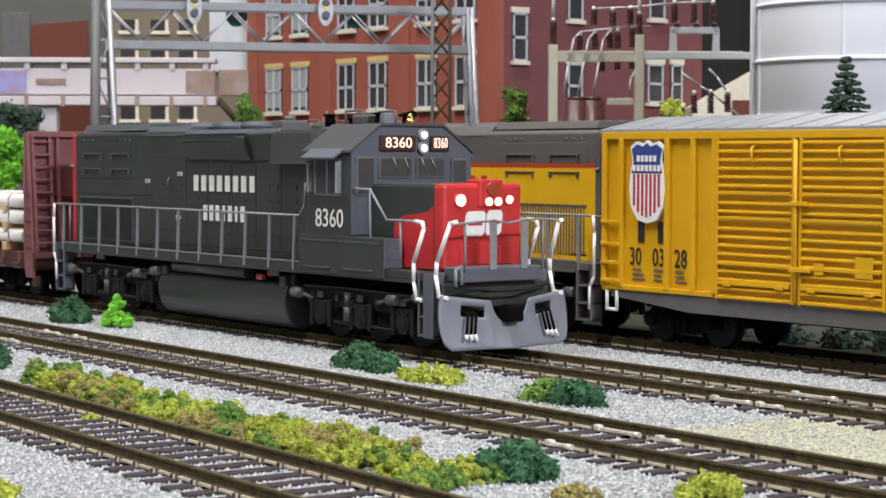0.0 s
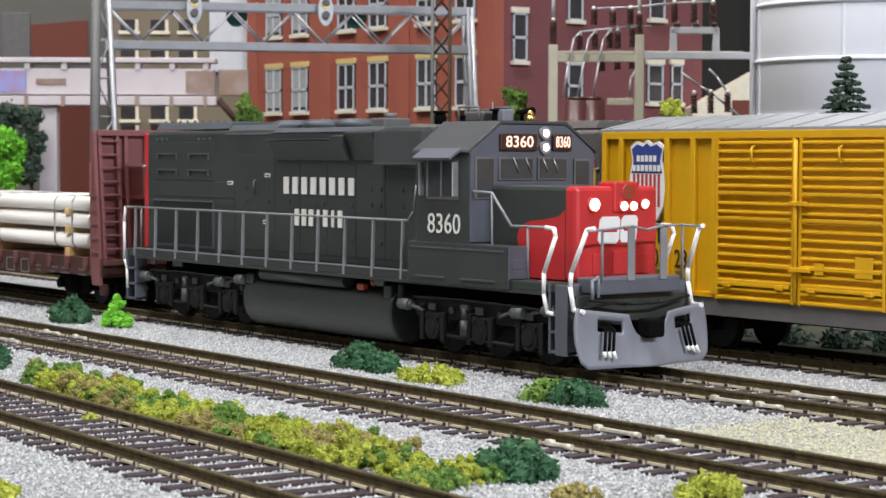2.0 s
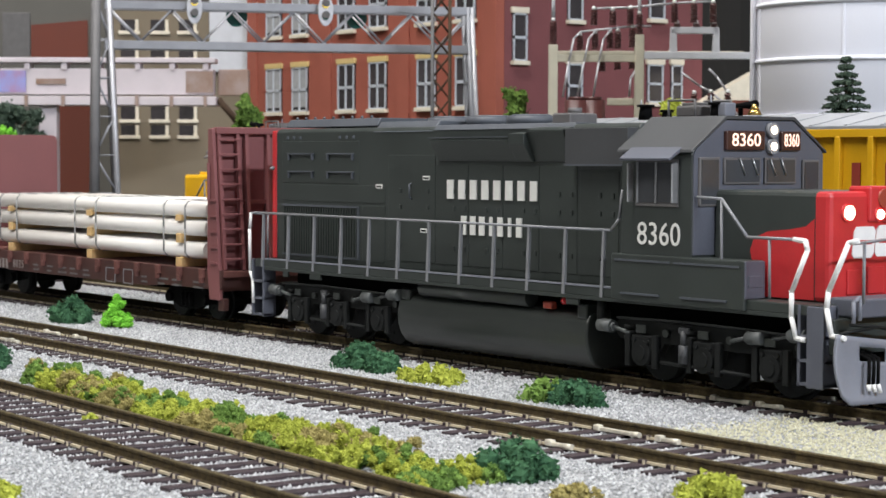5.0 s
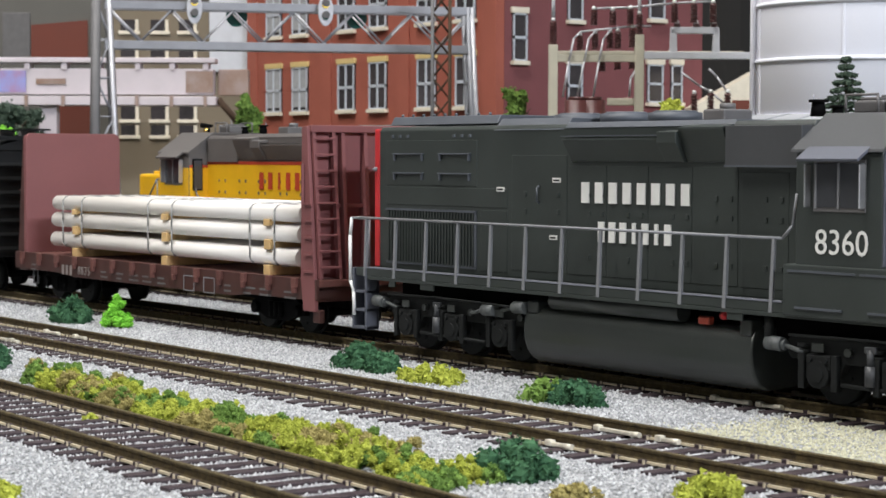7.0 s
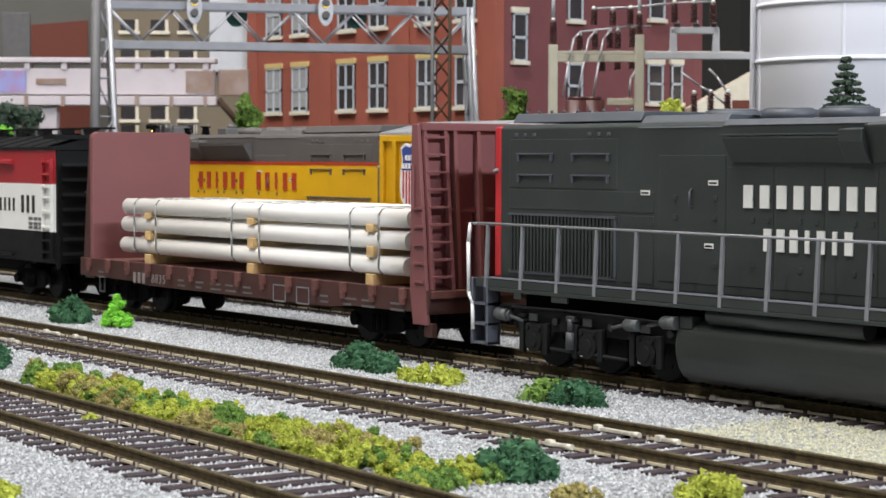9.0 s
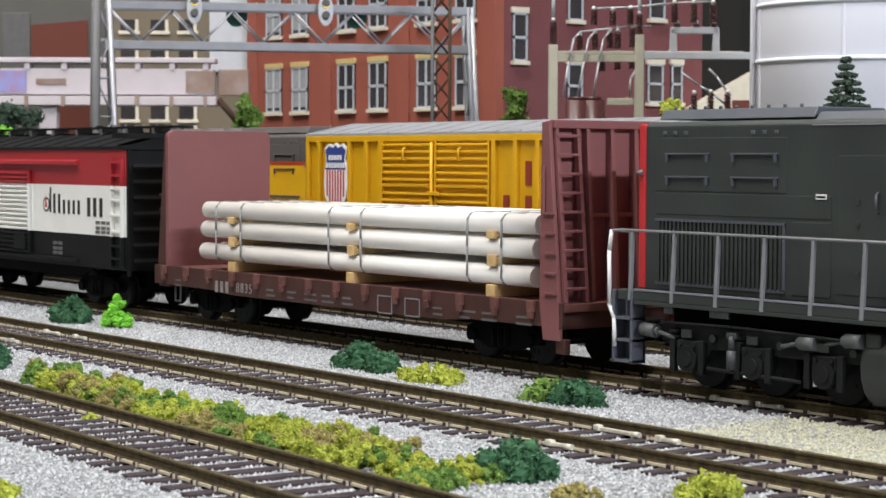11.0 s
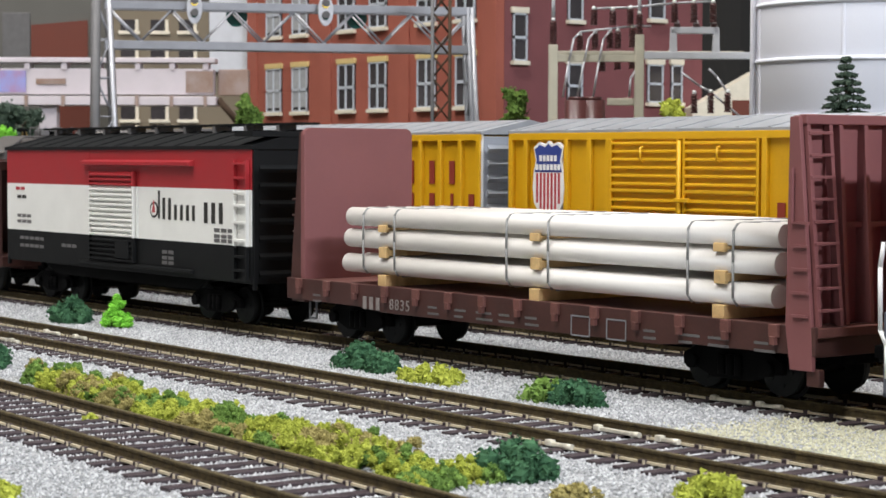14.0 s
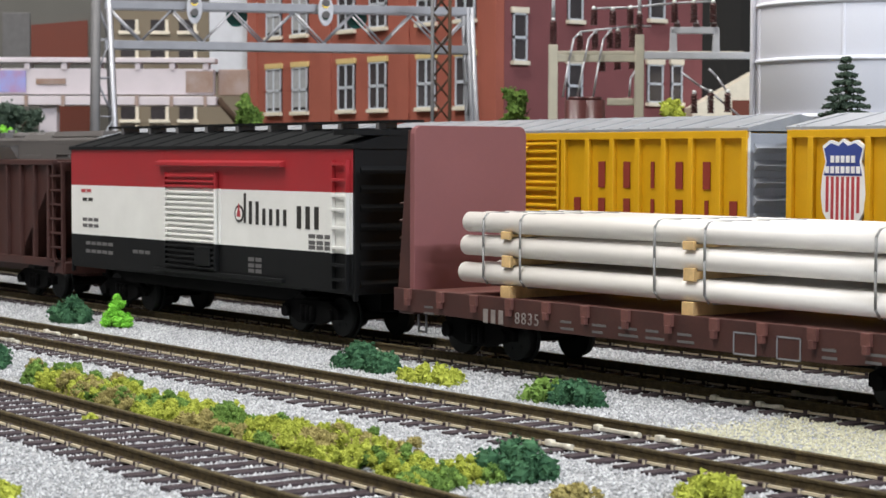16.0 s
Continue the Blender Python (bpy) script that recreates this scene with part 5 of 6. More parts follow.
        for k in range(7):
            a = -5.6 + k * 1.72
            zb = -10.2 + 0.10 * (a + 0.4) ** 2
            bm = B()
            box(bm, cx + (a - 0.1) * 0.84, cx + (a + 0.85) * 0.84, s * 17.35 - 0.06, s * 17.35 + 0.1, cz + zb, cz + 0.2)
            part("shield_stripe", bm, M["shield_red"], sh, "red stripe")
        for z0, n in ((3.2, 5), (0.9, 7)):
            for k in range(n):
                bm = B()
                a = (k - n / 2 + 0.5) * 1.45
                box(bm, cx + a - 0.5, cx + a + 0.5, s * 17.5 - 0.05, s * 17.5 + 0.08, cz + z0, cz + z0 + 1.5)
                part("shield_bar", bm, M["white"], sh)
        # reporting marks and number
        for u in (13.4, 20.4):
            bm = B()
            plain_bar(bm, u, 24.2, 29.4, 2.2, s * 16.02, 0.08)
            part("mark_bar", bm, M["black_letter"], bc, "black reporting mark bar")
        for txt, u in (("30", 11.4), ("03", 19.6), ("28", 27.2)):
            numbers(txt, 6.2, u, s * 16.08, 20.6, M["black_letter"], bc, sx=0.72, facing=-1 if s < 0 else 1)
        bm = B()
        rnd = random.Random(8)
        for z in (17.4, 16.2, 15.0):
            for u in (10.5, 18.0, 25.5):
                box(bm, u, u + rnd.uniform(2.5, 4.5), s * 16.1 - 0.05, s * 16.1 + 0.05, z, z + 0.5)
        tagged(part("stencil_line", bm, M["sill_grey"], bc, "small unreadable stencil bars"), kind="stuff")
        # large name bars, one to a bay
        bays = [96.3, 105.5, 114.7, 123.9, 133.1, 142.3, 151.0]
        for row, z0, idx in ((0, 37.4, (1, 2, 3, 4, 5)), (1, 28.4, (0, 1, 2, 3, 4, 5, 6))):
            for i in idx:
                u = bays[i]
                bm = B()
                w = 1.2 if (row, i) in ((0, 3), (1, 3), (1, 5)) else 2.4
                plain_bar(bm, u, z0, z0 + 6.4, w, s * 16.1, 0.1)
                part("name_bar", bm, M["maroon_letter"], bc, "dark red name bars")
    # silver ends and roof
    for e, xx in ((-1, 0.6), (1, Lc - 0.6)):
        bm = B()
        box(bm, xx - 0.5, xx + 0.5, -15.6, 15.6, 12, 50.4, 0.1)
        end = part("end_panel", bm, M["silver_end"], bc, "silver corrugated end")
        for k in range(9):
            z = 15 + k * 4.0
            bm = B()
            prism(bm, [(xx + e * 0.4, z - 1.3), (xx + e * 1.5, z), (xx + e * 0.4, z + 1.3)], "y", -14.6, 14.6)
            part("end_rib", bm, M["silver_end"], end)
        for y in (-16.2, 16.2):
            bm = B()
            box(bm, xx - 0.6, xx + 0.6, y - 0.4, y + 0.4, 12, 51)
            part("corner_post", bm, M["white"] if e > 0 else M["yellow"], bc)
    bm = B()
    prism(bm, [(-17.0, 50.9), (-17.0, 51.7), (0, 55.0), (17.0, 51.7), (17.0, 50.9)], "x", -0.5, Lc + 0.5, 0.1)
    part("roof", bm, M["silver"], bc, "galvanised silver roof")
    for k in range(16):
        x = 3 + k * 10
        bm = B()
        for s in (-1, 1):
            prism(bm, [(s * 16.8, 51.6), (s * 16.8, 52.0), (s * 0.5, 55.1), (s * 0.5, 54.7)], "x", x - 0.5, x + 0.5)
        part("roof_rib", bm, M["silver"], bc)
    bm = B()
    box(bm, 8, Lc - 8, -4, 4, 6.5, 11.6, 0.3)
    part("underframe", bm, M["black"], bc)
    coupler(bc, Lc, 1)
    coupler(bc, 0, -1)
    four_wheel_truck(bc, 24, "up", M["black"])
    four_wheel_truck(bc, Lc - 24, "up", M["black"])
    return bc


# one dark grey livery; cab_front, step and roof greys have light painted in
SP = dict(frame=M["sp_grey"], hood=M["sp_grey"], rear=M["sp_red"], roof=M["sp_roof_lit"], grille=M["sp_roof_lit"], cab_side=M["sp_grey"], cab_front=M["sp_lit"], nose=M["sp_red"], step=M["sp_lit"], filter=M["filter_grey"], slat=M["sp_grey"])
UPC = dict(frame=M["up_grey"], hood=M["up_grey"], short=M["yellow2"], band=M["yellow2"], rear=M["up_grey"], roof=M["up_grey"], grille=M["up_grey"], cab_side=M["up_grey"], cab_front=M["up_grey"], cab_band=M["yellow2"], nose=M["yellow2"], step=M["up_grey"])
loco = locomotive("freight_locomotive", "dark grey and scarlet six-axle diesel with lit headlights", SP, "sp", True)
flat = flatcar()
load = pipe_load()
wax = wax_boxcar()
hop = hopper()
yloco = locomotive("yellow_locomotive", "yellow and grey six-axle diesel with red stripe", UPC, "up", False)
ybox = yellow_boxcar()
ybox2 = copy_thing(ybox, Matrix.Identity(4))
ybox3 = copy_thing(ybox, Matrix.Identity(4))
for o in (ybox2, ybox3):
    for c_ in o.children:
        if c_.name.startswith("wheelset"):
            WHEELS.append((c_, c_.location.x / MM, 4.9, "up"))


# ---- background scenery; TURN is the direction in which most of it faces ----
TURN = 53.25


def facing(name, label, category, x, y, turn=TURN, kind=""):
    ob = tagged(thing(name, label, category, x, y, GROUND_Z), kind=kind)
    ob.rotation_euler = (0, 0, radians(turn))
    return ob


G = -GROUND_Z  # heights below are over the rail; parts stand G lower in their thing


def up(bm):
    bm.transform(Matrix.Translation((0, 0, G)))
    return bm


def signal_bridge():
    br = facing("signal_bridge", "grey steel signal bridge with lattice truss and towers", "signal bridge", -369.3, 95.5, TURN + 12)
    span = 154.6
    top0, top1, bot0, bot1 = 109.9, 106.5, 93.3, 89.8
    for y in (0, 9):
        bm = B()
        box(bm, -2, span + 2, y - 0.9, y + 0.9, bot1, bot0, 0.2)
        part("bottom_chord", up(bm), M["galv"], br)
        bm = B()
        box(bm, -2, span + 2, y - 0.9, y + 0.9, top1, top0, 0.2)
        part("top_chord", up(bm), M["galv"], br)
        n = 12
        for k in range(n):
            a, b = span * k / n, span * (k + 1) / n
            bm = B()
            if k % 2:
                bar(bm, (a, y, bot0), (b, y, top1), 0.8)
            else:
                bar(bm, (a, y, top1), (b, y, bot0), 0.8)
            # every third diagonal gets the glint grey
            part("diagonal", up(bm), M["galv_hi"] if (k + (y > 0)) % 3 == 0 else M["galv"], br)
    for k in range(13):
        bm = B()
        x = span * k / 12
        bar(bm, (x, 0, bot1 + 0.6), (x, 9, bot1 + 0.6), 0.7)
        part("cross_tie", up(bm), M["galv"], br)
    # lattice towers: four spreading legs with bracing
    for x, s in ((0, -1), (span, 1)):
        legs = []
        for dx0, dy0, hi in ((-1, -1, 0), (1, -1, 1), (-1, 1, 0), (1, 1, 0)):
            foot = (x + dx0 * 5.6 - 1.5, 4.5 + dy0 * 9.0, -G) if s < 0 else (x + dx0 * 0.9 + 4.6, 4.5 + dy0 * 5.0, -G)
            head = (x + dx0 * 2.6 - 3.0, 4.5 + dy0 * 4.5, top0) if s < 0 else (x + dx0 * 0.9 - 0.6, 4.5 + dy0 * 4.5, top0)
            legs.append((foot, head))
            bm = B()
            cyl(bm, foot, head, 1.25 if hi or s > 0 else 1.9, 8, 1.1 if hi or s > 0 else 1.9)
            # light on one leg and shade on the left tower's others are coloured in
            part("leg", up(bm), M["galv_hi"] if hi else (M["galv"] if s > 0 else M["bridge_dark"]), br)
        n = 7
        for (f0, h0), (f1, h1) in ((legs[0], legs[1]), (legs[1], legs[3]), (legs[0], legs[2]), (legs[2], legs[3])):
            for k in range(n):
                a = Vector(f0).lerp(Vector(h0), k / n)
                b = Vector(f1).lerp(Vector(h1), (k + 1) / n)
                c2 = Vector(f1).lerp(Vector(h1), k / n)
                bm = B()
                bar(bm, a, b, 0.55) if k % 2 else bar(bm, c2, Vector(f0).lerp(Vector(h0), (k + 1) / n), 0.55)
                bar(bm, a, c2, 0.5)
                part("brace", up(bm), M["galv"], br)
    # signal heads: oval targets with two lamps, and round ones seen from behind
    for x in (34.8, 90.4):
        bm = B()
        zc = 107.0
        pts = [(x + 3.3 * math.cos(a), zc + 6.6 * math.sin(a)) for a in [2 * math.pi * k / 20 for k in range(20)]]
        prism(bm, pts, "y", -4.2, -3.2, 0.2)
        hd = part("signal_head", up(bm), M["galv_hi"], br, "grey oval signal target")
        for dz, m_ in ((2.4, "amber_lens"), (-2.6, "green_lens")):
            bm = B()
            cyl(bm, (x, -5.0, zc + dz), (x, -4.0, zc + dz), 1.35, 14)
            part("lens", up(bm), M[m_], hd)
            bm = B()
            cyl(bm, (x, -5.8, zc + dz + 0.7), (x, -4.0, zc + dz + 0.9), 1.6, 14)
            part("hood", up(bm), M["sill_grey"], hd)
        bm = B()
        bar(bm, (x, -3.4, zc), (x, 0, zc), 0.9)
        part("bracket", up(bm), M["galv"], hd)
    for x in (54.1, 106.2):
        bm = B()
        zc = 105.1
        cyl(bm, (x, 11, zc), (x, 12.2, zc), 4.6, 20)
        cyl(bm, (x, 10.2, zc + 1.6), (x, 11, zc + 1.6), 1.2, 12)
        part("signal_disc", up(bm), M["green_lens"], br, "dark green round signal back")
    return br


signal_bridge()


def utility_tower():
    """Dark lattice mast behind the bridge."""
    tw = facing("lattice_mast", "dark brown lattice mast behind the signal bridge", "mast", -282.5, 203.4)
    w = 3.6
    for dx0 in (-w, w):
        for dy0 in (-w, w):
            bm = B()
            bar(bm, (dx0, dy0, 0), (dx0, dy0, 125), 1.5)
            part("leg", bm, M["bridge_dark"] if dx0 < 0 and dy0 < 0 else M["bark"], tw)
    for k in range(14):
        for dy0 in (-w, w):
            bm = B()
            bar(bm, (-w, dy0, k * 9), (w, dy0, k * 9 + 9), 0.6)
            bar(bm, (w, dy0, k * 9), (-w, dy0, k * 9 + 9), 0.6)
            part("brace", bm, M["bark"], tw)
    return tw


utility_tower()


# ---- brick building: street front along the tracks, side wall across them ----
def sash_window(parent, bm_to, w, h, lintel, pale, mullion=True):
    """Parts of one window; bm_to turns local (across, out, up) into place."""
    def p(name, bm, m_, par, label=""):
        bm.transform(bm_to)
        return part(name, bm, m_, par, label)
    b = B()
    box(b, -w / 2, w / 2, -0.3, 1.2, 0, h)
    win = p("window", b, M["pane"], parent)
    for x0, x1, z0, z1 in ((-w / 2, -w / 2 + 0.8, 0, h), (w / 2 - 0.8, w / 2, 0, h), *(((-0.55, 0.55, 0, h),) if mullion else ()), (-w / 2, w / 2, h * 0.46, h * 0.52), (-w / 2, w / 2, h - 0.7, h), (-w / 2, w / 2, 0, 0.7)):
        b = B()
        box(b, x0, x1, -0.9, 0.1, z0, z1)
        p("sash_bar", b, M["sash"], win)
    if pale:
        b = B()
        box(b, -w / 2 + 0.9, w / 2 - 0.9, -0.45, -0.32, h * 0.1, h * 0.95)
        p("curtain", b, M["curtain"], win)
    b = B()
    box(b, -w / 2 - 0.9, w / 2 + 0.9, -2.0, 0.5, -2.0, 0.0, 0.2)
    p("window_sill", b, M["sill"], win)
    b = B()
    box(b, -w / 2 - 1.0, w / 2 + 1.0, -1.1, 0.5, h, h + 2.9, 0.2)
    p("lintel", b, M[lintel], win)


def brick_building():
    bd = thing("brick_building", "red brick town building with tall sash windows", "building", 0, 0, GROUND_Z)
    x0, x1, y0, y1, top = -580.2, -354.3, 290.0, 424.0, 200.0
    bm = B()
    box(bm, x0, x1, y0, y0 + 4, 0, top)
    part("front_wall", bm, M["brick"], bd)
    bm = B()
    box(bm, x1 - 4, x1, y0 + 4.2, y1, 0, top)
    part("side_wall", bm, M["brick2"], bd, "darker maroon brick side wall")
    bm = B()
    box(bm, x0, x1 - 4.2, y1 - 4, y1, 0, top)
    box(bm, x0, x0 + 4, y0 + 4.2, y1 - 4.2, 0, top)
    part("rear_wall", bm, M["brick"], bd)
    bm = B()
    box(bm, x0 - 2, x1 + 2, y0 - 2, y1 + 2, top, top + 4)
    part("roof", bm, M["concrete"], bd)
    # shallow brick piers between the window pairs
    for xa in (-501.0, -430.0, -359.5, -576.5):
        bm = B()
        box(bm, xa - 5, xa + 5 if xa < x1 - 6 else x1, y0 - 1.0, y0 - 0.01, 0, top, 0.2)
        part("pier", bm, M["brick"], bd)
    # brick courses, alternately proud by a hair
    bm = B()
    z = 3.0
    while z < top:
        box(bm, x0, x1, y0 - 0.05, y0 - 0.005, z, z + 0.75)
        z += 1.5
    tagged(part("brick_course", bm, M["brick"], bd), kind="stuff")
    bm = B()
    z = 3.0
    while z < top:
        box(bm, x1 + 0.005, x1 + 0.05, y0 + 4.2, y1, z, z + 0.75)
        z += 1.5
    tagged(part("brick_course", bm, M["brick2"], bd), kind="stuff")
    z_sill, z_lint, z_next = 69.6 + G, 93.6 + G, 111.4 + G
    step = z_next - z_sill
    for xa, pale in ((-553.0, 1), (-526.2, 1), (-481.0, 0), (-452.0, 0), (-409.8, 0), (-378.1, 0)):
        for k in (-1, 0, 1):
            sash_window(bd, pose(xa, y0 - 0.6, z_sill + k * step), 15.2, z_lint - z_sill, "lintel", pale)
    side = pose(0, 0, 0, 0, 0, 90)
    for ya, za, w, h in ((302.9, 90.9, 8.6, 22.5),
                         (337.5, 111.7, 9.4, 24.0),
                         (337.5, 69.5, 9.4, 21.0),
                         (391.4, 114.7, 10.5, 22.0),
                         (390.6, 72.8, 10.5, 19.0),
                         (405.4, 73.1, 7.5, 19.0)):
        sash_window(bd, pose(x1 + 0.6, ya, za + G) @ side, w, h, "sill", 0, False)
    return bd


brick_building()


def silo():
    si = facing("storage_silo", "pale silver steel silo with raised hoops", "silo", -57.2, 203.8)
    R = 33.7
    h = 190.0
    bm = B()
    cyl(bm, (0, 0, 0), (0, 0, h), R, 96)
    part("shell", bm, M["silo"], si)
    step = 17.7
    z = 75.5 + G - 4 * step
    k = 0
    while z < h:
        bm = B()
        n = 96
        prof = [(R - 0.2, -0.7), (R + 0.7, -0.5), (R + 0.9, 0.1), (R + 0.3, 0.7), (R - 0.2, 0.8)]
        rings = [[bm.verts.new((r * math.cos(2 * math.pi * i / n), r * math.sin(2 * math.pi * i / n), z + dz)) for r, dz in prof] for i in range(n)]
        for i in range(n):
            for j in range(4):
                bm.faces.new((rings[i][j], rings[(i + 1) % n][j], rings[(i + 1) % n][j + 1], rings[i][j + 1])).smooth = True
        part("hoop", bm, M["silo"], si)
        a0 = math.radians(-90) - 0.36 + (k % 2) * 0.02
        for a in [a0 + i * math.pi / 3 for i in range(6)]:
            bm = B()
            box(bm, -0.5, 0.5, R - 0.1, R + 0.35, z + 0.5, z + step - 0.6, 0.1)
            bm.transform(Matrix.Rotation(a - math.pi / 2, 4, "Z"))
            part("seam", bm, M["silo"], si)
        z += step
        k += 1
    bm = B()
    cyl(bm, (0, 0, h), (0, 0, h + 16), R + 1, 96, 4)
    part("cone_roof", bm, M["silo"], si)
    # pipe up the edge
    bm = B()
    cyl(bm, (-R - 1.2, -2, 0), (-R - 1.2, -2, h), 0.9, 8)
    part("downpipe", bm, M["silo"], si)
    return si


silo()


def substation():
    ss = facing("substation_frame", "cream and grey substation frame with brown insulators", "substation", -193.2, 189.1)
    def post(x, z1, w, m_):
        bm = B()
        box(bm, x - w, x + w, -w, w, 0, z1 + G, 0.3)
        part("post", bm, M[m_], ss)
    post(0, 87.0, 1.7, "cream")
    post(32.2, 90.8, 1.7, "cream")
    post(33.0, 90.8, 0.5, "sub_grey")
    post(93.6, 84.9, 1.7, "sub_grey")
    for x0, x1, z0, z1, m_, y in ((0, 32.2, 80.6, 83.2, "cream", 0), (32.2, 93.6, 81.7, 84.4, "sub_grey", 0), (0, 74.5, 84.4, 85.9, "cream", 22), (20.5, 31.1, 64.5, 67.1, "cream", 2)):
        bm = B()
        box(bm, x0, x1, y - 1.2, y + 1.2, z0, z1, 0.2)
        part("beam", up(bm), M[m_], ss)
    for a in (44.9, 60.8):
        bm = B()
        prism(bm, [(a - 1.3, 84.4), (a + 1.3, 84.4), (a + 1.1, 93.3), (a - 1.1, 93.3)], "y", -1.2, 1.2)
        part("frame_leg", up(bm), M["sub_grey"], ss)
    bm = B()
    box(bm, 44.0, 61.8, -1.2, 1.2, 91.2, 93.7, 0.2)
    part("frame_top", up(bm), M["sub_grey"], ss)
    def insulator(x, z0, z1, y=0.0, cap=True):
        bm = B()
        n = max(3, int(abs(z1 - z0) / 1.1))
        for k in range(n):
            za, zb = z0 + (z1 - z0) * k / n, z0 + (z1 - z0) * (k + 0.8) / n
            cyl(bm, (x, y, za), (x, y, zb), 1.5, 10, 1.05)
        cyl(bm, (x, y, z0), (x, y, z1), 0.8, 8)
        i_ = part("insulator", up(bm), M["insul"], ss, "dark brown ribbed insulator")
        if cap:
            bm = B()
            cyl(bm, (x, y, z1), (x, y, z1 + 1.3), 1.0, 10, 0.6)
            part("cap", up(bm), M["white"], i_)
    for x, a, b in ((10.0, 84.9, 90.4), (15.7, 85.3, 91.2), (21.2, 85.7, 91.6), (24.1, 85.7, 92.0), (29.6, 86.1, 93.3), (15.2, 94.4, 100.1), (22.2, 94.4, 99.7), (28.8, 94.8, 100.3), (0, 87.0, 95.9), (32.2, 90.8, 98.4),
                    (46.2, 93.7, 95.0), (53.4, 93.7, 95.0), (60.1, 93.7, 95.0), (45.3, 95.4, 102.6), (52.5, 95.4, 102.6), (59.7, 95.4, 102.6),
                    (18.4, 77.2, 80.6), (24.1, 77.7, 80.6), (29.6, 78.1, 81.0), (52.9, 61.6, 68.8), (59.1, 61.6, 69.2), (65.4, 62.0, 69.2)):
        insulator(x, a, b)
    for pts in ([(15.2, 0, 100.5), (22.2, 0, 100.7), (28.8, 0, 100.9), (44.9, 0, 102.6), (60.1, 0, 103.3)],
                [(3.6, -3, 67.5), (5.7, -3, 80.6), (7.6, -2, 89.1), (10.2, -1, 91.8), (29.6, 0, 94.0), (36.4, 0, 94.0)],
                [(8.9, -3, 67.5), (11.4, -3, 80.6), (13.1, -2, 89.1), (15.7, -1, 92.0)],
                [(14.8, -3, 67.5), (16.9, -3, 80.6), (18.6, -2, 89.1), (21.6, -1, 92.5)],
                [(28.4, -2, 67.9), (28.8, -2, 74.3), (30.5, -1, 77.2)],
                [(48.1, 0, 76.8), (55.1, 0, 71.7), (59.1, 0, 69.4)],
                [(58.4, 0, 78.1), (61.4, 0, 75.1), (65.4, 0, 69.4)],
                [(59.1, 0, 69.4), (66.1, 2, 64.1), (70.3, 3, 60.7)]):
        bm = B()
        tube(bm, pts, 0.42, 6)
        part("busbar", up(bm), M["galv_hi"], ss)
    for x, m_ in ((0, "sub_grey"), (32.2, "sub_grey")):
        bm = B()
        cyl(bm, (x, 0, 95.9), (x, 0, 110.2), 0.7, 8)
        part("mast", up(bm), M[m_], ss)
    for x in (8.9, 14.8):
        bm = B()
        cyl(bm, (x, -2, -G), (x, -2, 66.2), 4.6, 16)
        cyl(bm, (x, -2, 66.2), (x, -2, 67.5), 3.4, 16)
        part("transformer", up(bm), M["insul"], ss)
    return ss


substation()


def gable_shed():
    sh = facing("gable_shed", "pale cream shed with sloping roof beside black cloth", "shed", -316.1, 409.5)
    bm = B()
    prism(bm, [(-21.0, 0), (-21.0, 70.1 + G), (12.6, 89.1 + G), (50.3, 70.1 + G), (50.3, 0)], "y", 0, 40, 0.2)
    part("gable_wall", bm, M["sill"], sh)
    bm = B()
    box(bm, -1.4, 8.4, -0.6, 0.6, 0, 73.5 + G)
    part("doorway", bm, M["redwall"], sh)
    return sh


gable_shed()


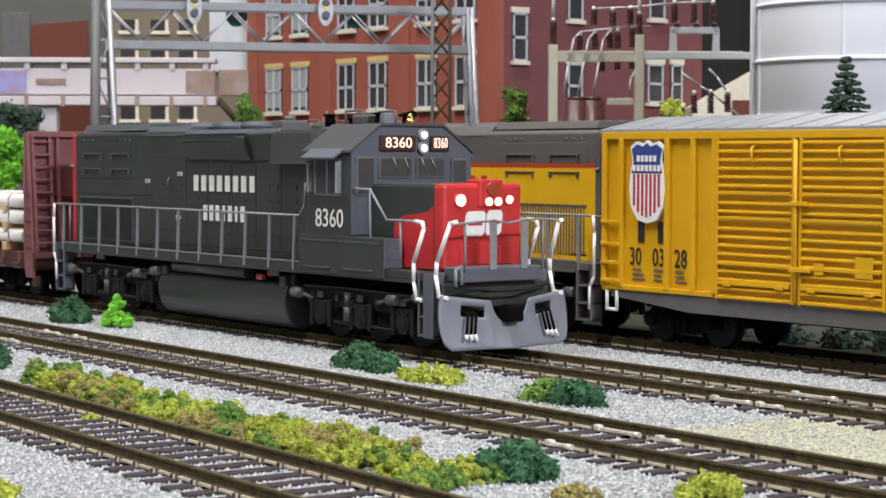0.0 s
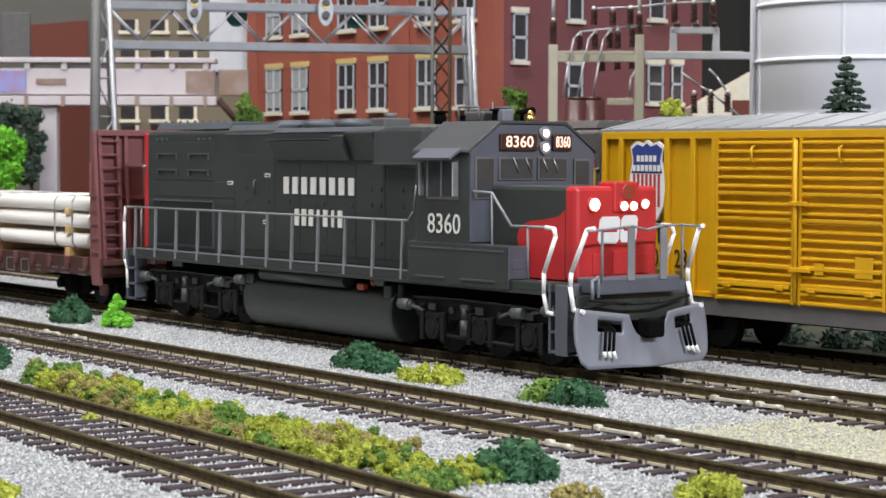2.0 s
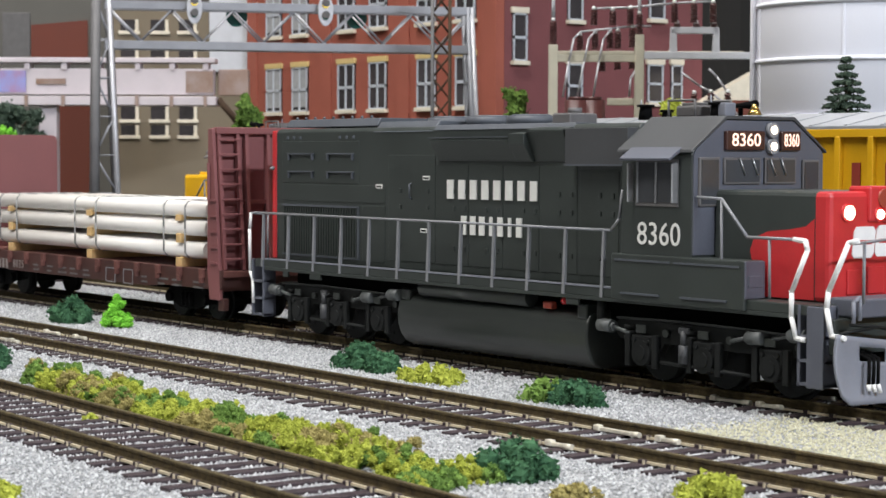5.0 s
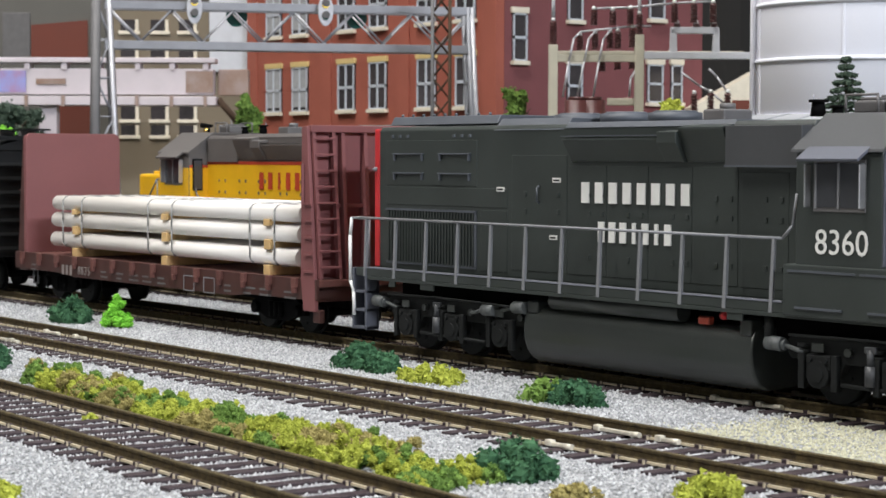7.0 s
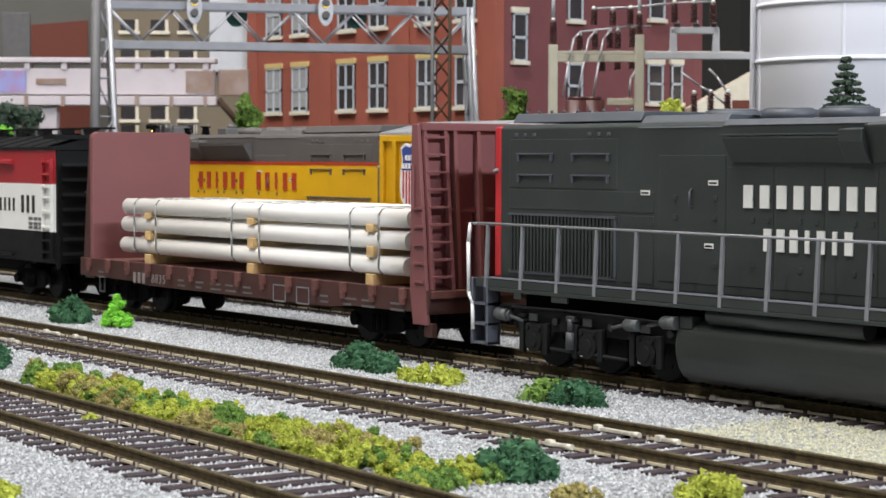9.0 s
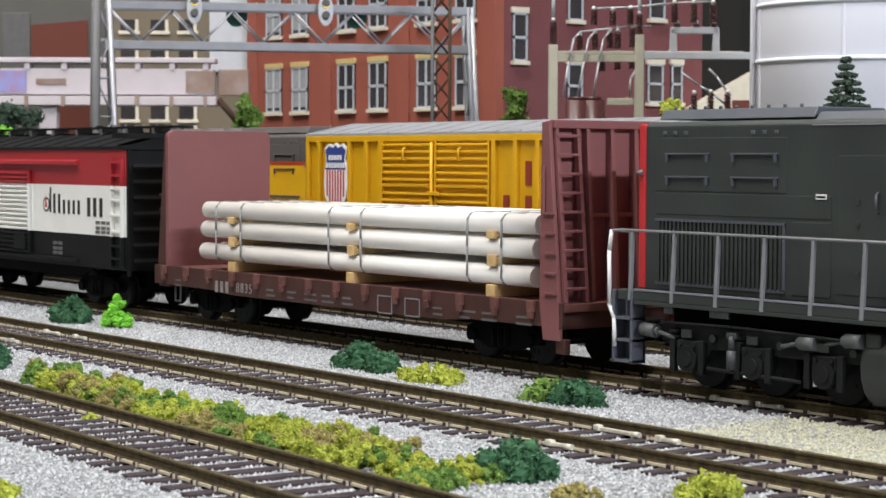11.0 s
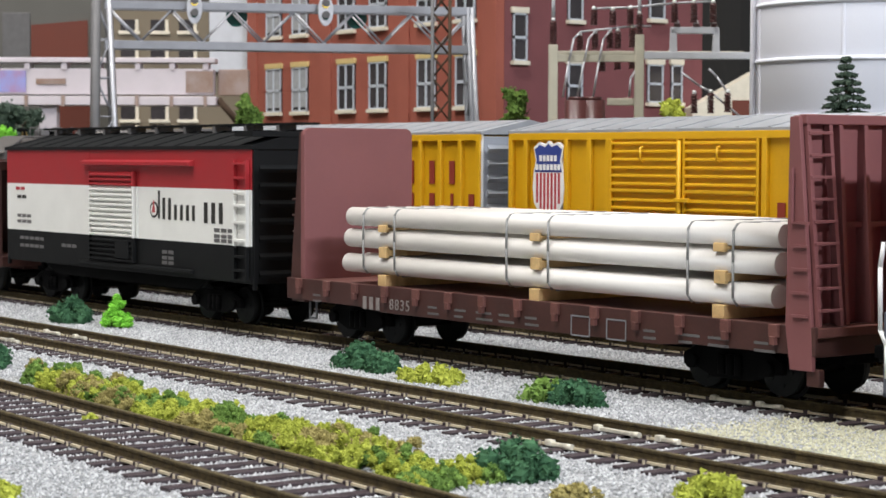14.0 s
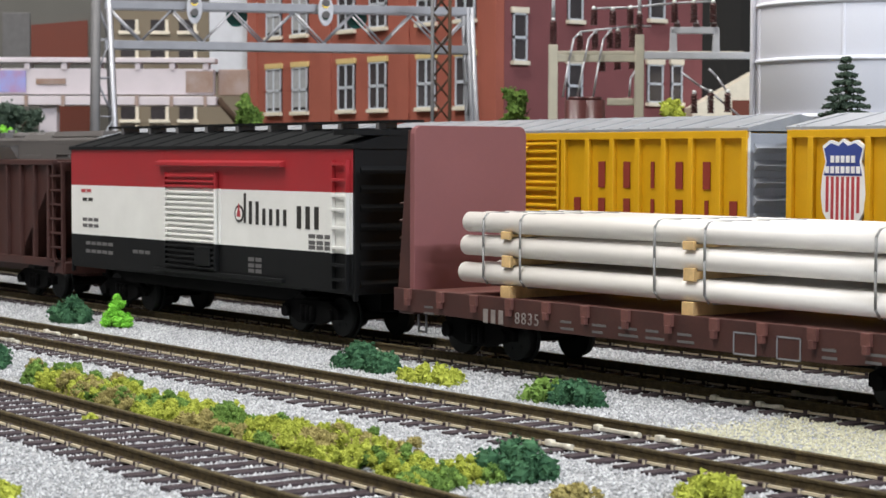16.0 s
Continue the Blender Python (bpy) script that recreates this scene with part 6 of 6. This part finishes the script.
def left_town():
    bk = facing("grey_building", "large grey concrete building with rust-red panels", "building", -749.1, 298.2)
    bm = B()
    box(bm, -173.6, 94.1, 0, 6, 0, 239.1 + G)
    part("wall", bm, M["concrete"], bk)
    bm = B()
    prism(bm, [(-59.0, 104.6), (-22.8, 104.6), (-22.8, 131.7), (-59.0, 128.5)], "y", -1.2, -0.1)
    part("red_panel", up(bm), M["redwall"], bk, "rust-red wall panel")
    bm = B()
    box(bm, -41.6, -17.4, -1.4, -0.1, -G, 80.1)
    part("red_panel", up(bm), M["redwall"], bk, "rust-red wall panel")
    bm = B()
    box(bm, -77.4, -59.7, -1.0, -0.1, 105.4, 136.4, 0.3)
    part("shutter", up(bm), M["sill_grey"], bk, "dark grey shutter")
    bg = facing("beige_building", "beige rendered building with small pale windows", "building", -612.5, 263.5)
    bm = B()
    box(bm, -40.1, 40.4, 0, 30, 0, 128.8 + G, 0.4)
    part("wall", bm, M["beige"], bg)
    bm = B()
    box(bm, 16.8, 40.8, -3, 28, 93.2 + G, 147.5 + G, 0.4)
    part("stair_tower", bm, M["sub_grey"], bg, "pale stair tower")
    for x in (-29.1, -12.0, 4.2):
        for z0, z1 in ((101.3, 107.4), (85.5, 91.9), (66.1, 74.5), (57.0, 62.8), (116.5, 122.9)):
            bm = B()
            box(bm, x - 5.0, x + 5.0, -0.5, 0.5, z0, z1)
            w = part("window", up(bm), M["pane"], bg)
            bm = B()
            box(bm, x - 6.0, x + 6.0, -1.6, 0.2, z0 - 2.0, z0, 0.2)
            part("window_sill", up(bm), M["sill"], w)
            bm = B()
            box(bm, x + 3.4, x + 5.2, -1.0, 0.2, z0, z1)
            part("window_frame", up(bm), M["sill"], w)
    ov = facing("covered_bridge", "white elevated walkway with posters along its side", "walkway", -557.8, 186.1)
    for nm, x0, x1, z0, z1, y0, y1, m_ in (("roof_rail", -101.0, 60.0, 93.9, 96.5, -3, 12, "offwhite"), ("parapet", -101.0, 58.8, 77.2, 90.9, -1, 10, "offwhite"), ("deck_edge", -101.0, 60.6, 71.6, 76.3, -4, 14, "offwhite")):
        bm = B()
        box(bm, x0, x1, y0, y1, z0, z1, 0.4)
        part(nm, up(bm), M[m_], ov)
    for x in (-71.3, -55.8, -38.6, -19.3, -1.5, 19.3, 37.4, 55.0):
        bm = B()
        box(bm, x - 1.4, x + 1.4, -2, 9, 90.3, 95.6)
        part("post", up(bm), M["offwhite"], ov)
        bm = B()
        box(bm, x - 0.9, x + 0.9, -5, -3.6, 71.0, 76.9)
        part("bracket", up(bm), M["posterB"], ov)
    for x0, x1, m_ in ((-65.4, -39.2, "posterA"), (-33.9, -18.4, "posterB"), (44.6, 58.8, "posterB")):
        bm = B()
        box(bm, x0, x1, -1.8, -1.05, 82.6 if m_ == "posterB" and x1 < 0 else 78.4, 85.5 if m_ == "posterB" and x1 < 0 else 89.7)
        part("poster", up(bm), M[m_], ov, "faded coloured poster")
    for x in (-89.1, -28.2):
        bm = B()
        box(bm, x - 4.6, x + 4.6, 0, 8, -G, 72.5, 0.3)
        part("pier", up(bm), M["offwhite"], ov)
    bm = B()
    bar(bm, (60.9, 4, 75.2), (71.3, 4, 63.0), 3.0)
    part("stair_stringer", up(bm), M["bark"], ov)
    bm = B()
    box(bm, 60.6, 76.6, 6, 14, 77.2, 90.9, 0.4)
    part("stair_head", up(bm), M["posterB"], ov, "brown boarded stair head")


left_town()


def backdrop():
    """Dark cloth behind the town, and a pale wall panel further along."""
    bd = facing("backdrop", "black cloth hung behind the model town", "backdrop", -600.8, 697.7, kind="structure")
    bm = B()
    n = 60
    x0, x1 = -87.4, 516.2
    a = [(x0 + (x1 - x0) * k / n, 3 * math.sin(k * 1.3)) for k in range(n + 1)]
    prism(bm, a + [(x, y + 2) for x, y in a[::-1]], "z", 0, 500)
    part("cloth", bm, M["dark"], bd)


backdrop()


# ---- foliage and gravel ----
def flakes(name, centres, radii, count, size, seed, material, flat=1.0):
    """Many little leaf clumps scattered through lumps; one mesh."""
    rs = np.random.RandomState(seed)
    c = np.array(centres, float)
    r = np.array(radii, float)
    w = r ** 2 / (r ** 2).sum()
    pick = rs.choice(len(c), count, p=w)
    d = rs.normal(size=(count, 3))
    d /= np.linalg.norm(d, axis=1)[:, None]
    rad = r[pick] * (0.62 + 0.62 * rs.random_sample(count) ** 1.5)
    pos = c[pick] + d * rad[:, None] * np.array([1, 1, flat])
    pos[:, 2] = np.maximum(pos[:, 2], GROUND_Z + 0.1)
    # each clump: an irregular four-cornered pyramid
    base = np.array([[1, 0, -0.4], [-0.5, 0.87, -0.4], [-0.5, -0.87, -0.4], [0, 0, 0.9]])
    q, _ = np.linalg.qr(rs.normal(size=(count, 3, 3)))
    s = size * rs.uniform(0.5, 1.4, count)
    v = np.einsum("kij,nj->kni", q, base) * s[:, None, None] * rs.uniform(0.7, 1.3, (count, 4, 1)) + pos[:, None, :]
    f = (np.arange(count)[:, None, None] * 4 + np.array([[0, 2, 1], [0, 1, 3], [1, 2, 3], [2, 0, 3]])[None]).reshape(-1, 3)
    # a lumpy core inside each clump, so that no daylight shows through
    n = len(c)
    ph = np.array([[math.cos(a) * math.cos(b), math.sin(a) * math.cos(b), math.sin(b)] for b in (-1.2, -0.6, 0.0, 0.6, 1.2) for a in [k * math.pi / 4 for k in range(8)]])
    core = c[:, None, :] + ph[None] * (r * 0.84)[:, None, None] * rs.uniform(0.72, 1.2, (n, 40, 1)) * np.array([1, 1, flat])
    core[:, :, 2] = np.maximum(core[:, :, 2], GROUND_Z)
    quad = np.array([[j * 8 + k, j * 8 + (k + 1) % 8, (j + 1) * 8 + (k + 1) % 8, (j + 1) * 8 + k] for j in range(4) for k in range(8)] + [[32, 33, 34, 35], [35, 36, 37, 32], [32, 37, 38, 39]])
    fq = (np.arange(n)[:, None, None] * 40 + quad[None]).reshape(-1, 4) + 4 * count
    me = bpy.data.meshes.new(name)
    me.from_pydata((np.concatenate([v.reshape(-1, 3), core.reshape(-1, 3)]) * MM).tolist(), [], f.tolist() + fq.tolist())
    me.materials.append(material)
    return me


def lumps(x, y, z, w, d, h, n, seed):
    rs = random.Random(seed)
    out, rad = [], []
    for _ in range(n):
        a, r = rs.uniform(0, 2 * math.pi), math.sqrt(rs.random())
        cx, cy = x + w * 0.62 * r * math.cos(a), y + d * 0.62 * r * math.sin(a)
        hh = h * (1 - 0.55 * r * r) * rs.uniform(0.65, 1.0)
        k = rs.uniform(0.16, 0.32) * min(w, d, h * 1.4)
        out.append((cx, cy, z + max(k * 0.4, hh - k)))
        rad.append(k)
        out.append((cx, cy, z + max(k * 0.3, (hh - k) * 0.4)))
        rad.append(k)
    return out, rad


def bush(x, y, w, d, h, paint, seed, count=1500, size=0.45, label="dark green foam bush on the ballast"):
    c, r = lumps(x, y, GROUND_Z, w, d, h, 20, seed)
    me = flakes("bush", c, r, count, size, seed, M[paint])
    return tagged(new("bush", me), label, "bush", "bushes by the track")


def tree(x, y, h, crown, paint, seed, label, count=2600, size=1.0, start=0.45):
    """A small tree: tapered trunk, limbs, a crown of many clumps."""
    t = thing("tree", label, "tree", x, y, GROUND_Z)
    rs = random.Random(seed)
    bm = B()
    cyl(bm, (0, 0, 0), (0.6, 0.3, h * 0.8), 1.5, 8, 0.5)
    for k in range(7):
        a, z = rs.uniform(0, 6.28), h * rs.uniform(start * 0.8, 0.75)
        cyl(bm, (0, 0, z), (crown * 0.7 * math.cos(a), crown * 0.7 * math.sin(a), z + h * 0.12), 0.6, 6, 0.2)
    part("trunk", bm, M["bark"], t)
    c, r = [], []
    for k in range(26):
        a, w = rs.uniform(0, 6.28), rs.random()
        z = h * (start + (0.96 - start) * w)
        e = crown * math.sqrt(max(0.05, 1 - (2 * w - 0.85) ** 2 / 1.5)) * rs.uniform(0.25, 0.85)
        c.append((e * math.cos(a), e * math.sin(a), z))
        r.append(crown * rs.uniform(0.22, 0.42))
    me = flakes("crown", c, r, count, size, seed, M[paint])
    ob = new("crown", me)
    ob.parent = t
    return t


def spruce(x, y, h, seed):
    t = thing("spruce", "dark green spruce before the silver silo", "tree", x, y, GROUND_Z)
    bm = B()
    cyl(bm, (0, 0, 0), (0, 0, h * 0.98), 1.4, 8, 0.25)
    part("trunk", bm, M["bark"], t)
    rs = np.random.RandomState(seed)
    c, r = [], []
    tiers = 13
    for k in range(tiers):
        w = k / (tiers - 1)
        z = h - 1.2 - w * 25
        R = 0.9 + w * 10.5
        for j in range(7 + int(w * 12)):
            a = 2 * math.pi * j / (7 + int(w * 12)) + rs.uniform(-0.2, 0.2)
            for e in (0.35, 0.6, 0.8, 0.97):
                ee = R * e * rs.uniform(0.85, 1.1)
                c.append((ee * math.cos(a), ee * math.sin(a), z - ee * 0.22 + rs.uniform(-0.3, 0.3)))
                r.append(0.75)
    me = flakes("crown", c, r, 9000, 0.5, seed, M["pine"], 0.6)
    ob = new("crown", me)
    ob.parent = t
    return t


bush(-145.7, -31.5, 12.5, 8, 8.6, "leaf_dark", 1, 2200)
bush(-150.5, -30.0, 7, 6, 5.0, "leaf_dark", 21, 900)
bush(-45.8, -97.5, 9, 7, 7.0, "leaf_dark", 2, 1500)
bush(1.5, -30.5, 10, 7, 6.6, "leaf_dark", 3, 1900)
bush(10.5, -31.5, 9, 6, 6.0, "leaf_dark", 4, 1500)
bush(33.0, -34.0, 15, 7, 4.6, "leaf_yellow", 5, 2200, label="yellow-green foam bush on the ballast")
bush(71.5, -34.0, 9, 6, 5.2, "leaf_mid", 6, 1500, label="mid-green foam bush on the ballast")
bush(80.5, -33.6, 9.5, 6.5, 6.0, "leaf_dark", 7, 1700)
bush(139.0, -97.0, 9.5, 8, 7.4, "leaf_dark", 8, 2400, 0.45)
bush(170.5, -86.5, 7.5, 6, 5.0, "leaf_yellow", 9, 1800, 0.45, label="bright yellow-green foam bush on the ballast")
bush(157.5, -100.5, 5, 5, 2.4, "leaf_ochre", 10, 900, 0.45, label="ochre foam tuft on the ballast")
bush(107.0, -165.0, 8, 5, 2.6, "leaf_yellow", 11, 900, 0.45, label="yellow-green foam tuft on the ballast")
bush(46.1, -119.9, 2.6, 2.0, 1.9, "leaf_yellow", 12, 160, 0.35, label="tiny yellow foam tuft between the rails")


def little_conifer():
    t = thing("small_tree", "small bright green foam tree on the ballast", "tree", -121.9, -28.4, GROUND_Z)
    bm = B()
    cyl(bm, (0, 0, 0), (0, 0, 7), 0.6, 8, 0.2)
    part("trunk", bm, M["bark"], t)
    rs = random.Random(31)
    c, r = [], []
    for k in range(30):
        w = rs.random()
        a, R = rs.uniform(0, 6.28), (4.2 * (1 - w) + 0.4) * rs.uniform(0.4, 1)
        c.append((R * math.cos(a), R * math.sin(a), 0.9 + w * 8.2 * (1 - 0.1 * rs.random())))
        r.append(1.5 - w * 0.8)
    ob = new("crown", flakes("crown", c, r, 1800, 0.5, 31, M["leaf_bright"]))
    ob.parent = t


little_conifer()


def turf_far(x):
    return -98.5 + 2.0 * math.sin(x * 0.05 + 0.6) - max(0.0, x - 118) * 0.25


def grass_strip():
    """Foam turf between the two front tracks, in patches of four colours."""
    rs = random.Random(12)
    sets = {"leaf_yellow": ([], []), "leaf_ochre": ([], []), "leaf_mid": ([], [])}
    for k in range(330):
        # one lump of foam: a dome of small tufts in one colour
        x = rs.uniform(-16, 142)
        near = -137.9 + 0.037 * (360 - x) + GAUGE + 3.2 + max(0.0, 40 - x) * 0.14
        far = turf_far(x)
        y = near + (far - near) * rs.random()
        n = noise.noise(Vector((x * 0.05, y * 0.12, 3.3))) + rs.uniform(-0.3, 0.3)
        n2 = noise.noise(Vector((x * 0.06, y * 0.12, 9.1))) + rs.uniform(-0.28, 0.28)
        kind = "leaf_ochre" if n + (x - 60) * 0.0022 > 0.21 else ("leaf_mid" if n2 > 0.06 else "leaf_yellow")
        big = rs.uniform(1.3, 2.9)
        tall = big * rs.uniform(0.8, 1.7)
        for j in range(int(7 + big * 4)):
            u, w = rs.uniform(0, 6.283), rs.random()
            d = math.sqrt(1 - w * w) * big * rs.uniform(0.75, 1.0)
            rad = rs.uniform(0.4, 0.85)
            sets[kind][0].append((x + d * math.cos(u), y + d * math.sin(u), GROUND_Z + 0.2 + w * tall))
            sets[kind][1].append(rad)
    for i, (kind, (c, r)) in enumerate(sets.items()):
        if c:
            me = flakes("turf", c, r, len(c) * 36, 0.23, 40 + i, M[kind])
            tagged(new("turf", me), "lumpy foam turf strip between two tracks", "turf", kind="stuff")


grass_strip()


def scrub():
    """Dark scrub on the earth behind the rear track."""
    rs = random.Random(77)
    c, r = [], []
    for _ in range(260):
        rad = rs.uniform(1.5, 4.5)
        c.append((rs.uniform(-420, 190), 86 + rs.random() ** 2 * 34, GROUND_Z + rad * 0.6))
        r.append(rad)
    tagged(new("scrub", flakes("scrub", c, r, 26000, 0.7, 78, M["pine"])), "dark green scrub behind the rear track", "scrub", kind="stuff")


scrub()

tree(-512.6, 112.8, 61.2, 10, "leaf_bright", 51, "bright green rounded tree behind the tracks", start=0.5)
tree(-330.4, 139.2, 75.3, 6.5, "leaf_mid", 52, "mid-green small tree before the brick building", start=0.5)
tree(-240.1, 209.9, 77.8, 7.5, "leaf_mid", 53, "mid-green small tree beside the brick building", start=0.5)
tree(-108.2, 169.1, 68.1, 6.0, "leaf_yellow", 54, "yellow-green small tree before the substation", start=0.5)
tree(-576.9, 143.8, 78.0, 14, "pine", 55, "dark green tree under the walkway", start=0.5)
tree(-570.7, 152.1, 73.1, 9, "pine", 56, "dark green tree under the walkway", start=0.5)
spruce(-19.2, 154.3, 77.9, 57)


def gravel():
    rs = np.random.RandomState(5)
    n = 185000
    x = -260 + 470 * rs.random_sample(n) ** 0.75
    y = rs.uniform(-172, 44, n)
    # stones lie beside the sleepers, not on them
    keep = np.ones(n, bool)
    for axis, turn, first in ((-137.9 + 360 * 0.037, -0.037, -305.128 + dx), (-65.4 + 360 * 0.008, -0.008, -339.025 + dx), (0.7, 0.0, -300.521 + dx), (58.2, 0.0, 5.0)):
        lx = x * math.cos(turn) + (y - axis) * math.sin(turn)
        ly = (y - axis) * math.cos(turn) - x * math.sin(turn)
        off = np.abs((lx - first + PITCH / 2) % PITCH - PITCH / 2)
        keep &= (np.abs(ly) > 15.4) | ((off > 1.75) & (np.abs(np.abs(ly) - GAUGE) > 1.3))
    x, y = x[keep], y[keep]
    n = len(x)
    cream = (x > 117 + rs.normal(0, 2.5, n)) & (y > -50) & (y < -12)
    base = np.array([[1, 0, 0], [-1, 0, 0], [0, 1, 0], [0, -1, 0], [0, 0, 1.0], [0, 0, -0.6]])
    tri = np.array([[0, 2, 4], [2, 1, 4], [1, 3, 4], [3, 0, 4], [2, 0, 5], [1, 2, 5], [3, 1, 5], [0, 3, 5]])
    for mask, m_, nm in ((~cream, "stone", "white-grey ballast stones"), (cream, "stone_cream", "cream ballast stones")):
        k = int(mask.sum())
        a = rs.uniform(0, 6.28, k)
        s = rs.uniform(0.15, 0.37, k) if m_ == "stone" else rs.uniform(0.18, 0.34, k)
        v = np.repeat(base[None], k, 0) * rs.uniform(0.6, 1.25, (k, 6, 3)) * s[:, None, None]
        ca, sa = np.cos(a)[:, None], np.sin(a)[:, None]
        vx, vy = v[:, :, 0] * ca - v[:, :, 1] * sa, v[:, :, 0] * sa + v[:, :, 1] * ca
        p = np.stack([vx + x[mask][:, None], vy + y[mask][:, None], v[:, :, 2] + (GROUND_Z + 0.1 + rs.uniform(-0.1, 0.25, k))[:, None]], -1)
        f = (np.arange(k)[:, None, None] * 6 + tri[None]).reshape(-1, 3)
        me = bpy.data.meshes.new("ballast_stones")
        me.from_pydata((p.reshape(-1, 3) * MM).tolist(), [], f.tolist())
        me.materials.append(M[m_])
        tagged(new("ballast_stones", me), nm + " strewn between the tracks", "gravel", kind="stuff")


gravel()


def joiners():
    """Bright rail joiners and feeder clips at the rail joints."""
    for key, rows_ in (("c", ((-108.8, 1, 7), (-92, 1, 5), (-101.3, -1, 8), (-92, -1, 3), (116.5, 1, 9), (129.1, 1, 3), (122.8, -1, 4))), ("b", ((97.9, -1, 8), (108, -1, 4), (102.8, 1, 9), (-24, -1, 3)))):
        for x, s, w in rows_:
            bm = B()
            y = s * GAUGE - 1.35
            box(bm, x - w / 2, x + w / 2, y - 0.5, y + 0.35, -2.4, -1.75, 0.12)
            box(bm, x - w / 2 - 1.3, x - w / 2 + 0.2, y - 0.8, y + 0.45, -2.45, -1.4, 0.2)
            cyl(bm, (x + w / 2 - 0.4, y - 0.7, -2.0), (x + w / 2 + 1.6, y - 0.7, -1.9), 0.5, 8)
            part("rail_joiner", bm, M["joiner"], TRACKS[key], "bright metal rail joiner")


joiners()


def motions():
    def sp_x(t):
        return SP_SPEED * t

    keys = ((0, 0), (3.0, 0.0), (3.2, -0.9), (3.5, -3.6), (4.0, -9.9), (4.5, -17.2), (5.0, -24.6), (5.5, -32.1), (6.0, -39.8), (6.5, -47.7), (7.0, -57.3), (8.0, -76.6), (9.0, -96.2), (10.0, -115.6), (11.5, -145.3), (12.5, -165.9), (13.0, -177.3), (13.5, -190.3), (14.0, -205.2), (14.5, -221.2), (15.0, -238.2), (15.5, -256.0), (16.0, -274.9))

    def up_x(t):
        for (a, p), (b, q) in zip(keys, keys[1:]):
            if a <= t <= b:
                return p + (q - p) * (t - a) / (b - a)
        return keys[-1][1]

    fine = sorted({0, 1 / 30, 0.1, 15.9, 15.9667, 16.0} | {0.25 * k for k in range(65)})
    for ob in [loco, flat, wax, hop, *load]:
        walk(ob, [(t, pose(sp_x(t) * MM, 0, 0)) for t in fine])
    y = 58.2
    walk(yloco, [(t, pose((-187.0 + up_x(t)) * MM, y * MM, 0, 0, 0, 180)) for t in [k[0] for k in keys]])
    for i, ob in enumerate((ybox, ybox2, ybox3)):
        walk(ob, [(t, pose((2.1 + i * 168.3 + up_x(t)) * MM, y * MM, 0)) for t in [k[0] for k in keys]])
    for ob, x, r, train in WHEELS:
        way = 1 if train == "sp" else (1 if ob.parent is not yloco else -1)
        dist = sp_x if train == "sp" else up_x
        walk(ob, [(t, pose(x * MM, 0, r * MM) @ Matrix.Rotation(way * dist(t) / r, 4, "Y")) for t in [0.25 * k for k in range(65)]])


motions()
